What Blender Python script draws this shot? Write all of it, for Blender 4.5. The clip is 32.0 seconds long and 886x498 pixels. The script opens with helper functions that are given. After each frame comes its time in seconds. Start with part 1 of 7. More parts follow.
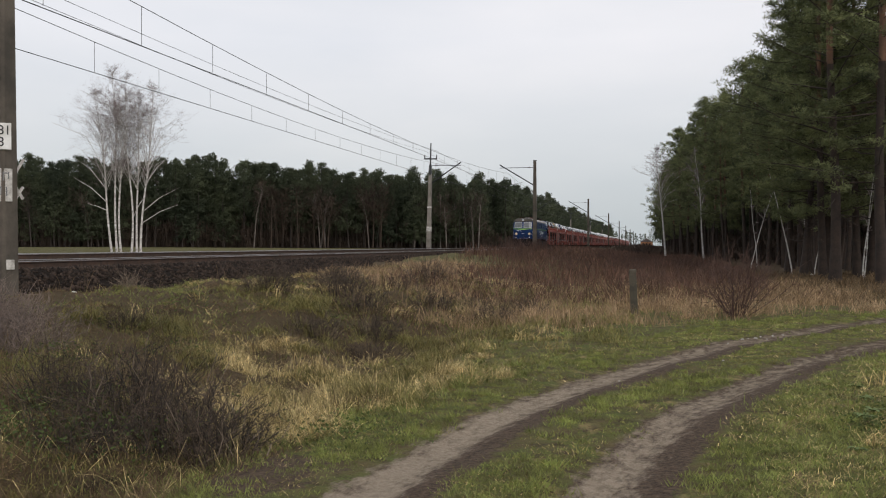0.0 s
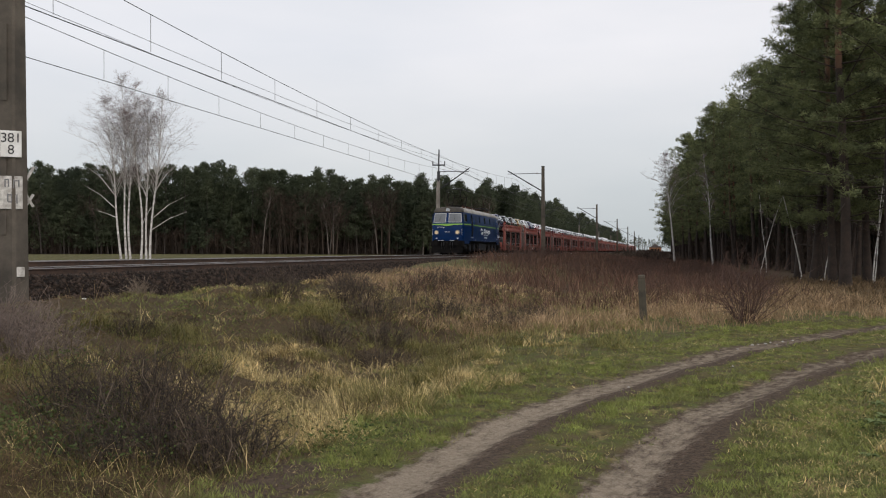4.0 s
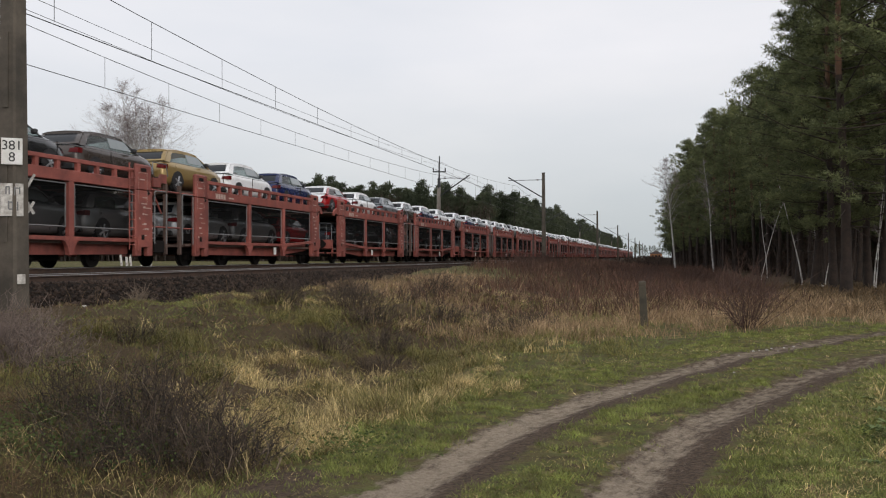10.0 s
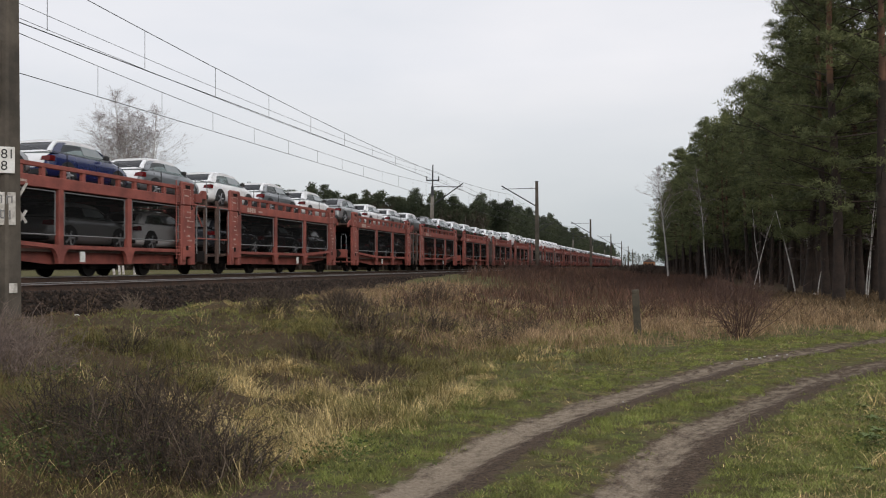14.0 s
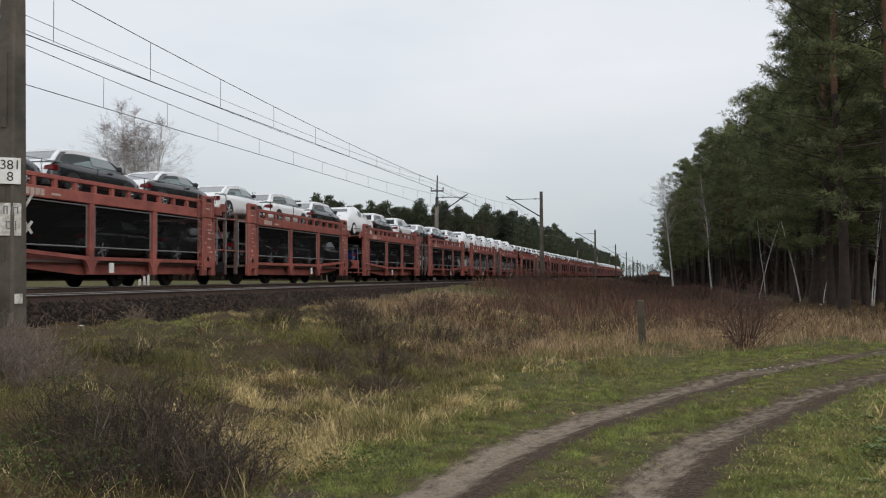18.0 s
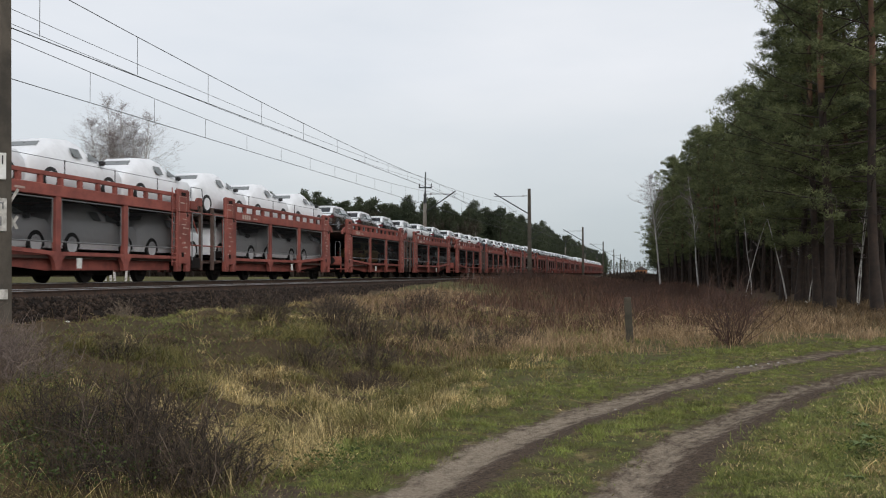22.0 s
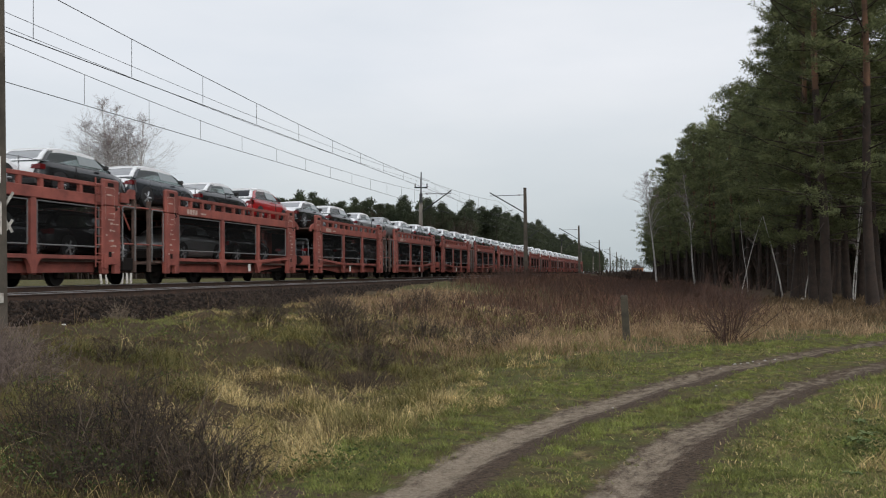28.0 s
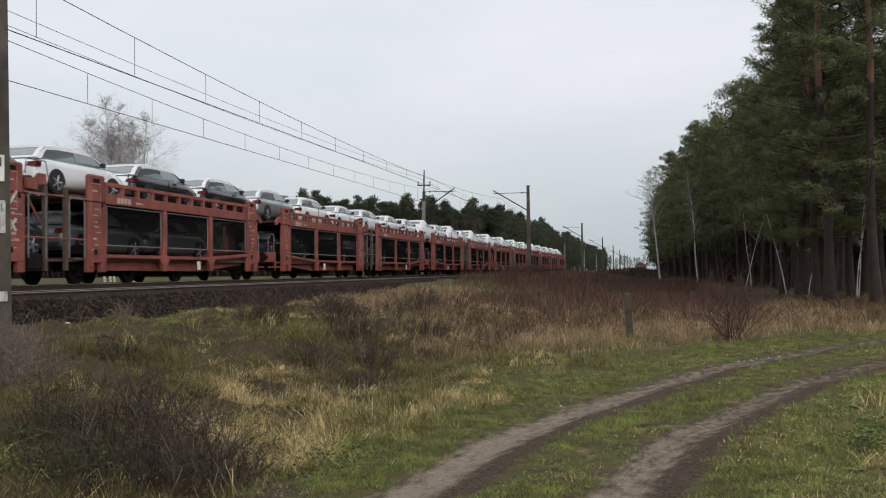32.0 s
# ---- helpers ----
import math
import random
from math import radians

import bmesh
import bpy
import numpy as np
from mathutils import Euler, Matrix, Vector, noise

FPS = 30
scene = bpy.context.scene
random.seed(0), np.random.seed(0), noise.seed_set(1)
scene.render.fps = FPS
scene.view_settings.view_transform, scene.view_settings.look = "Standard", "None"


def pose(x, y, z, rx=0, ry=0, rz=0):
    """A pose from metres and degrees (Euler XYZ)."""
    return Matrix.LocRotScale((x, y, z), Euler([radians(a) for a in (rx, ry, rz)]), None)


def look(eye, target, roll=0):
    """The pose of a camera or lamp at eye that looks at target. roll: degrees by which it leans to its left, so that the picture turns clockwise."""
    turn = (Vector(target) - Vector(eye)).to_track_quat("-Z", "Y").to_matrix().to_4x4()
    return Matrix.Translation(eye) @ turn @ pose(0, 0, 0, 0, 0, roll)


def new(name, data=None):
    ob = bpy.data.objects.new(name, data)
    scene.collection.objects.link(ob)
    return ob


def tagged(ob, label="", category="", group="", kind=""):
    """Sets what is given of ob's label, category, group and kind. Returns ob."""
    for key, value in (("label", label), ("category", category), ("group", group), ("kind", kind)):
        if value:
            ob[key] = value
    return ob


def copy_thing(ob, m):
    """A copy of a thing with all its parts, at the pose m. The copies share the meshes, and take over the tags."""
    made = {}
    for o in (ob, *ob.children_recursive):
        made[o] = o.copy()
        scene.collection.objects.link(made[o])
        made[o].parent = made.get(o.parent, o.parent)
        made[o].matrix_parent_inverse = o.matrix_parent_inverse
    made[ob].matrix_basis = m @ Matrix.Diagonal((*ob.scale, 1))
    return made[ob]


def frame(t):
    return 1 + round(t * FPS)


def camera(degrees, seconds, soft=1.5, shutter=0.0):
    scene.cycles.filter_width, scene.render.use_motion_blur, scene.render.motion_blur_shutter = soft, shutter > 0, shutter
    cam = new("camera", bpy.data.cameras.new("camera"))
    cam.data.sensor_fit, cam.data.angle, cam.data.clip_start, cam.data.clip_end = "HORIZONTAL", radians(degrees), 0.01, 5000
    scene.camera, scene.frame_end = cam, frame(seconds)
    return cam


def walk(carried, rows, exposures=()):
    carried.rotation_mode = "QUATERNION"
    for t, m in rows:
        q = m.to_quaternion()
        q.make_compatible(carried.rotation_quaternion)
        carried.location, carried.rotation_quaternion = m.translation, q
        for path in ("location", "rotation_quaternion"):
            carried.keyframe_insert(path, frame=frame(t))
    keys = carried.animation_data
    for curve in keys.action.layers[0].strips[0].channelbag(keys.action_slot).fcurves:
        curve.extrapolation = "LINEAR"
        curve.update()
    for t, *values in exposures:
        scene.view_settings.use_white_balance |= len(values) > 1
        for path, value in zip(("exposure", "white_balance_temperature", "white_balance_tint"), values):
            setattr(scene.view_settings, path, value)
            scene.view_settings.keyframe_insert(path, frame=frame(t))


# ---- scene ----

# the camera stands on the track beside the dirt road and only turns a little in the hand
EYE = (0.0, 0.0, 1.6)
cam = camera(52.2, 32.0, soft=1.1, shutter=0.12)
walk(cam, [(t, pose(*EYE, rx, ry, rz)) for t, rx, ry, rz in (
    (0, 89.798, 0.050, 13.091),
    (0.5, 89.820, 0.093, 13.203),
    (1, 89.849, 0.035, 13.389),
    (1.5, 89.829, 0.047, 13.650),
    (2, 89.912, 0.092, 13.751),
    (2.5, 90.024, 0.049, 13.812),
    (3, 90.047, 0.166, 13.822),
    (3.5, 90.192, 0.205, 13.619),
    (5.5, 90.071, 0.212, 13.766),
    (6, 90.024, 0.302, 13.932),
    (6.5, 90.123, 0.313, 13.911),
    (7, 90.193, 0.275, 13.878),
    (7.5, 90.296, 0.271, 13.836),
    (8, 90.424, 0.261, 13.820),
    (8.5, 90.614, 0.263, 13.773),
    (9, 90.816, 0.290, 13.679),
    (9.5, 90.848, 0.355, 13.739),
    (10, 90.607, 0.295, 13.660),
    (10.5, 90.621, 0.242, 13.511),
    (11, 90.801, 0.186, 13.373),
    (11.5, 90.950, 0.327, 13.299),
    (12, 90.905, 0.356, 13.206),
    (12.5, 90.896, 0.335, 13.143),
    (13, 90.952, 0.261, 13.118),
    (13.5, 91.005, 0.253, 13.129),
    (14, 91.142, 0.344, 13.247),
    (14.5, 91.290, 0.392, 13.301),
    (16.5, 91.331, 0.545, 13.741),
    (17, 91.499, 0.539, 13.817),
    (17.5, 91.663, 0.483, 13.789),
    (18, 91.811, 0.362, 13.533),
    (18.5, 91.901, 0.350, 13.354),
    (19, 91.834, 0.486, 13.381),
    (19.5, 91.578, 0.541, 13.453),
    (20, 91.328, 0.551, 13.422),
    (20.5, 91.348, 0.497, 13.347),
    (21, 91.590, 0.380, 13.205),
    (21.5, 91.602, 0.192, 12.919),
    (22, 91.603, 0.203, 12.767),
    (22.5, 91.685, 0.285, 12.776),
    (23, 91.803, 0.443, 12.886),
    (23.5, 91.707, 0.450, 12.971),
    (24, 91.590, 0.467, 12.952),
    (24.5, 91.667, 0.479, 12.952),
    (25, 91.759, 0.564, 12.818),
    (25.5, 91.708, 0.469, 12.542),
    (27.5, 91.708, 0.863, 12.575),
    (28, 91.584, 0.690, 12.542),
    (28.5, 91.683, 0.613, 12.643),
    (29, 91.682, 0.603, 12.696),
    (29.5, 91.441, 0.625, 12.655),
    (30, 91.534, 0.716, 12.648),
    (30.5, 91.735, 0.731, 12.648),
    (31, 91.774, 0.809, 12.761),
    (31.5, 91.633, 0.877, 12.818),
    (32, 91.447, 0.788, 12.741),)],
     exposures=((0, 0.0, 6680, 12.5), (14, 0.0, 6680, 12.5), (17.5, -0.04, 6500, 10), (32, -0.04, 6500, 10)))

# ---- light: a flat overcast sky, a very soft sun ----
SUN_EL, SUN_ROT = radians(28), radians(138)
world = bpy.data.worlds.new("overcast")
scene.world = world
world.use_nodes = True
wn, wl = world.node_tree.nodes, world.node_tree.links
wn.clear()
sky = wn.new("ShaderNodeTexSky")
sky.sky_type, sky.sun_disc, sky.sun_elevation, sky.sun_rotation = "NISHITA", False, SUN_EL, SUN_ROT
sky.air_density, sky.dust_density = 1.0, 3.0
sky_gain = wn.new("ShaderNodeMix")
sky_gain.data_type, sky_gain.blend_type = "RGBA", "MULTIPLY"
sky_gain.inputs[0].default_value = 1.0
sky_gain.inputs[7].default_value = (0.1, 0.1, 0.1, 1)
wl.new(sky.outputs[0], sky_gain.inputs[6])
coord = wn.new("ShaderNodeTexCoord")
stretch = wn.new("ShaderNodeMapping")
stretch.inputs["Scale"].default_value = (1.0, 1.0, 3.5)
cloud = wn.new("ShaderNodeTexNoise")
cloud.inputs["Scale"].default_value, cloud.inputs["Detail"].default_value = 2.2, 5.0
ramp = wn.new("ShaderNodeValToRGB")
ramp.color_ramp.elements[0].position, ramp.color_ramp.elements[0].color = 0.3, (0.712, 0.755, 0.81, 1)
ramp.color_ramp.elements[1].position, ramp.color_ramp.elements[1].color = 0.72, (0.85, 0.865, 0.90, 1)
wl.new(coord.outputs["Generated"], stretch.inputs[0])
wl.new(stretch.outputs[0], cloud.inputs["Vector"])
wl.new(cloud.outputs[0], ramp.inputs[0])
cover = wn.new("ShaderNodeMix")
cover.data_type = "RGBA"
cover.inputs[0].default_value = 0.92
low_sky = wn.new("ShaderNodeSeparateXYZ")
wl.new(coord.outputs["Generated"], low_sky.inputs[0])
lift = wn.new("ShaderNodeMapRange")
lift.inputs["From Min"].default_value, lift.inputs["From Max"].default_value = 0.0, 0.22
wl.new(low_sky.outputs[2], lift.inputs["Value"])
murk = wn.new("ShaderNodeMix")
murk.data_type, murk.blend_type = "RGBA", "MULTIPLY"
murk.inputs[0].default_value = 1.0
wl.new(ramp.outputs[0], murk.inputs[6])
veil = wn.new("ShaderNodeMix")
veil.data_type = "RGBA"
veil.inputs[6].default_value, veil.inputs[7].default_value = (0.665, 0.715, 0.705, 1), (1.02, 1.02, 1.02, 1)
wl.new(lift.outputs[0], veil.inputs[0])
wl.new(veil.outputs[2], murk.inputs[7])
wl.new(sky_gain.outputs[2], cover.inputs[6])
wl.new(murk.outputs[2], cover.inputs[7])
bg = wn.new("ShaderNodeBackground")
bg.inputs[1].default_value = 1.07
wo = wn.new("ShaderNodeOutputWorld")
wl.new(cover.outputs[2], bg.inputs[0])
wl.new(bg.outputs[0], wo.inputs[0])
sun = new("sun", bpy.data.lights.new("sun", "SUN"))
sun.data.energy, sun.data.angle, sun.data.color = 1.2, radians(40), (1.0, 0.975, 0.94)
sun.matrix_world = look((0, 0, 60), (0 - 60 * math.sin(SUN_ROT), 0 - 60 * math.cos(SUN_ROT), 60 - 60 * math.tan(SUN_EL)))

# ---- materials ----
def mat(name, color, rough=0.7, metal=0.0, scale=6.0, var=0.25, second=None, fine=60.0, bump=0.15, spec=0.5,
        per_object=0.0, per_island=0.0, coat=0.0, stretch_z=1.0, dist=0.01):
    """A surface with two scales of variation, an optional second colour for dirt or wear, and fine relief."""
    m = bpy.data.materials.new(name)
    m.use_nodes = True
    nt = m.node_tree
    n, l = nt.nodes, nt.links
    p = n["Principled BSDF"]
    p.inputs["Metallic"].default_value = metal
    p.inputs["Specular IOR Level"].default_value = spec
    p.inputs["Coat Weight"].default_value = coat
    tc = n.new("ShaderNodeTexCoord")
    mp = n.new("ShaderNodeMapping")
    mp.inputs["Scale"].default_value = (1, 1, stretch_z)
    l.new(tc.outputs["Object"], mp.inputs[0])
    a = n.new("ShaderNodeTexNoise")
    a.inputs["Scale"].default_value, a.inputs["Detail"].default_value, a.inputs["Roughness"].default_value = scale, 6, 0.65
    l.new(mp.outputs[0], a.inputs["Vector"])
    b = n.new("ShaderNodeTexNoise")
    b.inputs["Scale"].default_value, b.inputs["Detail"].default_value = fine, 3
    l.new(mp.outputs[0], b.inputs["Vector"])
    r = n.new("ShaderNodeValToRGB")
    c2 = second or tuple(c * (1 - var) for c in color)
    r.color_ramp.elements[0].position, r.color_ramp.elements[0].color = 0.36, (*c2, 1)
    r.color_ramp.elements[1].position, r.color_ramp.elements[1].color = 0.64, (*color, 1)
    l.new(a.outputs[0], r.inputs[0])
    hsv = n.new("ShaderNodeHueSaturation")
    l.new(r.outputs[0], hsv.inputs["Color"])
    value = n.new("ShaderNodeMath")
    value.operation = "MULTIPLY_ADD"
    value.inputs[1].default_value, value.inputs[2].default_value = var * 0.9, 1 - var * 0.45
    l.new(b.outputs[0], value.inputs[0])
    last = value.outputs[0]
    for amount, node, sock in ((per_object, "ShaderNodeObjectInfo", "Random"), (per_island, "ShaderNodeNewGeometry", "Random Per Island")):
        if amount:
            o = n.new(node)
            k = n.new("ShaderNodeMath")
            k.operation = "MULTIPLY_ADD"
            k.inputs[1].default_value, k.inputs[2].default_value = amount, 1 - amount / 2
            l.new(o.outputs[sock], k.inputs[0])
            k2 = n.new("ShaderNodeMath")
            k2.operation = "MULTIPLY"
            l.new(last, k2.inputs[0])
            l.new(k.outputs[0], k2.inputs[1])
            last = k2.outputs[0]
    l.new(last, hsv.inputs["Value"])
    l.new(hsv.outputs[0], p.inputs["Base Color"])
    rr = n.new("ShaderNodeMath")
    rr.operation = "MULTIPLY_ADD"
    rr.inputs[1].default_value, rr.inputs[2].default_value = 0.25, rough - 0.12
    l.new(a.outputs[0], rr.inputs[0])
    l.new(rr.outputs[0], p.inputs["Roughness"])
    if bump:
        bp = n.new("ShaderNodeBump")
        bp.inputs["Strength"].default_value, bp.inputs["Distance"].default_value = bump, dist
        l.new(b.outputs[0], bp.inputs["Height"])
        l.new(bp.outputs[0], p.inputs["Normal"])
    return m


def leafy(name, color, second, per_island=0.7, through_light=0.25, scale=0.5, rough=0.75, mottle=0.3, fine=9):
    """Leaf, needle or blade: varies from piece to piece and from place to place, lets some light through."""
    m = mat(name, color, rough, scale=scale, var=mottle, second=second, fine=fine, bump=0, spec=0.2, per_island=per_island)
    nt = m.node_tree
    p, out = nt.nodes["Principled BSDF"], nt.nodes["Material Output"]
    tr, mix = nt.nodes.new("ShaderNodeBsdfTranslucent"), nt.nodes.new("ShaderNodeMixShader")
    hue = [q for q in nt.nodes if q.bl_idname == "ShaderNodeHueSaturation"][0]
    nt.links.new(hue.outputs[0], tr.inputs[0])
    mix.inputs[0].default_value = through_light
    nt.links.new(p.outputs[0], mix.inputs[1])
    nt.links.new(tr.outputs[0], mix.inputs[2])
    nt.links.new(mix.outputs[0], out.inputs[0])
    return m


def glow(name, color, strength):
    m = bpy.data.materials.new(name)
    m.use_nodes = True
    p = m.node_tree.nodes["Principled BSDF"]
    p.inputs["Base Color"].default_value = (*color, 1)
    p.inputs["Emission Color"].default_value, p.inputs["Emission Strength"].default_value = (*color, 1), strength
    return m


concrete_pale = mat("pale weathered concrete", (0.27, 0.245, 0.215), 0.85, scale=1.2, var=0.35, second=(0.15, 0.13, 0.11), fine=30, bump=0.2)
post_concrete = mat("mossy brown-grey concrete", (0.095, 0.080, 0.058), 0.9, scale=2.4, var=0.4, second=(0.040, 0.036, 0.025), fine=45, bump=0.35)
concrete = mat("weathered concrete", (0.122, 0.102, 0.080), 0.85, scale=1.6, var=0.4, second=(0.052, 0.044, 0.034), fine=45, bump=0.3)
enamel = mat("white enamel plate", (0.78, 0.78, 0.76), 0.45, scale=4, var=0.12, second=(0.6, 0.59, 0.55))
old_white = mat("flaking white paint", (0.62, 0.60, 0.56), 0.8, scale=9, var=0.3, second=(0.28, 0.26, 0.23))
black_paint = mat("black paint", (0.02, 0.02, 0.02), 0.5)
dark_steel = mat("dark painted steel", (0.05, 0.052, 0.055), 0.6, 0.4, scale=6, var=0.3)
frame_grey = mat("grey tube steel", (0.20, 0.20, 0.20), 0.6, 0.2, scale=6, var=0.3)
steel = mat("galvanised steel", (0.22, 0.23, 0.24), 0.5, 0.7, scale=8, var=0.3)
rusty = mat("rusty rail steel", (0.085, 0.05, 0.035), 0.8, 0.2, scale=5, var=0.4, second=(0.04, 0.027, 0.02))
rail_head = mat("worn rail head", (0.42, 0.41, 0.40), 0.35, 0.9, scale=5, var=0.2)
wire_mat = mat("copper wire, darkened", (0.05, 0.05, 0.05), 0.6, 0.4)
porcelain = mat("brown insulator", (0.10, 0.05, 0.035), 0.25)
ballast_fines = mat("dark ballast fines", (0.020, 0.0145, 0.011), 0.95, scale=14, var=0.5, second=(0.007, 0.0055, 0.0045), fine=40, bump=0.8, dist=0.03, spec=0.1)
stone = mat("ballast stone", (0.052, 0.036, 0.027), 0.9, scale=5, var=0.35, second=(0.014, 0.010, 0.008), spec=0.2, per_island=1.4, fine=30)
sleeper_mat = mat("concrete sleeper", (0.19, 0.17, 0.145), 0.9, scale=4, var=0.3)
wagon_red = mat("faded red wagon paint", (0.318, 0.089, 0.067), 0.66, scale=1.6, var=0.45, second=(0.172, 0.048, 0.038), fine=25, bump=0.1, per_object=0.25)
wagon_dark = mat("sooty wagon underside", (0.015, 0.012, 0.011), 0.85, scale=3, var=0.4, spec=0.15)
screen_mat = mat("dark perforated screen", (0.022, 0.021, 0.022), 0.8, scale=5, var=0.3)
wagon_floor = mat("grimy steel deck", (0.12, 0.075, 0.06), 0.8, scale=2.5, var=0.4)
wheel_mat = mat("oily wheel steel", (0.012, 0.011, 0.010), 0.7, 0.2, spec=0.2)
stencil = mat("white stencil paint", (0.58, 0.44, 0.38), 0.7, scale=12, var=0.35)
loco_blue = mat("dark blue loco enamel", (0.001, 0.027, 0.118), 0.32, scale=0.9, var=0.25, second=(0.002, 0.019, 0.076), fine=20, bump=0.03, spec=0.2)
# darkened copy of the body blue: louvre shade put into the colour
loco_shade = mat("shaded blue louvre", (0.002, 0.016, 0.062), 0.5, scale=2, var=0.3)
loco_roof = mat("grey dusty roof paint", (0.38, 0.365, 0.34), 0.75, scale=0.7, var=0.4, second=(0.22, 0.205, 0.185))
roof_grime = mat("sooty brown roof end", (0.085, 0.072, 0.058), 0.8, scale=1.4, var=0.5, second=(0.028, 0.024, 0.020), fine=12)
loco_box = mat("grimy blue-grey equipment box", (0.026, 0.029, 0.037), 0.8, scale=2.5, var=0.5, second=(0.010, 0.010, 0.011), spec=0.2)
loco_green = mat("light green stripe paint", (0.22, 0.42, 0.06), 0.45, scale=5, var=0.1)
loco_grey = mat("light grey window frame", (0.55, 0.56, 0.57), 0.5)
loco_under = mat("black grimy underframe", (0.006, 0.006, 0.0065), 0.85, scale=3, var=0.45, second=(0.013, 0.011, 0.010), spec=0.12)
loco_white = mat("white lettering", (0.80, 0.82, 0.84), 0.5, var=0.05)
loco_glass = mat("dusty cab glass", (0.16, 0.17, 0.18), 0.12, var=0.1, bump=0)
dark_glass = mat("dark side window", (0.010, 0.013, 0.017), 0.14, var=0.1, bump=0, spec=0.35)
lamp_lens = glow("lit warm headlamp", (0.72, 0.54, 0.33), 0.15)
car_glass = mat("tinted car glass", (0.022, 0.028, 0.030), 0.13, var=0.1, bump=0, spec=0.7, coat=0.4)
# pale base colour carries the sky's reflection as well as dust
rear_glass = mat("dusty rear glass with painted sky sheen", (0.27, 0.285, 0.30), 0.16, var=0.12, bump=0, spec=0.6, coat=0.3)
# opaque pale colour stands in for sky seen through and mirrored
skylit_glass = mat("side glass with sky in its colour", (0.17, 0.20, 0.205), 0.10, var=0.1, bump=0, spec=0.7, coat=0.4)
film_window = mat("dull film window", (0.16, 0.175, 0.175), 0.3, var=0.2, bump=0, spec=0.5)
tyre_mat = mat("tyre rubber", (0.018, 0.018, 0.019), 0.85)
rim_mat = mat("alloy rim", (0.42, 0.43, 0.45), 0.4, 0.7, var=0.1)
trim_black = mat("black trim plastic", (0.02, 0.02, 0.021), 0.6)
tail_red = mat("red tail lamp", (0.13, 0.009, 0.011), 0.15, var=0.1, bump=0)
head_clear = mat("clear headlamp", (0.5, 0.52, 0.55), 0.1, 0.3, var=0.1, bump=0)
film_white = mat("white protective film", (0.82, 0.83, 0.85), 0.55, scale=3, var=0.1, bump=0.2, fine=14, dist=0.02)
cover_cloth = mat("white transport cover", (0.82, 0.83, 0.85), 0.8, scale=2.2, var=0.08, bump=0.5, fine=5, dist=0.05)
PAINTS = {}
for key_, rgb, ro, me in (("white", (0.82, 0.83, 0.84), 0.28, 0), ("orange", (0.30, 0.060, 0.030), 0.25, 0.2), ("black", (0.012, 0.012, 0.014), 0.2, 0), ("grey", (0.20, 0.215, 0.23), 0.3, 0.5),
                          ("silver", (0.36, 0.37, 0.38), 0.3, 0.6), ("blue", (0.008, 0.017, 0.085), 0.25, 0.1), ("red", (0.36, 0.014, 0.018), 0.22, 0),
                          ("gold", (0.35, 0.24, 0.09), 0.3, 0.5), ("brown", (0.06, 0.045, 0.038), 0.25, 0.3), ("dark", (0.045, 0.05, 0.06), 0.25, 0.4)):
    PAINTS[key_] = mat("car paint " + key_, rgb, ro, me, scale=1, var=0.06, bump=0, coat=0.5)
bark_birch = mat("white birch bark", (0.70, 0.68, 0.65), 0.85, scale=2.6, var=0.3, second=(0.26, 0.23, 0.21), fine=14, stretch_z=2.2)
twig_birch = mat("birch twigs", (0.27, 0.215, 0.21), 0.9, scale=1, var=0.3)
bark_pine = mat("dark pine bark", (0.050, 0.033, 0.025), 0.95, scale=3, var=0.4, second=(0.020, 0.015, 0.012), fine=30, bump=0.6)
bark_pine_top = mat("orange pine bark", (0.19, 0.098, 0.056), 0.9, scale=1.2, var=0.4, second=(0.075, 0.045, 0.030), fine=30, bump=0.4)
twig_brown = mat("dark brown stems", (0.108, 0.078, 0.055), 0.95, scale=6, var=0.5, second=(0.030, 0.022, 0.016), per_island=1.6)
twig_red = mat("reddish stems", (0.10, 0.056, 0.042), 0.95, scale=1.5, var=0.4, per_island=0.5)
# clump-sized mottle paints lit needle clumps and the shaded gaps between
needles = leafy("pine needles", (0.248, 0.270, 0.117), (0.050, 0.062, 0.034), scale=0.6, through_light=0.35, per_island=0.5, mottle=0.5, fine=2.5)
needles_far = leafy("far pine needles", (0.110, 0.128, 0.072), (0.055, 0.070, 0.045), scale=0.12, through_light=0.5, per_island=0.1)
brush_far = leafy("bare brown underwood", (0.092, 0.066, 0.050), (0.045, 0.034, 0.027), scale=0.15)
bark_pale = mat("dull pale birch stems", (0.19, 0.162, 0.14), 0.9, scale=0.8, var=0.4, second=(0.085, 0.07, 0.06), bump=0)
bark_far = mat("grey-brown far trunks", (0.055, 0.043, 0.036), 0.95, scale=0.7, var=0.4, second=(0.034, 0.027, 0.023), bump=0)
# grass mottle and dark second colours also imitate highlights and shaded gaps
grass_green = leafy("short green grass", (0.292, 0.335, 0.093), (0.122, 0.125, 0.047), scale=3.0, per_island=0.6, mottle=0.9, fine=3.5)
grass_dry = leafy("dry straw grass", (0.86, 0.67, 0.33), (0.22, 0.17, 0.07), scale=4.5, per_island=1.1, mottle=0.9, fine=3.5)
grass_tan = leafy("dry tan grass", (0.50, 0.35, 0.205), (0.20, 0.135, 0.08), scale=2.5, per_island=0.7, mottle=0.9, fine=3.5)
grass_olive = leafy("olive grass", (0.30, 0.26, 0.09), (0.09, 0.085, 0.03), scale=3.0, per_island=0.6, mottle=0.9, fine=3.5)
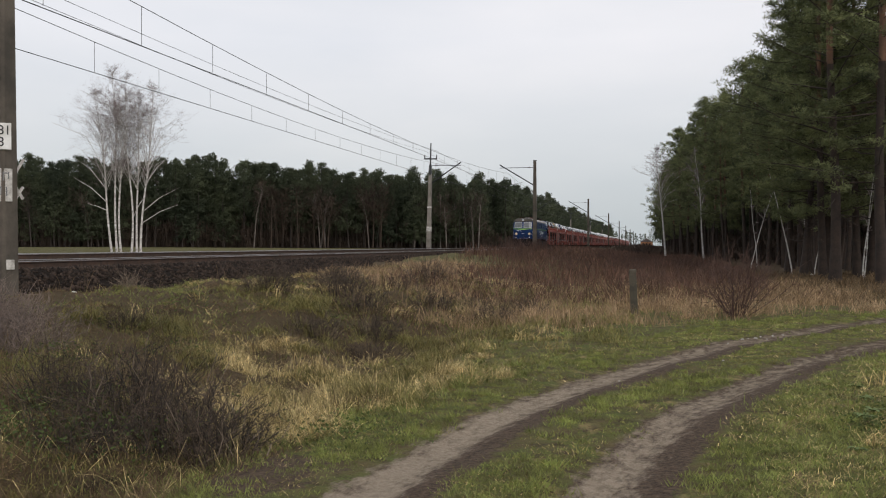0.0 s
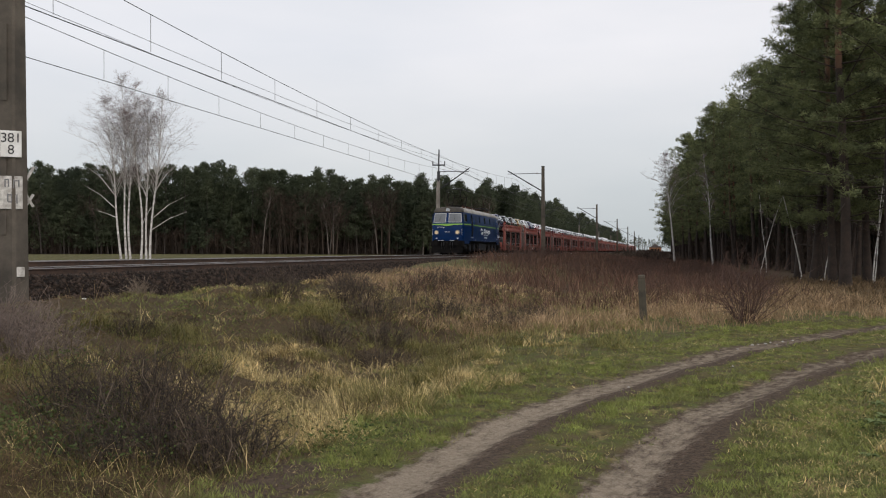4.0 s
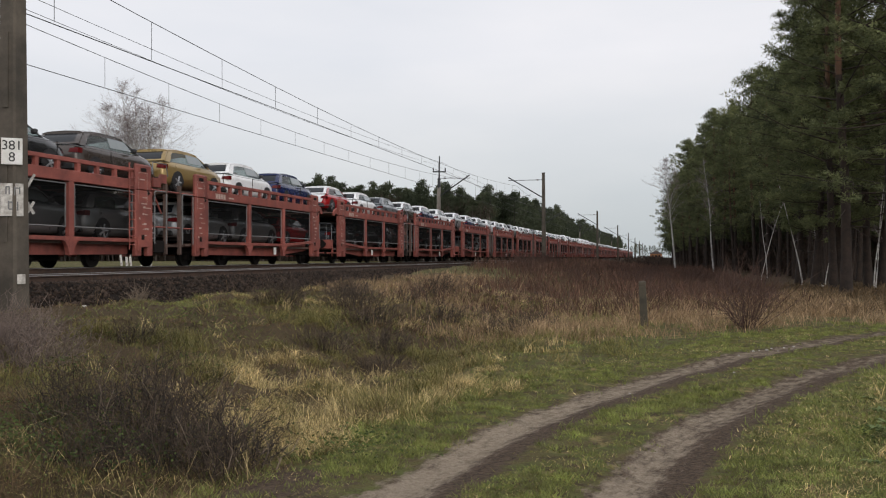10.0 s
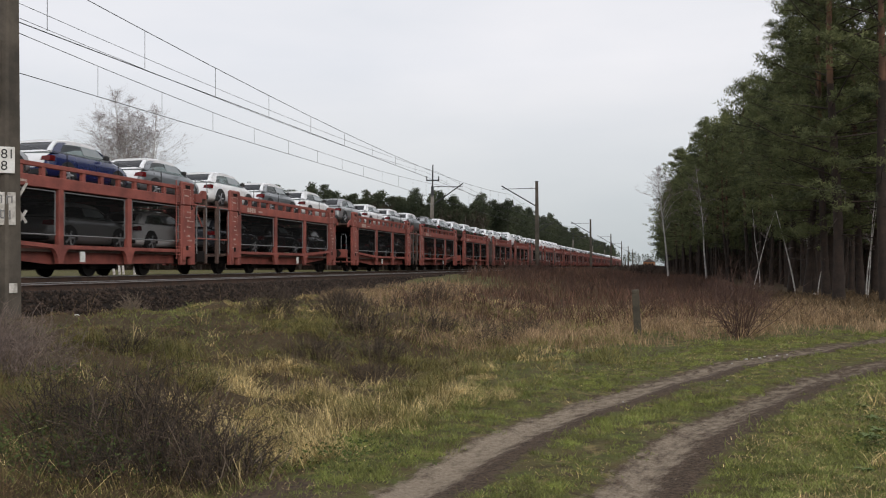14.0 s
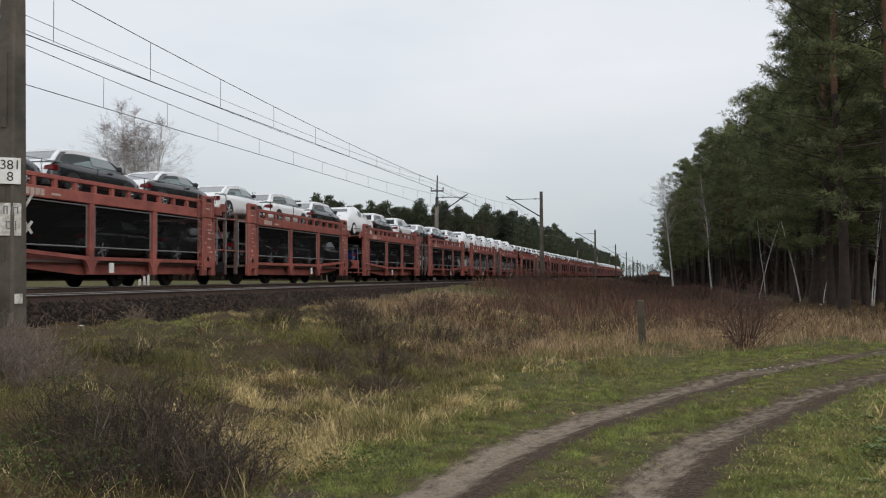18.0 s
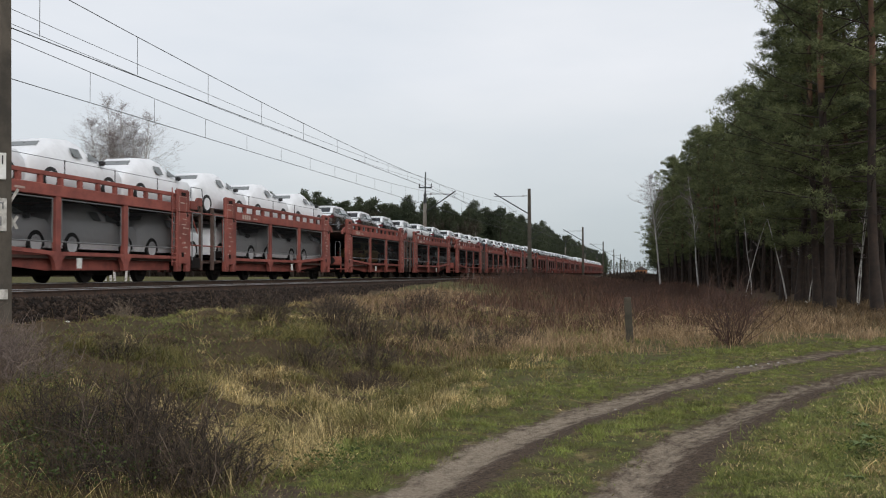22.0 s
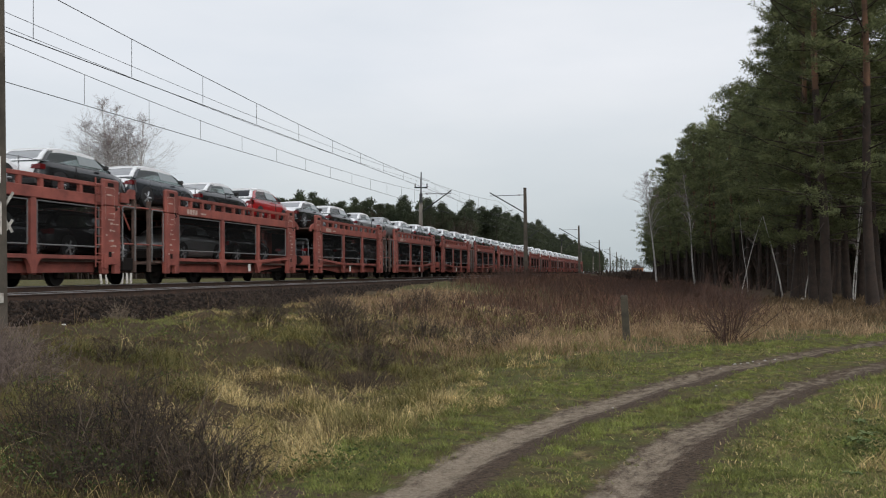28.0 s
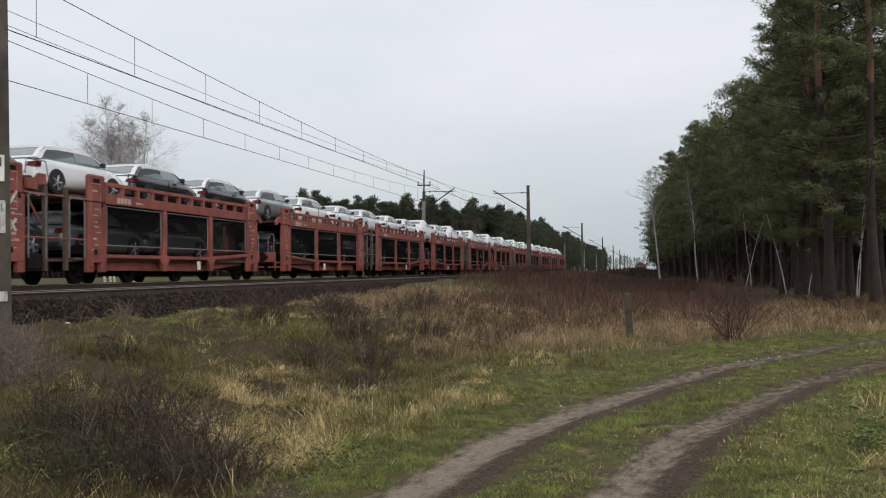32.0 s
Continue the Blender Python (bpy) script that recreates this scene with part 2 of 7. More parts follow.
grass_rust = leafy("rust-brown weeds", (0.235, 0.160, 0.088), (0.055, 0.040, 0.024), scale=2.2, per_island=0.7, mottle=0.9, fine=3.5)
brush_red = leafy("dark red-brown twigs", (0.185, 0.103, 0.072), (0.075, 0.046, 0.036), scale=0.6, per_island=0.8, mottle=0.7, fine=2.0)
leaf_green = leafy("bramble leaf", (0.11, 0.15, 0.045), (0.06, 0.08, 0.03), scale=3, per_island=0.8)
weed_leaf = leafy("grey-green weed leaf", (0.21, 0.27, 0.11), (0.13, 0.17, 0.065), scale=6, per_island=0.2)
brick_far = mat("orange-brown brick", (0.42, 0.19, 0.09), 0.9, scale=2, var=0.3)
roof_far = mat("grey roof tiles", (0.16, 0.13, 0.12), 0.85, scale=2, var=0.3)
cane_mat = mat("pale dry cane", (0.24, 0.185, 0.135), 0.85, scale=8, var=0.4)
twig_mauve = mat("mauve-grey stems", (0.225, 0.172, 0.145), 0.95, scale=1.5, var=0.4, per_island=0.8)
field_green = mat("winter crop field", (0.115, 0.205, 0.07), 0.9, scale=0.05, var=0.3, second=(0.165, 0.20, 0.09), fine=3, bump=0.3)


def ground_material():
    """Moss, dull grass and litter in patches, the bank's dark litter also painted shade; bare wet soil and pale sand
    where wheels run; needle litter under the pines.
    """
    m = mat("soil and moss", (0.088, 0.105, 0.030), 0.95, scale=2.6, var=0.7, second=(0.105, 0.082, 0.038), fine=34, bump=1.0, dist=0.04, spec=0.15)
    nt = m.node_tree
    n, l = nt.nodes, nt.links
    hue = [q for q in n if q.bl_idname == "ShaderNodeHueSaturation"][0]
    tc = [q for q in n if q.bl_idname == "ShaderNodeTexCoord"][0]
    def noise(scale, detail=6.0, rough=0.65, stretch=(1, 1, 1), turn=0.0):
        mp = n.new("ShaderNodeMapping")
        mp.inputs["Scale"].default_value, mp.inputs["Rotation"].default_value = stretch, (0, 0, turn)
        l.new(tc.outputs["Object"], mp.inputs[0])
        q = n.new("ShaderNodeTexNoise")
        q.inputs["Scale"].default_value, q.inputs["Detail"].default_value, q.inputs["Roughness"].default_value = scale, detail, rough
        l.new(mp.outputs[0], q.inputs["Vector"])
        return q.outputs[0]
    def math_(op, a, b, c=None):
        q = n.new("ShaderNodeMath")
        q.operation = op
        for i, w in enumerate((a, b, c)):
            if w is None:
                continue
            if isinstance(w, (int, float)):
                q.inputs[i].default_value = w
            else:
                l.new(w, q.inputs[i])
        return q.outputs[0]
    def band(value, lo, hi):
        q = n.new("ShaderNodeMapRange")
        q.inputs["From Min"].default_value, q.inputs["From Max"].default_value = lo, hi
        l.new(value, q.inputs["Value"])
        return q.outputs[0]
    def blend(f, a, b):
        q = n.new("ShaderNodeMix")
        q.data_type = "RGBA"
        l.new(f, q.inputs[0])
        for i, w in ((6, a), (7, b)):
            if isinstance(w, tuple):
                q.inputs[i].default_value = (*w, 1)
            else:
                l.new(w, q.inputs[i])
        return q.outputs[2]
    def attribute(name):
        q = n.new("ShaderNodeAttribute")
        q.attribute_name = name
        return q.outputs["Fac"]
    rough_edge = math_("MULTIPLY_ADD", noise(5.0, 9, 0.72), 1.5, -0.75)
    lane = n.new("ShaderNodeCombineXYZ")
    along = n.new("ShaderNodeSeparateXYZ")
    l.new(tc.outputs["Object"], along.inputs[0])
    l.new(math_("MULTIPLY", attribute("across"), 5.0), lane.inputs[0])
    l.new(math_("MULTIPLY", along.outputs[1], 1.7), lane.inputs[1])
    lanes = n.new("ShaderNodeTexNoise")
    lanes.inputs["Scale"].default_value, lanes.inputs["Detail"].default_value, lanes.inputs["Roughness"].default_value = 2.0, 8, 0.75
    l.new(lane.outputs[0], lanes.inputs["Vector"])
    streak = math_("ADD", math_("MULTIPLY_ADD", lanes.outputs[0], 2.3, -1.15), math_("MULTIPLY", rough_edge, 0.4))
    clods = noise(26, 4, 0.6)
    col = blend(band(noise(4.5, 6, 0.7), 0.49, 0.62), hue.outputs[0], (0.060, 0.044, 0.025))
    col = blend(band(noise(2.3, 8, 0.75), 0.55, 0.68), col, (0.28, 0.21, 0.10))
    litter = blend(noise(9, 6, 0.7), (0.030, 0.022, 0.014), (0.125, 0.090, 0.052))
    col = blend(band(math_("ADD", attribute("litter"), rough_edge), 0.36, 0.66), col, litter)
    wet = blend(band(clods, 0.3, 0.7), (0.034, 0.024, 0.017), (0.125, 0.088, 0.062))
    col = blend(band(math_("ADD", attribute("bare"), rough_edge), 0.38, 0.56), col, wet)
    sand = blend(band(noise(17, 8, 0.8), 0.3, 0.7), (0.175, 0.138, 0.102), (0.345, 0.285, 0.213))
    col = blend(band(math_("ADD", attribute("pale"), streak), 0.36, 0.86), col, sand)
    l.new(col, n["Principled BSDF"].inputs["Base Color"])
    return m


def mesh_material():
    """Fine wire mesh: half holes, half dark wire."""
    m = bpy.data.materials.new("fine dark wire mesh")
    m.use_nodes = True
    n, l = m.node_tree.nodes, m.node_tree.links
    n["Principled BSDF"].inputs["Base Color"].default_value = (0.012, 0.012, 0.012, 1)
    n["Principled BSDF"].inputs["Roughness"].default_value = 0.9
    n["Principled BSDF"].inputs["Specular IOR Level"].default_value = 0.05
    hole, mix = n.new("ShaderNodeBsdfTransparent"), n.new("ShaderNodeMixShader")
    mix.inputs[0].default_value = 0.36
    l.new(hole.outputs[0], mix.inputs[1])
    l.new(n["Principled BSDF"].outputs[0], mix.inputs[2])
    l.new(mix.outputs[0], n["Material Output"].inputs[0])
    return m


def see_through(m, share, tint):
    """Lets part of the light pass through a glossy pane."""
    n, l = m.node_tree.nodes, m.node_tree.links
    hole, mix = n.new("ShaderNodeBsdfTransparent"), n.new("ShaderNodeMixShader")
    hole.inputs[0].default_value = (*tint, 1)
    mix.inputs[0].default_value = share
    l.new(n["Principled BSDF"].outputs[0], mix.inputs[1])
    l.new(hole.outputs[0], mix.inputs[2])
    l.new(mix.outputs[0], n["Material Output"].inputs[0])


see_through(car_glass, 0.55, (0.80, 0.88, 0.86))
wire_mesh = mesh_material()
soil = ground_material()

# ---- mesh helpers ----
class Geo:
    """Collects vertices and faces of one part."""
    def __init__(self):
        self.v, self.f = [], []

    def add(self, verts, faces):
        o = len(self.v)
        self.v += [tuple(p) for p in verts]
        self.f += [tuple(o + i for i in q) for q in faces]
        return self

    def box(self, x0, x1, y0, y1, z0, z1, c=0.0):
        if c <= 0:
            vs = [(x, y, z) for x in (x0, x1) for y in (y0, y1) for z in (z0, z1)]
            return self.add(vs, [(0, 1, 3, 2), (4, 6, 7, 5), (0, 4, 5, 1), (2, 3, 7, 6), (0, 2, 6, 4), (1, 5, 7, 3)])
        ring = lambda xa, xb, ya, yb, z, k: [(xa + k, ya, z), (xb - k, ya, z), (xb, ya + k, z), (xb, yb - k, z), (xb - k, yb, z), (xa + k, yb, z), (xa, yb - k, z), (xa, ya + k, z)]
        return self.loft([ring(x0 + c, x1 - c, y0 + c, y1 - c, z0, c * 0.5), ring(x0, x1, y0, y1, z0 + c, c), ring(x0, x1, y0, y1, z1 - c, c), ring(x0 + c, x1 - c, y0 + c, y1 - c, z1, c * 0.5)])

    def loft(self, rings, cap=True, closed=True):
        n, fs, vs = len(rings[0]), [], []
        for r in rings:
            vs += list(r)
        for k in range(len(rings) - 1):
            for i in range(n if closed else n - 1):
                j = (i + 1) % n
                fs.append((k * n + i, k * n + j, (k + 1) * n + j, (k + 1) * n + i))
        if cap:
            fs.append(tuple(range(n))[::-1])
            fs.append(tuple((len(rings) - 1) * n + i for i in range(n)))
        return self.add(vs, fs)

    def tube(self, pts, radii, n=8, cap=True):
        rings = []
        for i, p in enumerate(pts):
            p = Vector(p)
            d = (Vector(pts[min(i + 1, len(pts) - 1)]) - Vector(pts[max(i - 1, 0)])).normalized()
            a = d.orthogonal().normalized() if abs(d.z) > 0.99 else d.cross(Vector((0, 0, 1))).normalized()
            b = d.cross(a)
            r = radii[i] if hasattr(radii, "__len__") else radii
            rings.append([p + a * (r * math.cos(t)) + b * (r * math.sin(t)) for t in (2 * math.pi * q / n for q in range(n))])
        return self.loft(rings, cap)

    def prism(self, poly, axis, a, b):
        """A polygon in the other two axes, drawn out from a to b along axis."""
        place = {"x": lambda p, h: (h, p[0], p[1]), "y": lambda p, h: (p[0], h, p[1]), "z": lambda p, h: (p[0], p[1], h)}[axis]
        return self.loft([[place(p, a) for p in poly], [place(p, b) for p in poly]])

    def disc(self, c, axis, r, w, n=20):
        """A round plate or wheel of thickness w centred at c."""
        d = {"x": Vector((1, 0, 0)), "y": Vector((0, 1, 0)), "z": Vector((0, 0, 1))}[axis] * (w / 2)
        return self.tube([Vector(c) - d, Vector(c) + d], r, n)

    def mesh(self, name, smooth=0):
        me = bpy.data.meshes.new(name)
        me.from_pydata(self.v, [], self.f)
        if smooth:
            me.shade_smooth()
            me.set_sharp_from_angle(angle=radians(smooth))
        me.update()
        return me


def part(name, geo, material, parent, label="", smooth=35):
    ob = new(name, geo.mesh(name, smooth) if isinstance(geo, Geo) else geo)
    if not ob.data.materials:
        ob.data.materials.append(material)
    ob.parent = parent
    return tagged(ob, label=label)


def thing(name, label, category, group="", kind="", m=None):
    ob = new(name)
    ob.empty_display_size = 0.3
    if m is not None:
        ob.matrix_basis = m
    return tagged(ob, label, category, group, kind)


def lettering(text, size, material, parent, m, name="lettering", label=""):
    cu = bpy.data.curves.new(name, "FONT")
    cu.body, cu.size, cu.extrude, cu.align_x, cu.align_y = text, size, 0.003, "CENTER", "CENTER"
    ob = new(name, cu)
    dg = bpy.context.evaluated_depsgraph_get()
    me = bpy.data.meshes.new_from_object(ob.evaluated_get(dg))
    bpy.data.objects.remove(ob)
    me.materials.clear()
    me.materials.append(material)
    ob = new(name, me)
    ob.parent, ob.matrix_basis = parent, m
    return tagged(ob, label=label)


def big_mesh(name, verts, faces, material, smooth=False, normals=None):
    """Many joined pieces from numpy arrays; faces all of one size; normals at the vertices, if they are not the faces' own."""
    me = bpy.data.meshes.new(name)
    nv, nf, k = len(verts), len(faces), faces.shape[1]
    me.vertices.add(nv)
    me.vertices.foreach_set("co", np.asarray(verts, np.float32).ravel())
    me.loops.add(nf * k)
    me.loops.foreach_set("vertex_index", np.asarray(faces, np.int32).ravel())
    me.polygons.add(nf)
    me.polygons.foreach_set("loop_start", np.arange(0, nf * k, k, dtype=np.int32))
    if smooth:
        me.polygons.foreach_set("use_smooth", np.ones(nf, bool))
    me.update(calc_edges=True)
    if normals is not None:
        me.polygons.foreach_set("use_smooth", np.ones(nf, bool))
        me.normals_split_custom_set_from_vertices(normals)
    me.materials.append(material)
    return me

# ---- the plan: +y runs along the railway, x to the right of it ----
NEAR_X, FAR_X = -13.5, -17.5          # track centres
NEAR_Z, FAR_Z = 1.285, 1.385          # rail tops
MAST_X, MAST_FAR_X = -10.9, -20.4
FIELD_Z, FIELD_RISE = 0.38, 0.0075


def smooth_step(a, b, x):
    t = np.clip((x - a) / (b - a), 0, 1)
    return t * t * (3 - 2 * t)


def rut_left(y):
    c = np.clip(y, 2, 20)
    return -1.89 - 0.122 * c + 0.0207 * c * c + (y > 20) * 0.75 * (y - 20)


def rut_right(y):
    c = np.clip(y, 2, 17)
    return -0.38 - 0.144 * c + 0.02405 * c * c + (y > 17) * 0.70 * (y - 17)


def bumps(x, y):
    return (0.5 * np.sin(0.71 * x + 1.3) * np.sin(0.53 * y + 0.4) + 0.35 * np.sin(1.7 * x + 0.9 * y) + 0.3 * np.sin(0.37 * x - 1.23 * y + 2.0)
            + 0.18 * np.sin(3.1 * x - 1.1 * y) * np.sin(2.3 * y + 0.5 * x))


def height(x, y):
    """The lie of the land: flat road, a bank that climbs to the ballast, a field beyond."""
    x, y = np.asarray(x, float), np.asarray(y, float)
    bank = 0.66 * smooth_step(-3.2, -10.2, x)
    verge = 0.42 * smooth_step(26, 52, y) * smooth_step(1.5, -5.5, x)
    knoll = 0.34 * np.exp(-(((x + 7.2) / 1.9) ** 2 + ((y - 15.5) / 3.4) ** 2)) + 0.25 * np.exp(-(((x + 5.0) / 1.5) ** 2 + ((y - 19) / 3) ** 2))
    ditch = -0.16 * np.exp(-((x + 3.9) / 0.9) ** 2) * (1 - smooth_step(24, 34, y))
    field = (FIELD_Z - 0.66) * smooth_step(-21.5, -25, x) + FIELD_RISE * np.clip(-25.5 - x, 0, 80)
    rough = (0.075 * bumps(x, y) + 0.075 * bumps(x * 2.3 + 1, y * 2.3))  * smooth_step(-1.5, -4.5, x) * smooth_step(-24, -20, x) + 0.03 * bumps(x * 1.7, y * 1.7) * (1 - smooth_step(-1.5, -4.5, x))
    mounds = np.sin(3.7 * x + 0.9 * np.sin(1.3 * y)) * np.sin(2.9 * y + 1.1 * np.sin(1.7 * x)) + 0.7 * np.sin(6.3 * x + 1.9 * y + 0.6) * np.sin(5.1 * y - 2.2 * x)
    rough = rough + 0.075 * mounds * smooth_step(-2.6, -4.2, x) * smooth_step(-10.9, -9.6, x) * (1 - smooth_step(30, 42, y))
    near = (y < 40)
    ruts = -0.055 * (np.exp(-((x - 0.1 - rut_left(y)) / 0.24) ** 2) + np.exp(-((x - 0.1 - rut_right(y)) / 0.24) ** 2)) * near
    return bank + verge + knoll + ditch + field + rough + ruts


def steps(*spans):
    out = []
    for a, b, s in spans:
        out += list(np.arange(a, b - 1e-6, s))
    return np.array(out + [spans[-1][1]])


def ground():
    xs = steps((-2600, -300, 230), (-300, -60, 24), (-60, -24, 3), (-24, -12, 1.0), (-12, -3, 0.3), (-3, 7, 0.13), (7, 16, 0.5), (16, 60, 4), (60, 300, 24), (300, 2600, 230))
    ys = steps((-2600, -300, 230), (-300, -40, 26), (-40, -8, 4), (-8, 4, 0.5), (4, 20, 0.14), (20, 40, 0.4), (40, 110, 2), (110, 400, 12), (400, 1000, 60), (1000, 4400, 340))
    gx, gy = np.meshgrid(xs, ys)
    gz = height(gx, gy)
    nx, ny = len(xs), len(ys)
    i = (np.arange(ny - 1)[:, None] * nx + np.arange(nx - 1)[None]).ravel()
    me = big_mesh("ground", np.stack([gx, gy, gz], -1).reshape(-1, 3), np.stack([i, i + 1, i + nx + 1, i + nx], 1), soil, True)
    bare, pale, across = np.zeros_like(gx), np.zeros_like(gx), np.full_like(gx, 9.0)
    for k, rut in enumerate((rut_left, rut_right)):
        slope = 1 / np.sqrt(1 + (0.06 * gy - 0.3) ** 2)
        d = (gx - rut(gy)) * slope + 0.03 * np.sin(gy * 0.9 + k)
        inside = (gy < 40) * 1.0
        across = np.where(np.abs(d) < np.abs(across), d, across)
        bare = np.maximum(bare, np.clip(1.0 - np.maximum(np.abs(d - 0.20) - 0.17, 0) / 0.33, 0, 1) * inside)
        fade = np.interp(gy, [5, 9, 14, 24], [1.0, 0.85, 0.62, 0.5])
        pale = np.maximum(pale, np.clip(1.0 - np.maximum(np.abs(d - 0.06) - 0.10, 0) / 0.24, 0, 1) * fade * inside * (1.0 if k == 0 else 0.82))
    bare = np.maximum(bare, 1.0 * np.exp(-(((gx + 2.75) / 0.6) ** 2 + ((gy - 5.9) / 0.8) ** 2)))
    bare = np.maximum(bare, 0.8 * np.exp(-(((gx - 3.2) / 0.45) ** 2 + ((gy - 8.0) / 1.3) ** 2)))
    wood_edge = np.interp(gy, [20, 30, 40, 60, 110, 200], [14, 8.0, 6.2, 6.0, 5.0, 3.0])
    litter = smooth_step(-0.8, 1.2, gx - wood_edge) * (gy > 20) * (gx < 300)
    # bank litter doubles as painted shade in the hollows between tussocks
    litter = np.maximum(litter, 0.72 * smooth_step(-2.2, -3.4, gx) * (gx > -12) * (gy < 40))
    litter = np.maximum(litter, 0.8 * smooth_step(45, 70, gy) * (gx > -11) * (gx < 8))
    for name, value in (("bare", bare), ("pale", pale), ("litter", litter), ("across", across)):
        me.attributes.new(name, "FLOAT", "POINT").data.foreach_set("value", np.clip(value, -1, 1).astype(np.float32).ravel())
    return tagged(new("ground", me), "rough grassy ground with a muddy two-rut dirt road", "ground", kind="structure")


ground()
fld = Geo()
for xa, xb in ((-25.5, -60.0), (-60.0, -105.5), (-105.5, -700.0)):
    za, zb = (FIELD_Z + 0.05 + FIELD_RISE * min(80.0, -25.5 - q) for q in (xa, xb))
    fld.add([(xa, -400, za), (xa, 160, za), (xb, 160, zb), (xb, -400, zb)], [(0, 1, 2, 3)])
tagged(part("field", fld, field_green, None), "flat green winter crop field beyond the railway", "field", kind="structure")


# ---- the railway ----
def ballast():
    bed = Geo()
    prof = [(-23.0, 0.55), (-20.3, 1.15), (-19.0, 1.22), (-15.6, 1.14), (-12.05, 1.12), (-11.1, 0.62), (-11.0, 0.3), (-23.0, 0.3)]
    bed.prism(prof, "y", -400, 900)
    root = thing("ballast_bed", "dark grey crushed-stone ballast bed under two tracks", "ballast", kind="structure")
    part("bed", bed, ballast_fines, root)
    rng = np.random.default_rng(4)
    n = 26000
    y = np.where(rng.random(n) < 0.75, rng.uniform(8, 50, n), rng.uniform(50, 120, n))
    x = np.where(rng.random(n) < 0.62, rng.uniform(-12.2, -10.75, n), rng.uniform(-20.2, -12.0, n))
    z = np.interp(x, [-20.3, -19, -15.6, -12.05, -11.1, -10.7], [1.15, 1.22, 1.14, 1.12, 0.64, 0.6])
    s = rng.uniform(0.026, 0.065, n) * np.where(y > 50, 1.5, 1)
    base = np.array([(1, 0, 0), (-1, 0, 0), (0, 1, 0), (0, -1, 0), (0, 0, 1), (0, 0, -1)], float)
    jit = base[None] * rng.uniform(0.6, 1.25, (n, 6, 1)) + rng.uniform(-0.25, 0.25, (n, 6, 3))
    v = jit * s[:, None, None] + np.stack([x, y, z], 1)[:, None]
    f = np.array([(0, 2, 4), (2, 1, 4), (1, 3, 4), (3, 0, 4), (2, 0, 5), (1, 2, 5), (3, 1, 5), (0, 3, 5)])
    faces = (np.arange(n)[:, None, None] * 6 + f[None]).reshape(-1, 3)
    ob = part("stones", big_mesh("stones", v.reshape(-1, 3), faces, stone), stone, root)
    tagged(ob, kind="stuff")


def track(cx, top, label):
    root = thing("railway_track", label, "track", "railway tracks", "structure")
    foot = [(-0.075, 0), (0.075, 0), (0.075, 0.012), (0.012, 0.03), (0.010, 0.125), (0.036, 0.138), (0.036, 0.160), (-0.036, 0.160), (-0.036, 0.138), (-0.010, 0.125), (-0.012, 0.03), (-0.075, 0.012)]
    for side in (-0.7535, 0.7535):
        g, h = Geo(), Geo()
        g.prism([(cx + side + a, top - 0.172 + b) for a, b in foot], "y", -400, 900)
        h.prism([(cx + side + a, top + b) for a, b in ((-0.034, -0.0115), (0.034, -0.0115), (0.030, 0.0), (-0.030, 0.0))], "y", -400, 900)
        r = part("rail", g, rusty, root)
        part("running_surface", h, rail_head, r, "shiny worn rail head")
    return root


def sleepers(root, cx, top):
    g = Geo()
    g.prism([(-1.3, 0), (1.3, 0), (1.28, 0.17), (0.45, 0.17), (0.35, 0.13), (-0.35, 0.13), (-0.45, 0.17), (-1.28, 0.17)], "y", -0.13, 0.13)
    me = g.mesh("sleeper")
    me.materials.append(sleeper_mat)
    for i in range(75):
        ob = new("sleeper", me)
        ob.parent, ob.location = root, (cx, 6 + i * 0.6, top - 0.172 - 0.165)


ballast()
near_track = track(NEAR_X, NEAR_Z, "near railway track with rusty rails on ballast")
far_track = track(FAR_X, FAR_Z, "far railway track with rusty rails on ballast")

# ---- masts and wires ----
def cantilever(root, x0, reach, z, near):
    """The bracket that holds the wires over one track."""
    s = 1 if reach > 0 else -1
    part("strut", Geo().tube([(x0, 0, z + 0.2), (x0 + reach, 0, z + 2.15)], 0.055, 8), dark_steel, root)
    part("tie", Geo().tube([(x0, 0, z + 1.85), (x0 + reach, 0, z + 1.85)], 0.03, 6), dark_steel, root)
    part("steady_arm", Geo().tube([(x0 + reach * 0.32, 0, z + 0.45), (x0 + reach * 0.95, 0, z + 0.05)], 0.02, 6), dark_steel, root)
    for q in (0.10, 0.16, 0.22):
        part("insulator", Geo().disc((x0 + s * (q + 0.25), 0, z + 1.85), "x", 0.07, 0.035, 10), porcelain, root)


def mast_near(y, top, plated):
    base = float(height(MAST_X, y)) - 0.3
    root = thing("catenary_mast", "weathered grey concrete catenary mast beside the track", "mast", "catenary masts", m=pose(MAST_X, y, base))
    h = top - base
    pole = Geo()
    rings = []
    for z in np.linspace(0, h, 9):
        a, b = 0.205 - 0.075 * z / h, 0.165 - 0.06 * z / h
        rings.append([(a, -b, z), (a, b, z), (a * 0.8, b * 1.25, z), (-a * 0.8, b * 1.25, z), (-a, b, z), (-a, -b, z), (-a * 0.8, -b * 1.25, z), (a * 0.8, -b * 1.25, z)])
    part("pole", pole.loft(rings), concrete, root)
    for k in range(3):
        part("recess", Geo().box(-0.05, 0.05, -0.215 + 0.018 * k, -0.17, 1.6 + k * 2.3, 2.9 + k * 2.3), concrete, root)
    cantilever(root, -0.15, -3.2, 7.15 - base, True)
    part("cap", Geo().box(-0.16, 0.16, -0.16, 0.16, h, h + 0.05, 0.015), concrete, root)
    if plated:
        plate(root, base)
    return root


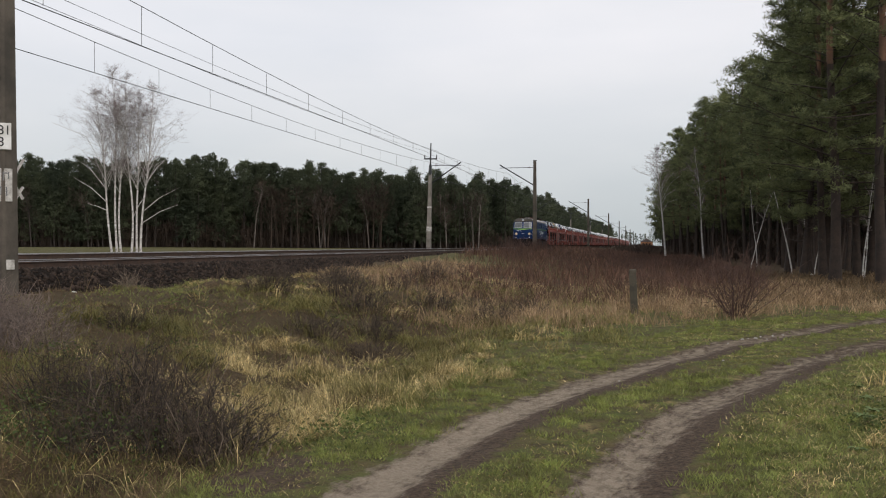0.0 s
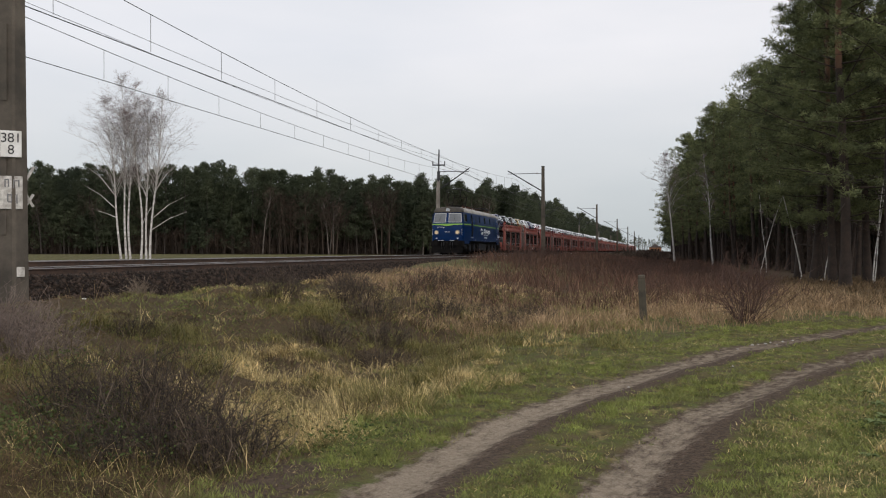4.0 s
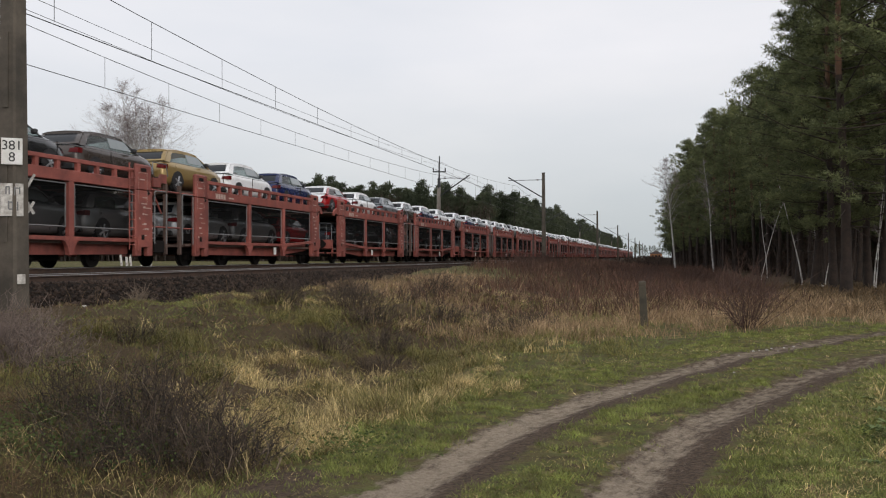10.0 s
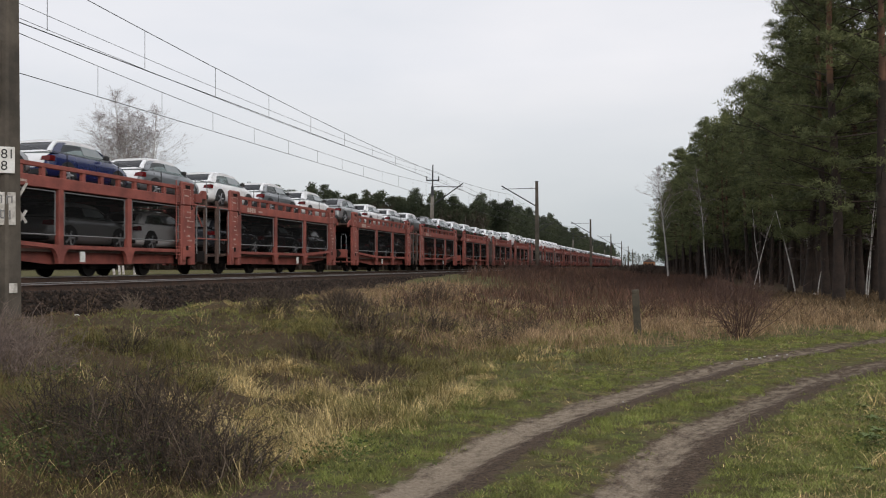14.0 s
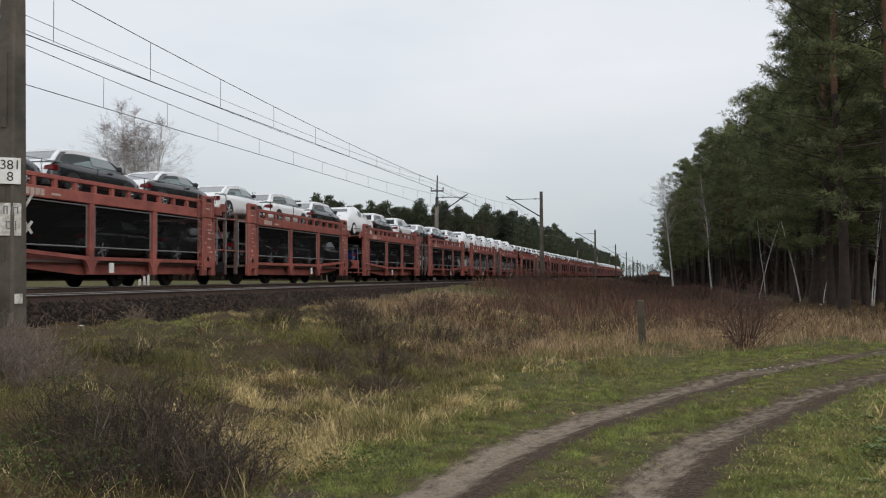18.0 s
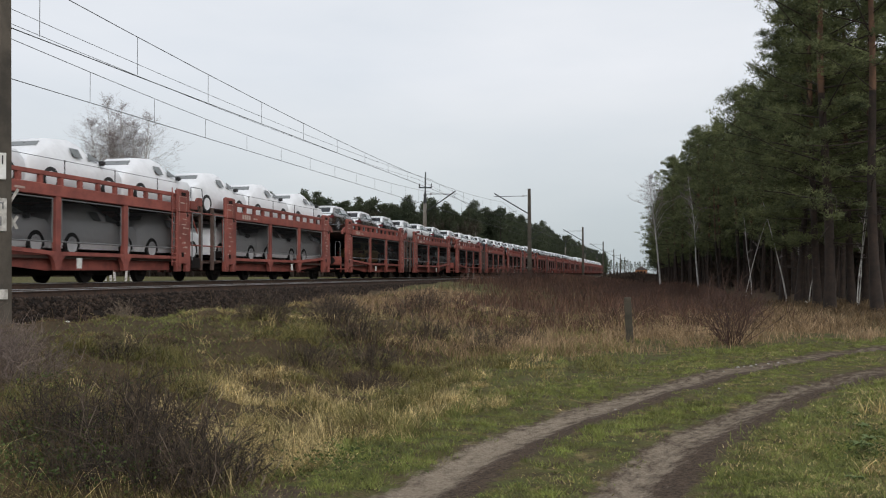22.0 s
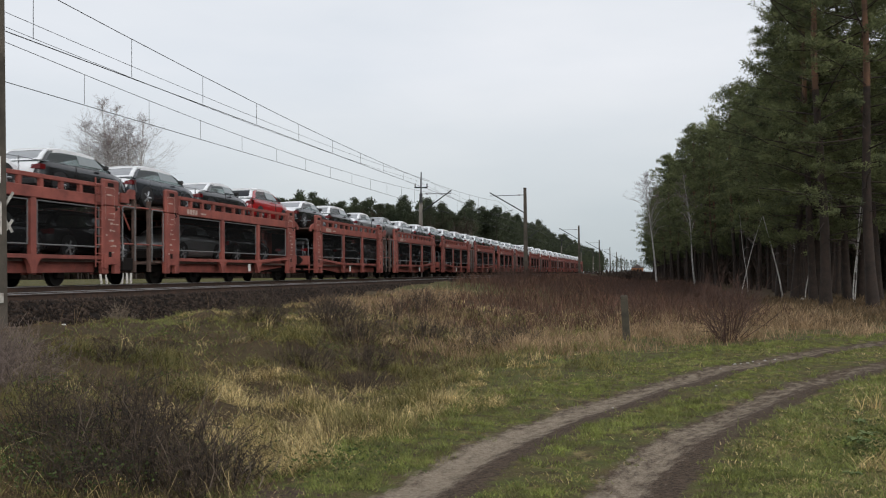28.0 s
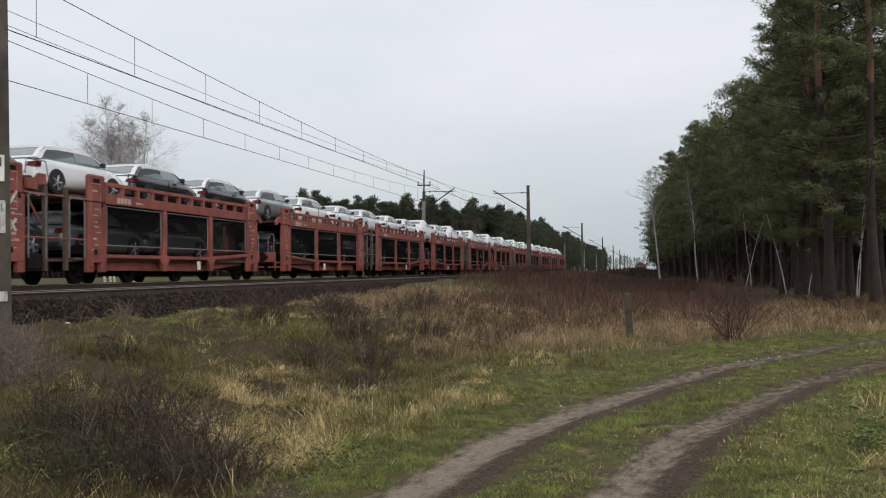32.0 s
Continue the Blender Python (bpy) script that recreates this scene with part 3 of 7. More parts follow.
def plate(root, base):
    """Hectometre plate, patches of old white paint and a white band, all facing the road."""
    face = pose(0.135, -0.165, 0, 0, 0, 39)
    def flat(name, x0, x1, z0, z1, t, material, label, parent=root):
        g = Geo().box(x0, x1, -t, 0, z0 - base, z1 - base, 0.004)
        ob = part(name, g, material, parent, label)
        ob.matrix_basis = face
        return ob
    flat("number_plate", -0.185, 0.145, 3.24, 3.69, 0.05, enamel, "white enamel plate with black digits")
    for text, z in (("381", 3.56), ("8", 3.36)):
        for i, c in enumerate(text):
            lettering(c, 0.225, black_paint, root, face @ pose(-0.02 + (i - (len(text) - 1) / 2) * 0.108, -0.056, z - base, 90), "digit", "black painted digit")
    flat("old_number", -0.20, 0.16, 2.36, 2.92, 0.02, old_white, "flaking white patch with faded digits")
    for x, z, w, h in ((-0.11, 2.80, 0.012, 0.07), (-0.06, 2.80, 0.012, 0.07), (-0.085, 2.86, 0.03, 0.012), (0.02, 2.79, 0.012, 0.08), (0.055, 2.84, 0.03, 0.012), (0.10, 2.80, 0.012, 0.06), (-0.07, 2.55, 0.012, 0.07), (-0.04, 2.60, 0.03, 0.012), (-0.01, 2.54, 0.012, 0.07), (-0.04, 2.48, 0.03, 0.012), (0.07, 2.53, 0.012, 0.08)):
        flat("faded_bar", x - w, x + w, z - h, z + h, 0.024, frame_grey, "faded bar of old writing")
    flat("white_band", -0.02, 0.19, 1.20, 1.37, 0.02, old_white, "white painted band")


def mast_far(y, top):
    base = float(height(MAST_FAR_X - 2.5, y)) - 0.1
    root = thing("feeder_mast", "concrete mast with a crossarm and two feeder wires", "mast", "feeder masts", m=pose(MAST_FAR_X, y, base, 0, 1.3, 0))
    full = top - base
    h = full * 0.72
    part("pole", Geo().loft([[(sx * a, sy * b, z) for sx, sy in ((1, -1), (1, 1), (-1, 1), (-1, -1))] for z, a, b in ((0, 0.215, 0.19), (h * 0.5, 0.175, 0.15), (h, 0.135, 0.115))]), concrete_pale, root, "pale grey concrete pole")
    part("top_tube", Geo().tube([(0, 0, h - 0.1), (0, 0, full * 0.80), (0, 0, full * 0.81), (0, 0, full)], [0.135, 0.125, 0.07, 0.055], 10), dark_steel, root)
    for z in (0.735, 0.79):
        part("collar", Geo().disc((0, 0, full * z), "z", 0.17, 0.10, 12), dark_steel, root)
    part("crossarm", Geo().box(-0.62, 0.62, -0.05, 0.05, full * 0.853, full * 0.853 + 0.12, 0.01), dark_steel, root)
    for s in (-0.57, 0.57):
        z = full * 0.853 + 0.12
        part("insulator", Geo().tube([(s, 0, z), (s, 0, z + 0.14), (s, 0, z + 0.16), (s, 0, z + 0.32)], [0.06, 0.04, 0.06, 0.04], 10), dark_steel, root)
    part("white_band", Geo().box(-0.195, 0.195, -0.175, 0.175, full * 0.412, full * 0.412 + 0.16), old_white, root, "white painted band")
    part("old_number", Geo().box(-0.21, 0.21, -0.19, 0.19, full * 0.20, full * 0.20 + 0.46), old_white, root, "flaking white painted patch")
    cantilever(root, 0.15, 2.75, 7.25 - base, False)
    return root


MAST_Y = (13.42, 85.2, 157.4, 230.0, 302.5, 375.0, 447.5, 520.0)
FAR_Y = (10.5, 81.8, 157.0, 229.0, 302.0, 374.0)
for i, y in enumerate(MAST_Y):
    mast_near(y, 9.62, i == 0)
for y in FAR_Y[1:]:
    mast_far(y, 11.15)


def wires():
    def run(name, pts, r, label):
        return tagged(part(name, Geo().tube(pts, r, 5), wire_mat, None), label, "wire", "overhead wires")
    for x, zc, zs, ys in ((NEAR_X, 7.06, 8.52, MAST_Y), (FAR_X, 7.2, 8.80, FAR_Y)):
        ys = (ys[0] - 72.0, *ys)
        cable = thing("overhead_line", "overhead contact and messenger wires with droppers", "overhead line", "overhead lines")
        part("contact_wire", Geo().tube([(x + 0.15 * (-1) ** i, y, zc) for i, y in enumerate(ys)], 0.013, 5), wire_mat, cable)
        pts = []
        for a, b in zip(ys, ys[1:]):
            mid, k = (a + b) / 2, (0.95 + 0.1 * (x == FAR_X)) / ((b - a) / 2) ** 2
            low = zs - 0.98
            for q in np.linspace(a, b, 19)[:-1]:
                pts.append((x, q, low + k * (q - mid) ** 2))
            if a < 200 and b > 0:
                for q in np.arange(a + (4.55 if x == NEAR_X else 3.6), b - 2, 4.06 if x == NEAR_X else 3.9):
                    w = (q - a) / (b - a)
                    part("dropper", Geo().tube([(x + 0.15 * (1 - 2 * w) * 0, q, zc), (x, q, low + k * (q - mid) ** 2)], 0.007, 4), wire_mat, cable)
        part("messenger_wire", Geo().tube(pts, 0.011, 5), wire_mat, cable)
    for dx in (-0.55, 0.55):
        pts = []
        for a, b in zip((-61.0, *FAR_Y), FAR_Y):
            for q in np.linspace(a, b, 13)[:-1]:
                pts.append((MAST_FAR_X + 0.15 + dx, q, 10.35 + 0.0 + 0.55 * (2 * (q - a) / (b - a) - 1) ** 2 - 0.45))
        run("feeder_wire", pts, 0.010, "thin feeder wire strung between mast tops")


wires()


# ---- the train ----
def wheelset(root, y, r, half=0.7535):
    for s in (-1, 1):
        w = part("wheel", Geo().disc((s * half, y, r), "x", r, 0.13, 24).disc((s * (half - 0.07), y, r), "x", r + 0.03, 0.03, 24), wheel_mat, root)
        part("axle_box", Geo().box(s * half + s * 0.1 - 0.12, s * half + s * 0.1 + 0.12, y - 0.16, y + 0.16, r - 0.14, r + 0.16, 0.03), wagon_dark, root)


HALF, PITCH = 11.85, 14.6


def carrier():
    """Two-deck car carrier: two coupled halves on one frame, y from its leading end."""
    root = thing("car_carrier_wagon", "two-deck car carrier wagon in faded red paint", "wagon", "car carrier wagons")
    W = 1.47
    for k, y0 in enumerate((0.0, PITCH)):
        inner = 1 if k == 0 else 0
        for s in (-1, 1):
            xo, xi = s * W, s * (W - 0.16)
            xa, xb = min(xo, xi), max(xo, xi)
            for c in (0, 1):
                ya = y0 + (0 if c == 0 else HALF - 0.95)
                col = Geo().box(xa, xb, ya, ya + 0.95, 0.62, 2.42, 0.02)
                col.box(xa, xb, ya, ya + 0.30, 0.34, 0.64, 0.02).box(xa, xb, ya + 0.66, ya + 0.95, 0.34, 0.64, 0.02)
                col.box(xa, xb, ya + 0.06, ya + 0.89, 2.42, 3.26, 0.05)
                col.box(*sorted((xo, xo + s * 0.05)), ya + 0.02, ya + 0.2, 0.5, 0.95, 0.01)
                co = part("end_column", col, wagon_red, root)
                if s == 1:
                    marks, rr = Geo(), random.Random(k * 7 + c * 3)
                    for q in range(8):
                        bz, by = 1.0 + 0.17 * q + rr.uniform(-0.03, 0.03), ya + rr.uniform(0.16, 0.42)
                        for _ in range(rr.choice((1, 2, 2, 3))):
                            w = rr.uniform(0.05, 0.16)
                            if by + w < ya + 0.86:
                                marks.box(xo, xo + 0.003, by, by + w, bz, bz + rr.choice((0.03, 0.035, 0.06)))
                            by += w + 0.03
                    for q in (ya + 0.14, ya + 0.62):
                        marks.box(xo, xo + 0.003, q, q + 0.008, 2.0, 3.0)
                    marks.box(xo, xo + 0.003, ya + 0.14, ya + 0.62, 2.98, 2.99).box(xo, xo + 0.003, ya + 0.2, ya + 0.5, 2.75, 2.79)
                    tagged(part("stencil_mark", marks, stencil, co, "faded white stencil bars"), kind="stuff")
                tagged(part("lashing_hole", Geo().prism([(ya + 0.66, 2.28), (ya + 0.80, 2.34), (ya + 0.66, 2.48)], "x", *sorted((xo - s * 0.02, xo + s * 0.005))).box(*sorted((xo - s * 0.02, xo + s * 0.005)), ya + 0.3, ya + 0.46, 0.86, 1.02).box(*sorted((xo - s * 0.02, xo + s * 0.005)), ya + 0.26, ya + 0.58, 3.02, 3.14), wagon_dark, co, "dark lashing hole"), kind="stuff")
            for py in (4.28, 7.63):
                post = Geo().box(xa + 0.006, xb - 0.006, y0 + py, y0 + py + 0.22, 0.36, 2.44, 0.015)
                for sg, yb in ((-1, y0 + py), (1, y0 + py + 0.22)):
                    post.prism([(yb + sg * 0.34, 0.82), (yb, 0.82), (yb, 0.42), (yb + sg * 0.05, 0.60), (yb + sg * 0.16, 0.74)][::-sg], "x", xa + 0.018, xb - 0.018)
                part("post", post, wagon_red, root)
            beam = Geo().box(xa + 0.003, xb - 0.003, y0 + 0.9, y0 + HALF - 0.9, 2.42, 2.74, 0.015)
            part("upper_beam", beam, wagon_red, root)
            rail = Geo().box(xa + 0.02, xb - 0.02, y0 + 0.9, y0 + HALF - 0.9, 2.97, 3.09, 0.01)
            for q in np.linspace(1.0, HALF - 1.1, 12):
                rail.box(xa + 0.03, xb - 0.03, y0 + q - 0.07, y0 + q + 0.07, 2.74, 2.99)
            part("upper_rail", rail, wagon_red, root)
            for q in np.linspace(2.2, HALF - 2.2, 4):
                part("stanchion", Geo().tube([(s * (W - 0.05), y0 + q, 3.04), (s * (W - 0.05), y0 + q, 3.48)], 0.014, 5), wagon_dark, root)
            rope = Geo().tube([(s * (W - 0.05), y0 + 1.0, 3.46), (s * (W - 0.05), y0 + HALF - 1.0, 3.46)], 0.009, 4)
            part("guard_rope", rope, steel, root, "thin steel guard rope")
            lo = [(y0 + 0.9, 0.98), (y0 + 4.3, 0.80), (y0 + HALF - 0.9, 0.80), (y0 + HALF - 0.9, 0.40), (y0 + 4.3, 0.36), (y0 + 0.9, 0.62)]
            if k == 1:
                lo = [(2 * y0 + HALF - a, b) for a, b in lo][::-1]
            part("lower_sill", Geo().prism(lo, "x", *sorted((s * (W - 0.42), s * (W - 0.34)))), wagon_red, root)
            edge = [lo[0], lo[1], lo[2]] if k == 0 else [lo[3], lo[4], lo[5]]
            ledge = Geo().loft([[(xa + 0.011, q, z - 0.02), (xb - 0.011, q, z - 0.02), (xb - 0.011, q, z + 0.09), (xa + 0.011, q, z + 0.09)] for q, z in sorted(edge)])
            part("lower_ledge", ledge, wagon_red, root)
            if s == 1:
                for ba, bb in ((1.0, 4.24), (4.54, 7.59), (7.89, HALF - 1.0)):
                    pane = part("mesh_panel", Geo().box(W - 0.10, W - 0.095, y0 + ba, y0 + bb, 1.16, 2.38), wire_mesh, root, "fine see-through wire mesh")
                    ring = [(W - 0.07, y0 + ba + 0.05, 1.16), (W - 0.07, y0 + bb - 0.05, 1.16), (W - 0.07, y0 + bb - 0.05, 2.36), (W - 0.07, y0 + ba + 0.05, 2.36)]
                    rim = Geo()
                    for i in range(4):
                        rim.tube([ring[i], ring[(i + 1) % 4]], 0.024 if i % 2 == 0 else 0.018, 5)
                    part("panel_frame", rim, frame_grey, pane, "light grey tube frame")
            if s == -1:
                for ba, bb in ((0.95, 4.25), (4.55, 7.6), (7.9, HALF - 0.95)):
                    part("side_screen", Geo().box(-W + 0.06, -W + 0.09, y0 + ba, y0 + bb, 0.82, 2.44), screen_mat, root, "dark perforated side screen")
            if s == 1:
                word = Geo()
                for q in range(4):
                    word.box(xo, xo + 0.004, y0 + 1.5 + q * 0.2, y0 + 1.66 + q * 0.2, 2.48, 2.66)
                word.box(xo, xo + 0.004, y0 + 2.55, y0 + 2.95, 2.52, 2.58)
                tagged(part("painted_mark", word, stencil, root, "worn white painted bars"), kind="stuff")
                part("label_holder", Geo().box(xo, xo + 0.02, y0 + (5.2 if k == 0 else 6.6), y0 + (5.2 if k == 0 else 6.6) + 0.22, 0.42, 0.72), enamel, root, "white paper label")
        deck = Geo().box(-W + 0.17, W - 0.17, y0 - 0.6, y0 + HALF + 0.6, 2.54, 2.60)
        for q in np.linspace(0.4, HALF - 0.4, 9):
            deck.box(-W + 0.17, W - 0.17, y0 + q - 0.05, y0 + q + 0.05, 2.44, 2.54)
        part("upper_deck", deck, wagon_floor, root)
        part("lower_deck", Geo().box(-W + 0.17, W - 0.17, y0 - 0.4, y0 + HALF + 0.4, 0.70, 0.78), wagon_floor, root)
        # dark plate added to stand in for shade at the middle joint
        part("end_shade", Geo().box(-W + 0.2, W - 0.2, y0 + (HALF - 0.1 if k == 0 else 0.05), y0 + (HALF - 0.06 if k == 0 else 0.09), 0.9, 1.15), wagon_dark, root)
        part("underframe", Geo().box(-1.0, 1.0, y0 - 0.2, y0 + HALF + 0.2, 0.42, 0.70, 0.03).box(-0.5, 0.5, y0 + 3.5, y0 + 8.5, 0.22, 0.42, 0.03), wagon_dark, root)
        if k == 0:   # ladder in the bay beside the middle joint
            ly, lad = y0 + HALF - 1.36, Geo()
            for a in (0.0, 0.30):
                lad.tube([(W + 0.03, ly + a, 0.55), (W + 0.03, ly + a, 3.25)], 0.02, 6)
            for q in np.arange(0.7, 3.2, 0.26):
                lad.tube([(W + 0.03, ly, q), (W + 0.03, ly + 0.3, q)], 0.016, 5)
            part("ladder", lad, wagon_red, root)
    # joint between the halves: brackets, braces and side screens
    ym = HALF
    for s in (-1, 1):
        for a in (0.85, 1.75):
            part("middle_post", Geo().box(s * 1.38 - 0.05, s * 1.38 + 0.05, ym + a, ym + a + 0.12, 0.4, 2.75), wagon_floor, root)
        for a in (0.14, PITCH - ym - 0.86):
            part("joint_hoop", Geo().tube([(s * 1.45, ym + a, 0.75), (s * 1.45, ym + a, 2.40), (s * 1.45, ym + a + 0.06, 2.47), (s * 1.45, ym + a + 0.66, 2.47), (s * 1.45, ym + a + 0.72, 2.40), (s * 1.45, ym + a + 0.72, 0.75)], 0.022, 6), frame_grey, root, "grey tube hoop")
        part("middle_bar", Geo().tube([(s * 1.4, ym, 1.3), (s * 1.4, PITCH, 1.3)], 0.03, 6), wagon_red, root)
        part("middle_bar", Geo().tube([(s * 1.4, ym, 2.5), (s * 1.4, PITCH, 2.5)], 0.03, 6), wagon_red, root)
        part("brace", Geo().tube([(s * 1.36, ym + 0.1, 2.55), (s * 1.36, ym + 0.7, 1.75)], 0.03, 6), wagon_red, root)
        part("step_box", Geo().box(s * 1.25 - 0.2, s * 1.25 + 0.2, ym + 0.15, ym + 0.75, 0.45, 0.85, 0.02), wagon_dark, root)
        part("top_bracket", Geo().prism([(ym + 0.1, 2.6), (ym + 0.55, 2.6), (ym + 0.55, 2.75), (ym + 0.9, 2.75), (ym + 0.9, 3.05), (ym + 0.6, 3.05), (ym + 0.45, 2.9), (ym + 0.1, 2.9)], "x", s * 1.40 - 0.04, s * 1.40 + 0.04), wagon_red, root)
        part("hand_hoop", Geo().tube([(s * 1.42, ym + 0.05, 3.0), (s * 1.42, ym + 0.1, 3.4), (s * 1.42, ym + 0.9, 3.4), (s * 1.42, ym + 1.0, 3.0)], 0.018, 6), steel, root)
    part("middle_deck", Geo().box(-1.2, 1.2, ym, PITCH, 0.66, 0.72).box(-0.4, 0.4, ym - 0.3, PITCH + 0.3, 0.40, 0.66), wagon_floor, root)
    # outer ends: stepped deck plate, hoops, buffers
    for e, y, d in ((0, 0.0, -1), (1, PITCH + HALF, 1)):
        for s in (-1, 1):
            part("end_bracket", Geo().prism([(y, 2.50), (y + d * 0.30, 2.55), (y + d * 0.42, 2.42), (y + d * 0.62, 2.42), (y + d * 0.62, 2.56), (y + d * 0.36, 2.74), (y, 2.84)][::d], "x", s * 1.36 - 0.03, s * 1.36 + 0.03), wagon_red, root)
            part("hand_hoop", Geo().tube([(s * 0.98, y + d * 0.55, 0.9), (s * 0.98, y + d * 0.55, 1.9), (s * 1.04, y + d * 0.55, 2.02), (s * 1.20, y + d * 0.55, 2.02), (s * 1.26, y + d * 0.55, 1.9), (s * 1.26, y + d * 0.55, 0.9)], 0.02, 6), steel, root)
            part("buffer", Geo().tube([(s * 0.88, y + d * 0.55, 0.98), (s * 0.88, y + d * 0.9, 0.98)], 0.10, 12).disc((s * 0.88, y + d * 1.05, 0.98), "y", 0.22, 0.06, 18), wagon_dark, root)
            part("end_step", Geo().box(s * 1.25 - 0.18, s * 1.25 + 0.18, y + d * 0.42 - 0.3, y + d * 0.42 + 0.3, 0.5, 0.56).box(s * 1.25 - 0.03, s * 1.25 + 0.03, y + d * 0.42 - 0.04, y + d * 0.42 + 0.04, 0.36, 0.9), wagon_red, root)
        part("buffer_beam", Geo().box(-1.3, 1.3, y + d * 0.5 - 0.08, y + d * 0.5 + 0.08, 0.75, 1.2, 0.02), wagon_red, root)
        part("end_rail", Geo().tube([(-1.38, y + d * 0.5, 2.95), (1.38, y + d * 0.5, 2.95)], 0.02, 6), steel, root)
        part("coupling_hook", Geo().tube([(0, y + d * 0.5, 0.98), (0, y + d * 1.1, 0.95)], 0.05, 8), wagon_dark, root)
    for y in (0.9, 2.9, 6.6, 9.6, 12.4, 15.0, 17.8, 20.9, 23.6, 25.9):
        if y in (2.9, 12.4, 23.6):
            continue
        wheelset(root, y, 0.36)
    return root


def wheel_pair(root, y, x, r, capped=False):
    for s in (-1, 1):
        w = part("wheel", Geo().tube([(s * x - 0.1, y, r), (s * x - 0.085, y, r), (s * x + 0.085, y, r), (s * x + 0.1, y, r)], [r - 0.03, r, r, r - 0.03], 22), tyre_mat, root)
        hub = Geo()
        if s < 0:
            continue
        if capped:
            part("rim", hub.disc((s * (x + 0.10), y, r), "x", r * 0.72, 0.02, 20), film_white, w, "white wheel cover")
            continue
        for q in range(5):
            a = q * 2 * math.pi / 5
            c, d = math.cos(a), math.sin(a)
            hub.tube([(s * (x + 0.098), y + c * 0.04, r + d * 0.04), (s * (x + 0.098), y + c * r * 0.66, r + d * r * 0.66)], 0.034, 5)
        hub.tube([(s * (x + 0.09), y + r * 0.68 * math.cos(a), r + r * 0.68 * math.sin(a)) for a in np.linspace(0, 2 * math.pi, 17)], 0.014, 4, False)
        part("rim", hub.disc((s * (x + 0.098), y, r), "x", 0.06, 0.03, 10), rim_mat, w, "silver alloy spokes")


CARS = {  # length, half width, roof, bonnet, belt, cabin: rear base, rear top, front top, screen base
    "suv": (4.35, 0.90, 1.58, 1.03, 1.04, 0.10, 0.62, 2.45, 3.25),
    "hatch": (4.10, 0.87, 1.45, 0.94, 0.96, 0.10, 0.70, 2.30, 3.05),
    "saloon": (4.60, 0.89, 1.45, 0.93, 0.98, 0.62, 1.45, 2.75, 3.50),
    "estate": (4.60, 0.90, 1.50, 0.95, 0.99, 0.10, 0.75, 2.75, 3.55),
}


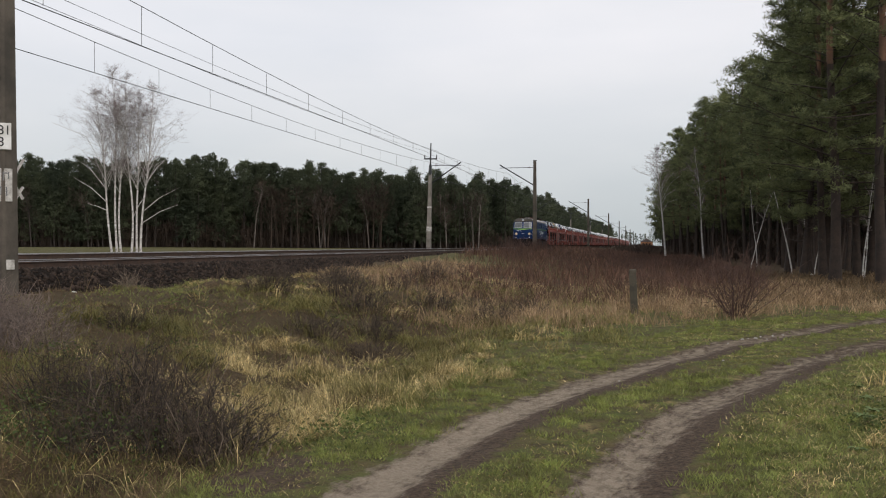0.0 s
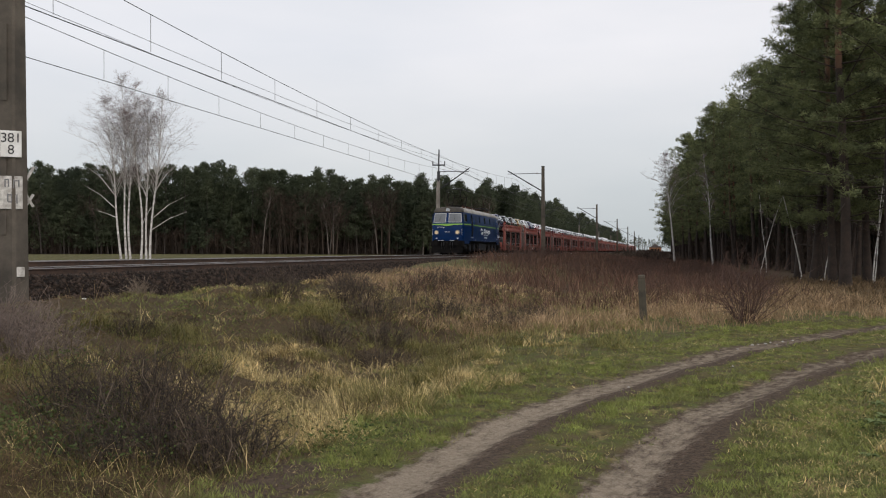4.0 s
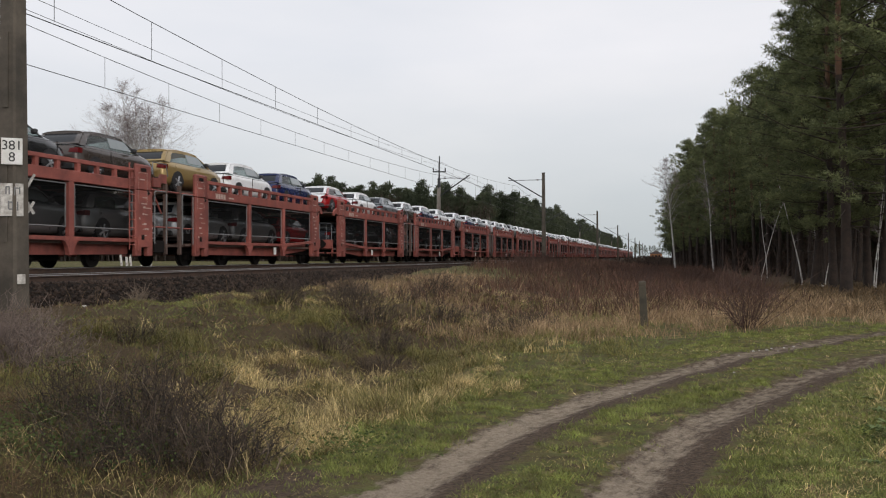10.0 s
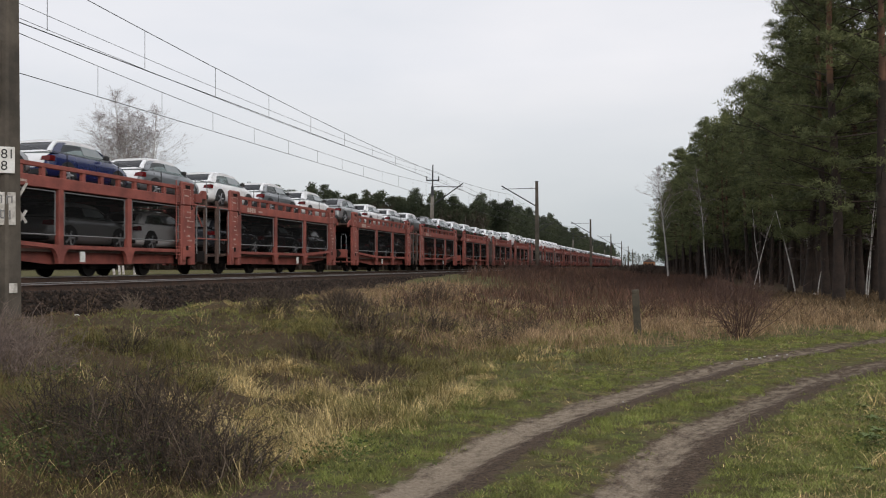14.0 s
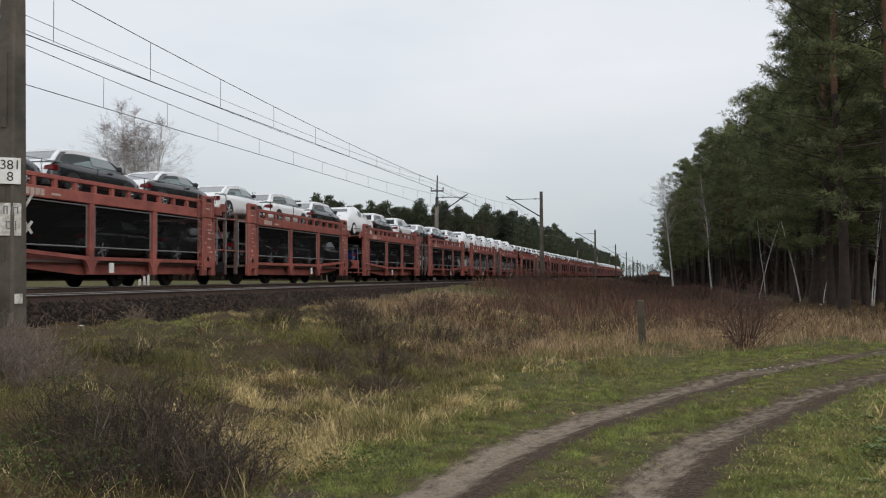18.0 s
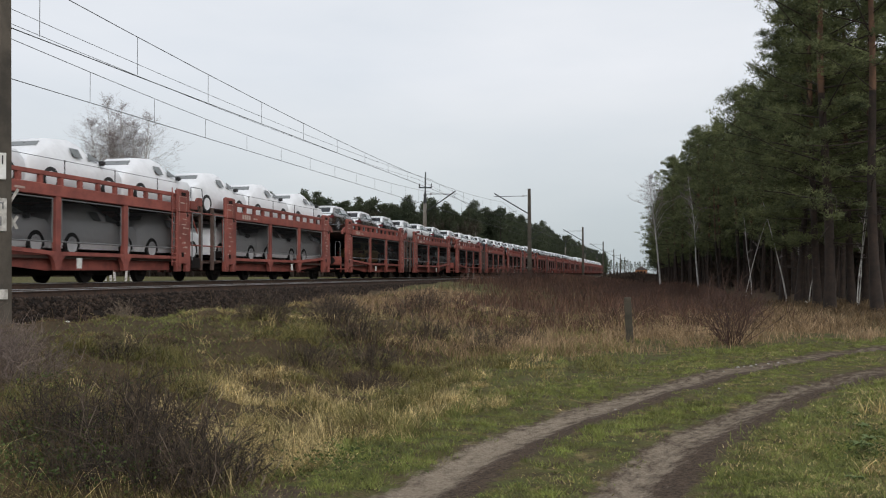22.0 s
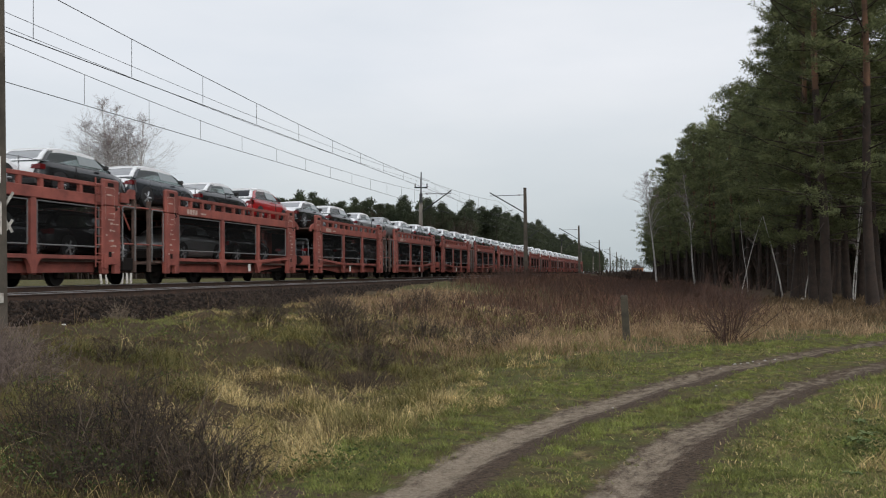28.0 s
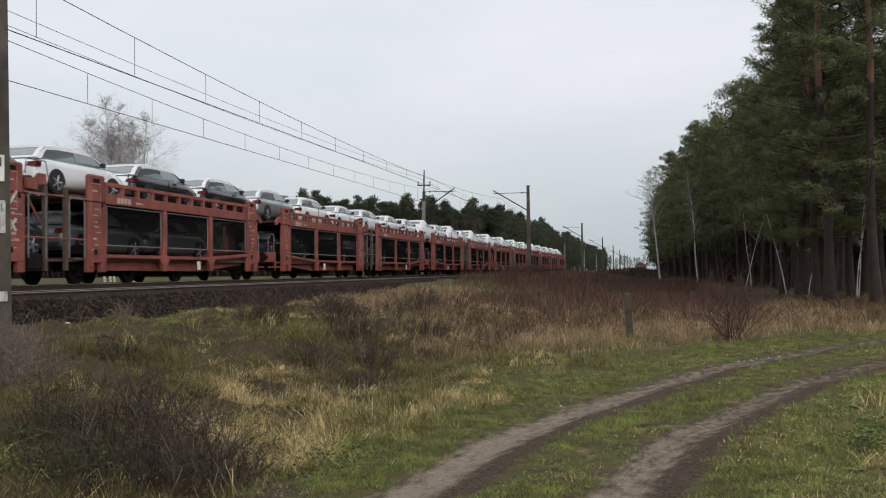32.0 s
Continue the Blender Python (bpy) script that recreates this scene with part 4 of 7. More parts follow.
def motor_car(kind):
    """A road car: y from its tail (0) to its nose, standing on z = 0."""
    L, W, zr, zh, zb, c0, c1, c2, c3 = CARS[kind]
    root = thing("car", "new car", "car", "cars on the train")
    boot = zb - (0.04 if kind == "saloon" else 0.0)
    prof = [(0.0, 0.40, boot - 0.30, W * 0.80), (0.05, 0.30, boot - 0.12, W * 0.90), (0.16, 0.25, boot - 0.03, W * 0.95), (0.5, 0.21, boot + 0.01, W * 0.99), (L * 0.36, 0.19, zb, W), (L * 0.66, 0.19, zb - 0.01, W),
            (c3, 0.19, zh + 0.02, W), (L - 0.55, 0.20, zh - 0.07, W * 0.97), (L - 0.22, 0.24, zh - 0.20, W * 0.92), (L - 0.05, 0.30, zh - 0.36, W * 0.84), (L, 0.40, zh - 0.46, W * 0.74)]
    def half_ring(a, b, w):
        h = b - a
        return [(w * 0.86, a), (w * 0.975, a + h * 0.14), (w, a + h * 0.40), (w * 0.98, a + h * 0.58), (w * 0.985, a + h * 0.74), (w * 0.95, a + h * 0.92), (w * 0.86, b), (w * 0.5, b + 0.02)]
    rings = []
    for y, a, b, w in prof:
        half = half_ring(a, b, w)
        rings.append([(x, y, z) for x, z in half] + [(-x, y, z) for x, z in half[::-1]])
    part("body", Geo().loft(rings), PAINTS["white"], root, smooth=50)
    # lids that lie a little proud of the body: bonnet and tailgate
    lid = [(y, b, w) for y, a, b, w in prof if y >= c3]
    part("bonnet", Geo().loft([[(-w * 0.84, y, b + 0.004), (-w * 0.5, y, b + 0.026), (w * 0.5, y, b + 0.026), (w * 0.84, y, b + 0.004), (w * 0.8, y, b - 0.02), (-w * 0.8, y, b - 0.02)] for y, b, w in lid]), PAINTS["white"], root, smooth=50)
    gate = [(0.10, boot - 0.62, 0.60), (-0.006, boot - 0.44, 0.66), (-0.006, boot - 0.30, 0.74), (0.045, boot - 0.10, 0.80), (0.16, boot + 0.0, 0.84), (c0 + 0.06, boot + 0.025, 0.84)]
    hatch = Geo().loft([[(-W * f, y, z), (0, y - 0.012, z + 0.012), (W * f, y, z), (W * f, y + 0.05, z - 0.03), (-W * f, y + 0.05, z - 0.03)] for y, z, f in gate])
    # cabin: glass shell, painted roof and side frames over it
    wb, wt, lo, top = W * 0.91, W * 0.70, zb - 0.03, zr - 0.07
    def wide(z):
        t = (z - lo) / (top - lo)
        return wb + (wt - wb) * (t ** 1.25)
    def back(z):
        t = (z - lo) / (top - lo)
        return c0 + (c1 - c0) * t ** 1.2
    def fore(z):
        t = (z - lo) / (top - lo)
        return c3 + (c2 - c3) * t
    mid = (c1 + c2) / 2
    curve = [(c0, 0.0), (c0 + (c1 - c0) * 0.35, 0.42), (c0 + (c1 - c0) * 0.75, 0.76), (c1 + 0.10, 0.90), (c1 + 0.45, 0.975), (mid, 1.0), (c2 - 0.35, 0.965), (c2 - 0.02, 0.87), (c2 + (c3 - c2) * 0.4, 0.58), (c3, 0.0)]
    rings = []
    for y, f in curve:
        z = lo + f * (top - lo)
        w, wl_ = wide(z), wb - 0.05 * (f < 0.3)
        rings.append([(-wl_, y, lo - 0.02), (-w, y, z), (-w * 0.55, y, z + 0.02), (w * 0.55, y, z + 0.02), (w, y, z), (wl_, y, lo - 0.02)])
    part("glasshouse", Geo().loft(rings), car_glass, root, "tinted windows that mirror the sky", smooth=30)
    def rear(u, f, out):
        """A point on the slope of the rear window: u across, f up, out proud of the glass."""
        z, ye = lo + f * (top - lo), float(np.interp(f, [q[1] for q in curve[:4]], [q[0] for q in curve[:4]]))
        return (u * wide(z), ye - out, z + 0.02 + out * 0.8)
    ups = (0.0, 0.2, 0.42, 0.6, 0.76, 0.88)
    for a, b in ((-0.99, -0.80), (0.80, 0.99)):
        hatch.loft([[rear(a, f, -0.01), rear(b, f, -0.01), rear(b, f, 0.022), rear(a, f, 0.022)] for f in ups])
    for fa, fb in ((0.0, 0.12), (0.74, 0.90)):
        hatch.loft([[rear(-0.82, f, -0.01), rear(0.82, f, -0.01), rear(0.82, f, 0.02), rear(-0.82, f, 0.02)] for f in (fa, fb)])
    part("tailgate", hatch, PAINTS["white"], root, smooth=50)
    part("rear_window", Geo().loft([[rear(-0.81, f, -0.005), rear(0.81, f, -0.005), rear(0.81, f, 0.012), rear(-0.81, f, 0.012)] for f in ups]), rear_glass if kind in ("saloon", "estate") else dark_glass, root, "rear window", smooth=50)
    ya, yb = c1 + (c2 - c1) * 0.58, c2 + 0.12
    side_pane = lambda out: [(wide(z) + out, y, z) for y, z in ((ya, lo + 0.08), (c3 - 0.42, lo + 0.08), (yb, lo + 0.74 * (top - lo)), (ya, lo + 0.80 * (top - lo)))]
    part("front_door_window", Geo().loft([side_pane(-0.01), side_pane(0.008)]), skylit_glass, root, "front door window with the sky painted into its colour")
    rr = []
    for y, f in [(c1 - 0.16, 0.83)] + curve[3:8] + [(c2 + 0.05, 0.835)]:
        z = lo + f * (top - lo)
        w = wide(z) + 0.018
        rr.append([(w + 0.020, y, z - 0.10), (w + 0.008, y, z + 0.012), (w * 0.8, y, z + 0.05), (w * 0.4, y, z + 0.068), (0, y, z + 0.073), (-w * 0.4, y, z + 0.068), (-w * 0.8, y, z + 0.05), (-w - 0.008, y, z + 0.012), (-w - 0.020, y, z - 0.10), (0, y, z - 0.02)])
    part("roof", Geo().loft(rr), PAINTS["white"], root, smooth=50)
    thick = {"suv": 0.30, "hatch": 0.34, "saloon": 0.20, "estate": 0.16}[kind]
    def at_level(f, front):
        side_ = curve[5:] if front else curve[:6][::1]
        ys_, fs_ = [q[0] for q in side_], [q[1] for q in side_]
        return float(np.interp(f, fs_[::-1], ys_[::-1]) if front else np.interp(f, fs_, ys_))
    for s in (-1, 1):
        rings = []
        for front, levels, wd in ((False, (0.0, 0.3, 0.6, 0.82, 0.92), thick), (True, (0.92, 0.82, 0.6, 0.3, 0.0), 0.07)):
            for f in levels:
                z, ye = lo + f * (top - lo), at_level(f, front)
                d = (-wd if front else wd) * (1.0 if f < 0.5 else 0.85)
                x = s * wide(z)
                rings.append([(x - s * 0.03, ye, z), (x + s * 0.014, ye, z), (x + s * 0.014, ye + d, z - 0.06 * (f > 0.9)), (x - s * 0.03, ye + d, z - 0.06 * (f > 0.9))])
            if not front:
                for y, f in curve[4:7]:
                    z = lo + f * (top - lo)
                    x = s * wide(z)
                    rings.append([(x - s * 0.03, y, z), (x + s * 0.014, y, z), (x + s * 0.014, y, z - 0.05), (x - s * 0.03, y, z - 0.05)])
        fr = Geo().loft(rings)
        part("side_frame", fr, PAINTS["white"], root)
        part("mirror", Geo().box(s * (W + 0.08) - 0.08, s * (W + 0.08) + 0.08, c3 - 0.62, c3 - 0.47, zb - 0.01, zb + 0.13, 0.03), trim_black, root)
        part("tail_lamp", Geo().prism([(s * W * 0.60, boot - 0.25), (s * W * 0.955, boot - 0.27), (s * W * 0.965, boot - 0.12), (s * W * 0.66, boot - 0.14)][::s], "y", -0.012, 0.22), tail_red, root, "red tail lamp")
    for wy in (L * 0.19, L * 0.80):
        pts = [(wy + 0.385 * math.cos(a), 0.34 + 0.385 * math.sin(a)) for a in np.linspace(-0.15, math.pi + 0.15, 14)]
        part("wheel_arch", Geo().prism(pts, "x", -(W + 0.004), W + 0.004), trim_black, root)
        wheel_pair(root, wy, W - 0.10, 0.335)
    part("rear_bumper", Geo().box(-W * 0.82, W * 0.82, -0.02, 0.2, 0.27, 0.50, 0.05), trim_black, root)
    return root


def covered_car():
    """A car wrapped whole in a white transport cover with flap windows."""
    root = thing("covered_car", "car in a white transport cover", "car", "cars on the train")
    L, W, zr = 4.8, 0.94, 1.66
    st = [(0.0, 0.75, 0.80), (0.12, 0.98, 0.90), (0.5, 1.18, 0.94), (1.2, 1.58, 0.95), (2.2, zr, 0.95), (2.8, 1.56, 0.95), (3.5, 1.15, 0.95), (4.2, 1.02, 0.93), (4.6, 0.80, 0.86), (L, 0.55, 0.76)]
    rings = []
    for y, z, w in st:
        t = max(0.0, z - 1.0)
        half = [(w * 0.92, 0.22), (w, 0.45), (w, 0.8 * min(z, 1.0)), (w * (0.97 - 0.12 * t), min(z, 1.0) * 0.97 if z < 1.02 else 1.02), (w * (0.92 - 0.3 * t), 0.4 + 0.6 * z if z > 1.02 else z), (w * 0.55, z)]
        rings.append([(x, y, q) for x, q in half] + [(-x, y, q) for x, q in half[::-1]])
    part("cover", Geo().loft(rings), cover_cloth, root, smooth=60)
    for s in (-1, 1):
        part("flap_window", Geo().loft([[(s * 0.885, 2.05, 1.12), (s * 0.885, 2.45, 1.12), (s * 0.76, 2.40, 1.38), (s * 0.76, 1.98, 1.38)], [(s * 0.90, 2.05, 1.13), (s * 0.90, 2.45, 1.13), (s * 0.775, 2.40, 1.39), (s * 0.775, 1.98, 1.39)]]), film_window, root)
        part("side_window", Geo().loft([[(s * 0.88, 2.75, 1.12), (s * 0.89, 3.35, 1.12), (s * 0.79, 2.85, 1.33)], [(s * 0.895, 2.75, 1.13), (s * 0.905, 3.35, 1.13), (s * 0.805, 2.85, 1.34)]]), film_window, root)
        part("mirror", Geo().box(s * 1.0 - 0.08, s * 1.0 + 0.08, 3.2, 3.38, 1.0, 1.14, 0.03), trim_black, root)
        for wy in (0.92, 3.75):
            pts = [(wy + 0.37 * math.cos(a), 0.33 + 0.37 * math.sin(a)) for a in np.linspace(-0.2, math.pi + 0.2, 12)]
            part("wheel_arch", Geo().prism(pts, "x", *sorted((s * (W - 0.2), s * (W + 0.015)))), trim_black, root)
    part("rear_window", Geo().loft([[(-0.6, 0.72, 1.30), (0.6, 0.72, 1.30), (0.52, 0.98, 1.46), (-0.52, 0.98, 1.46)], [(-0.6, 0.70, 1.31), (0.6, 0.70, 1.31), (0.52, 0.96, 1.47), (-0.52, 0.96, 1.47)]]), film_window, root)
    for wy in (0.92, 3.75):
        wheel_pair(root, wy, W - 0.09, 0.335, True)
    return root


def repaint(car, paint, film):
    """Gives one car its own paint; with film, the lids and the roof still wear white film."""
    for o in car.children:
        base = o.name.split(".")[0]
        if base in ("body", "roof", "side_frame", "bonnet", "tailgate"):
            o.material_slots[0].link = "OBJECT"
            o.material_slots[0].material = film_white if film and base in ("roof", "bonnet", "tailgate") else PAINTS[paint]


def locomotive():
    """A six-axle electric locomotive, y from its leading end (0) to its rear, rail top at z = 0."""
    root = thing("electric_locomotive", "dark blue six-axle electric locomotive with green stripe and raised pantograph", "locomotive")
    L, W, NOSE = 18.3, 1.49, 0.80
    TAPER, CAB = 0.13, 2.7
    def narrow(q):
        """How far the cab sides draw in towards the ends."""
        return TAPER * max(0.0, 1 - (q - NOSE) / CAB, 1 - (L - q) / CAB)
    EAVE = 3.58
    def nose(z):
        """Setback of the cab front at height z: leans back above the belt."""
        return max(0.0, z - 2.5) * 0.30 + max(0.0, 1.5 - z) * 0.12
    def plan(z, w, s):
        ends = ((1.0, 0.34), (0.985, 0.24), (0.94, 0.15), (0.62, 0.04), (0, 0.0), (-0.62, 0.04), (-0.94, 0.15), (-0.985, 0.24), (-1.0, 0.34))
        e = w - TAPER
        rear = [(w, L - CAB, z)] + [(e * u, L - b - s, z) for u, b in ends] + [(-w, L - CAB, z)]
        return rear + [(-w, NOSE + CAB, z)] + [(e * u, NOSE + b + s, z) for u, b in ends[::-1]] + [(w, NOSE + CAB, z)]
    zs = (1.12, 1.3, 1.7, 2.12, 2.5, 2.7, 3.0, 3.3, EAVE)
    part("body_shell", Geo().loft([plan(z, W if z < 2.7 else W - (z - 2.7) * 0.10, nose(z)) for z in zs]), loco_blue, root, smooth=28)
    rings = []
    for f, dz in ((1.015, -0.03), (1.012, 0.05), (0.96, 0.20), (0.84, 0.33), (0.6, 0.43), (0.25, 0.47)):
        rings.append(plan(EAVE + dz, W * 0.935 * f, nose(EAVE) - 0.07 + (1.015 - f) * 1.3))
    part("roof", Geo().loft(rings), loco_roof, root, smooth=40)
    for y, d in ((NOSE, 1), (L, -1)):
        ends = ((1.0, 0.34), (0.985, 0.24), (0.94, 0.15), (0.62, 0.04), (0, 0.0), (-0.62, 0.04), (-0.94, 0.15), (-0.985, 0.24), (-1.0, 0.34))
        brow = []
        for f, dz in ((1.015, -0.035), (1.012, 0.055), (0.96, 0.206), (0.84, 0.337), (0.6, 0.438), (0.25, 0.478)):
            e, b0 = (W * 0.935 * f - TAPER) + 0.006, nose(EAVE) - 0.07 + (1.015 - f) * 1.3 - 0.008
            brow.append([(e * u, y + d * (b + b0), EAVE + dz) for u, b in ends] + [(-e - 0.030 * f, y + d * 1.45, EAVE + dz), (e + 0.030 * f, y + d * 1.45, EAVE + dz)])
        part("roof_brow", Geo().loft(brow), roof_grime, root, "sooty brown roof end", smooth=40)
    def front_y(u, z):
        u = abs(u) / (W - TAPER - max(0.0, z - 2.7) * 0.10)
        return nose(z) + (0.04 * u / 0.62 if u < 0.62 else 0.04 + (u - 0.62) / 0.32 * 0.11)
    for y, d in ((NOSE, 1), (L, -1)):
        def at(u, z, out):
            return (u, y + d * (front_y(u, z) - out), z)
        lb = part("lamp_box", Geo().loft([[(-0.34, y + d * 0.30, 3.52), (0.34, y + d * 0.30, 3.52), (0.28, y + d * 0.40, 3.96), (-0.28, y + d * 0.40, 3.96)], [(-0.34, y + d * 1.7, 3.8), (0.34, y + d * 1.7, 3.8), (0.2, y + d * 1.7, 4.06), (-0.2, y + d * 1.7, 4.06)]]), roof_grime, root)
        part("roof_lamp", Geo().disc((0, y + d * 0.31, 3.74), "y", 0.17, 0.08, 18), loco_grey, lb)
        part("roof_lamp_glass", Geo().disc((0, y + d * 0.265, 3.74), "y", 0.14, 0.02, 18), head_clear, lb)
        for s in (-1, 1):
            def sheet(u0, u1, z0, z1, top, back, out, us=(0.45, 0.89, 0.93, 1.1)):
                """A plate bent along the cab front, its outer edge raked in by top."""
                g = Geo()
                cuts = [u0, *[q for q in us if u0 < q < u1], u1]
                for a, b in zip(cuts, cuts[1:]):
                    q = [(s * a, z0), (s * b, z0), (s * (b - top * (b - u0) / (u1 - u0)), z1), (s * (a - top * (a - u0) / (u1 - u0)), z1)]
                    g.loft([[at(u, z, back) for u, z in q], [at(u, z, out) for u, z in q]])
                return g
            f0 = part("windscreen_frame", sheet(0.11, 1.22, 2.69, 3.47, 0.08, -0.05, 0.022), loco_grey, root, "light grey window frame")
            part("windscreen", sheet(0.155, 1.175, 2.735, 3.425, 0.08, -0.02, 0.034), loco_glass, f0, "dusty cab windscreen")
            part("green_band", sheet(0.0, 0.92, 2.47, 2.585, 0.0, -0.03, 0.016), loco_green, root)
            part("green_band", sheet(0.92, 1.30, 2.50, 2.585, 0.0, -0.03, 0.015), loco_green, root)
            part("wiper", Geo().tube([at(s * 0.7, 2.72, 0.07), at(s * 0.55, 3.25, 0.07)], 0.012, 5), trim_black, f0)
            lc = at(s * 0.90, 1.86, 0.03)
            hl = part("headlamp", Geo().disc(lc, "y", 0.20, 0.16, 24), frame_grey, root, "grey ringed round headlamp")
            part("lens", Geo().disc((lc[0], lc[1] - d * 0.075, lc[2]), "y", 0.14, 0.03, 24), lamp_lens if d > 0 else head_clear, hl, "warm glowing lens" if d > 0 else "unlit clear lens")
            part("marker_lamp", Geo().disc(at(s * 0.9, 1.36, 0.02), "y", 0.06, 0.08, 14), loco_white, root)
            part("handrail", Geo().tube([at(s * 1.26, 1.65, 0.02), at(s * 1.27, 1.66, 0.10), at(s * 1.27, 2.1, 0.10), at(s * 1.26, 2.11, 0.02)], 0.018, 6), loco_white, root)
            part("buffer", Geo().tube([(s * 0.88, y + d * 0.1, 1.0), (s * 0.88, y - d * 0.35, 1.0)], 0.12, 14).disc((s * 0.88, y - d * 0.42, 1.0), "y", 0.25, 0.06, 20), loco_under, root)
            sk = [(y + d * 0.34, 0.92), (y + d * 1.9, 0.92), (y + d * 2.2, 1.14), (y + d * 0.34, 1.14)]
            part("cab_skirt", Geo().loft([[(s * (W - narrow(q) - k), q, z) for q, z in sk] for k in (0.08, 0.004)]), loco_blue, root)
            part("cab_step", Geo().box(s * (W - 0.12) - 0.1, s * (W - 0.12) + 0.1, *sorted((y + d * 0.9, y + d * 1.5)), 0.42, 0.46).box(s * (W - 0.06) - 0.02, s * (W - 0.06) + 0.02, *sorted((y + d * 0.9, y + d * 0.95)), 0.42, 0.9).box(s * (W - 0.06) - 0.02, s * (W - 0.06) + 0.02, *sorted((y + d * 1.45, y + d * 1.5)), 0.42, 0.9), loco_under, root)
        vee = [(-0.7, 2.48), (0.0, 2.39), (0.7, 2.48)]
        part("green_band", Geo().loft([[at(u, z, -0.05) for u, z in vee], [at(u, z, 0.03) for u, z in vee]]), loco_green, root)
        part("buffer_beam", Geo().box(-1.40, 1.40, *sorted((y + d * 0.04, y + d * 0.5)), 0.66, 1.16, 0.03), loco_under, root)
        part("snow_plough", Geo().prism([(-1.35, 0.14), (1.35, 0.14), (1.3, 0.68), (-1.3, 0.68)], "y", *sorted((y + d * 0.0, y + d * 0.12))), loco_under, root)
        part("coupling", Geo().tube([(0, y, 0.98), (0, y - d * 0.38, 0.92), (0, y - d * 0.42, 0.55)], 0.055, 8), loco_under, root)
        part("front_step", Geo().box(-0.95, -0.25, *sorted((y - d * 0.16, y)), 1.16, 1.19).box(0.25, 0.95, *sorted((y - d * 0.16, y)), 1.16, 1.19), loco_grey, root)
        for hx in (-0.45, -0.25, 0.3, 0.5):
            part("air_hose", Geo().tube([(hx, y - d * 0.05, 1.05), (hx, y - d * 0.2, 0.8), (hx + 0.04, y - d * 0.16, 0.5)], 0.025, 6), trim_black, root)
    for s in (-1, 1):
        def panel(name, y0, y1, z0, z1, t, material, parent=root, label=""):
            """A plate on the body side that follows its slight lean inwards."""
            lean = lambda z: 0.0 if z < 2.7 else (z - 2.7) * 0.10
            cuts = [y0] + [q for q in (NOSE + CAB, L - CAB) if y0 < q < y1] + [y1]
            g = Geo()
            for a, b in zip(cuts, cuts[1:]):
                edge = ((a, z0), (b, z0), (b, z1), (a, z1))
                g.loft([[(s * (W - narrow(q) - lean(z) + k), q, z) for q, z in edge] for k in (-0.03, t)])
            return part(name, g, material, parent, label)
        panel("green_stripe", NOSE + 0.34, L - 0.34, 2.50, 2.585, 0.008, loco_green)
        for y0, yb in ((3.62, 4.32), (L - 2.75, L - 2.05)):
            # leading doorway: a near-black panel stands in for the unlit inside
            dr = panel("cab_door", y0, yb, 1.55, 2.70, 0.012, loco_blue if y0 > 9 else loco_under, label="" if y0 > 9 else "dark open doorway")
            panel("door_top", y0, yb, 2.70, 3.42, 0.012, loco_blue if y0 > 9 else loco_under, dr)
            panel("door_window", y0 + 0.15, yb - 0.15, 2.75, 3.25, 0.018, dark_glass, dr)
            panel("door_sill", y0 - 0.05, yb + 0.05, 1.42, 1.48, 0.03, loco_grey, dr)
            panel("foot_recess", y0 + 0.2, yb - 0.2, 1.2, 1.32, 0.005, trim_black, dr)
            for q in (y0 - 0.06, yb + 0.06):
                part("grab_rail", Geo().tube([(s * (W + 0.05), q, 1.6), (s * (W + 0.05), q, 3.1)], 0.018, 6), loco_blue, root)
        for y0, yb, m in ((1.16, 1.52, loco_glass), (1.64, 2.26, dark_glass), (L - 1.40, L - 0.85, dark_glass)):
            fr = panel("cab_window", y0 - 0.04, yb + 0.04, 2.74, 3.44, 0.010, loco_blue)
            panel("pane", y0, yb, 2.79, 3.39, 0.016, m, fr)
        for y0, w in ((7.25, 0.36), (9.55, 0.62), (12.2, 0.42)):
            panel("side_window", y0, y0 + w, 2.82, 3.40, 0.006, dark_glass)
        for y0, yb, z0, zt in ((14.05, 15.35, 2.66, 3.40), (14.05, 15.35, 1.72, 2.42), (5.3, 6.4, 2.66, 3.40)):
            gr = panel("grille", y0, yb, z0, zt, 0.004, loco_blue)
            for q in np.arange(z0 + 0.06, zt - 0.03, 0.085):
                panel("slat", y0 + 0.05, yb - 0.05, q, q + 0.04, 0.012, loco_shade, gr)
        # shade under the body edge, painted as a thin dark strip
        panel("lower_band", 2.7, L - 2.7, 1.10, 1.17, 0.004, loco_under, label="dark strip as painted shade on the lower body edge")
        for y0, z0 in ((5.3, 1.18), (8.3, 1.16), (9.9, 1.17), (12.6, 1.16)):
            panel("step_plate", y0, y0 + 0.12, z0 + 0.04, z0 + 0.1, 0.012, loco_grey)
        if s == 1:
            ring = Geo()
            for a0, cy in ((0.5, 8.22), (0.5 + math.pi, 8.36)):
                pts = [(cy + 0.50 * math.cos(a), 2.06 + 0.30 * math.sin(a)) for a in np.linspace(a0, a0 + 2.5, 9)] + [(cy + 0.24 * math.cos(a), 2.06 + 0.14 * math.sin(a)) for a in np.linspace(a0 + 2.5, a0, 9)]
                ring.prism(pts, "x", W + 0.002, W + 0.012)
            part("operator_mark", ring, loco_white, root, "white two-part round mark")
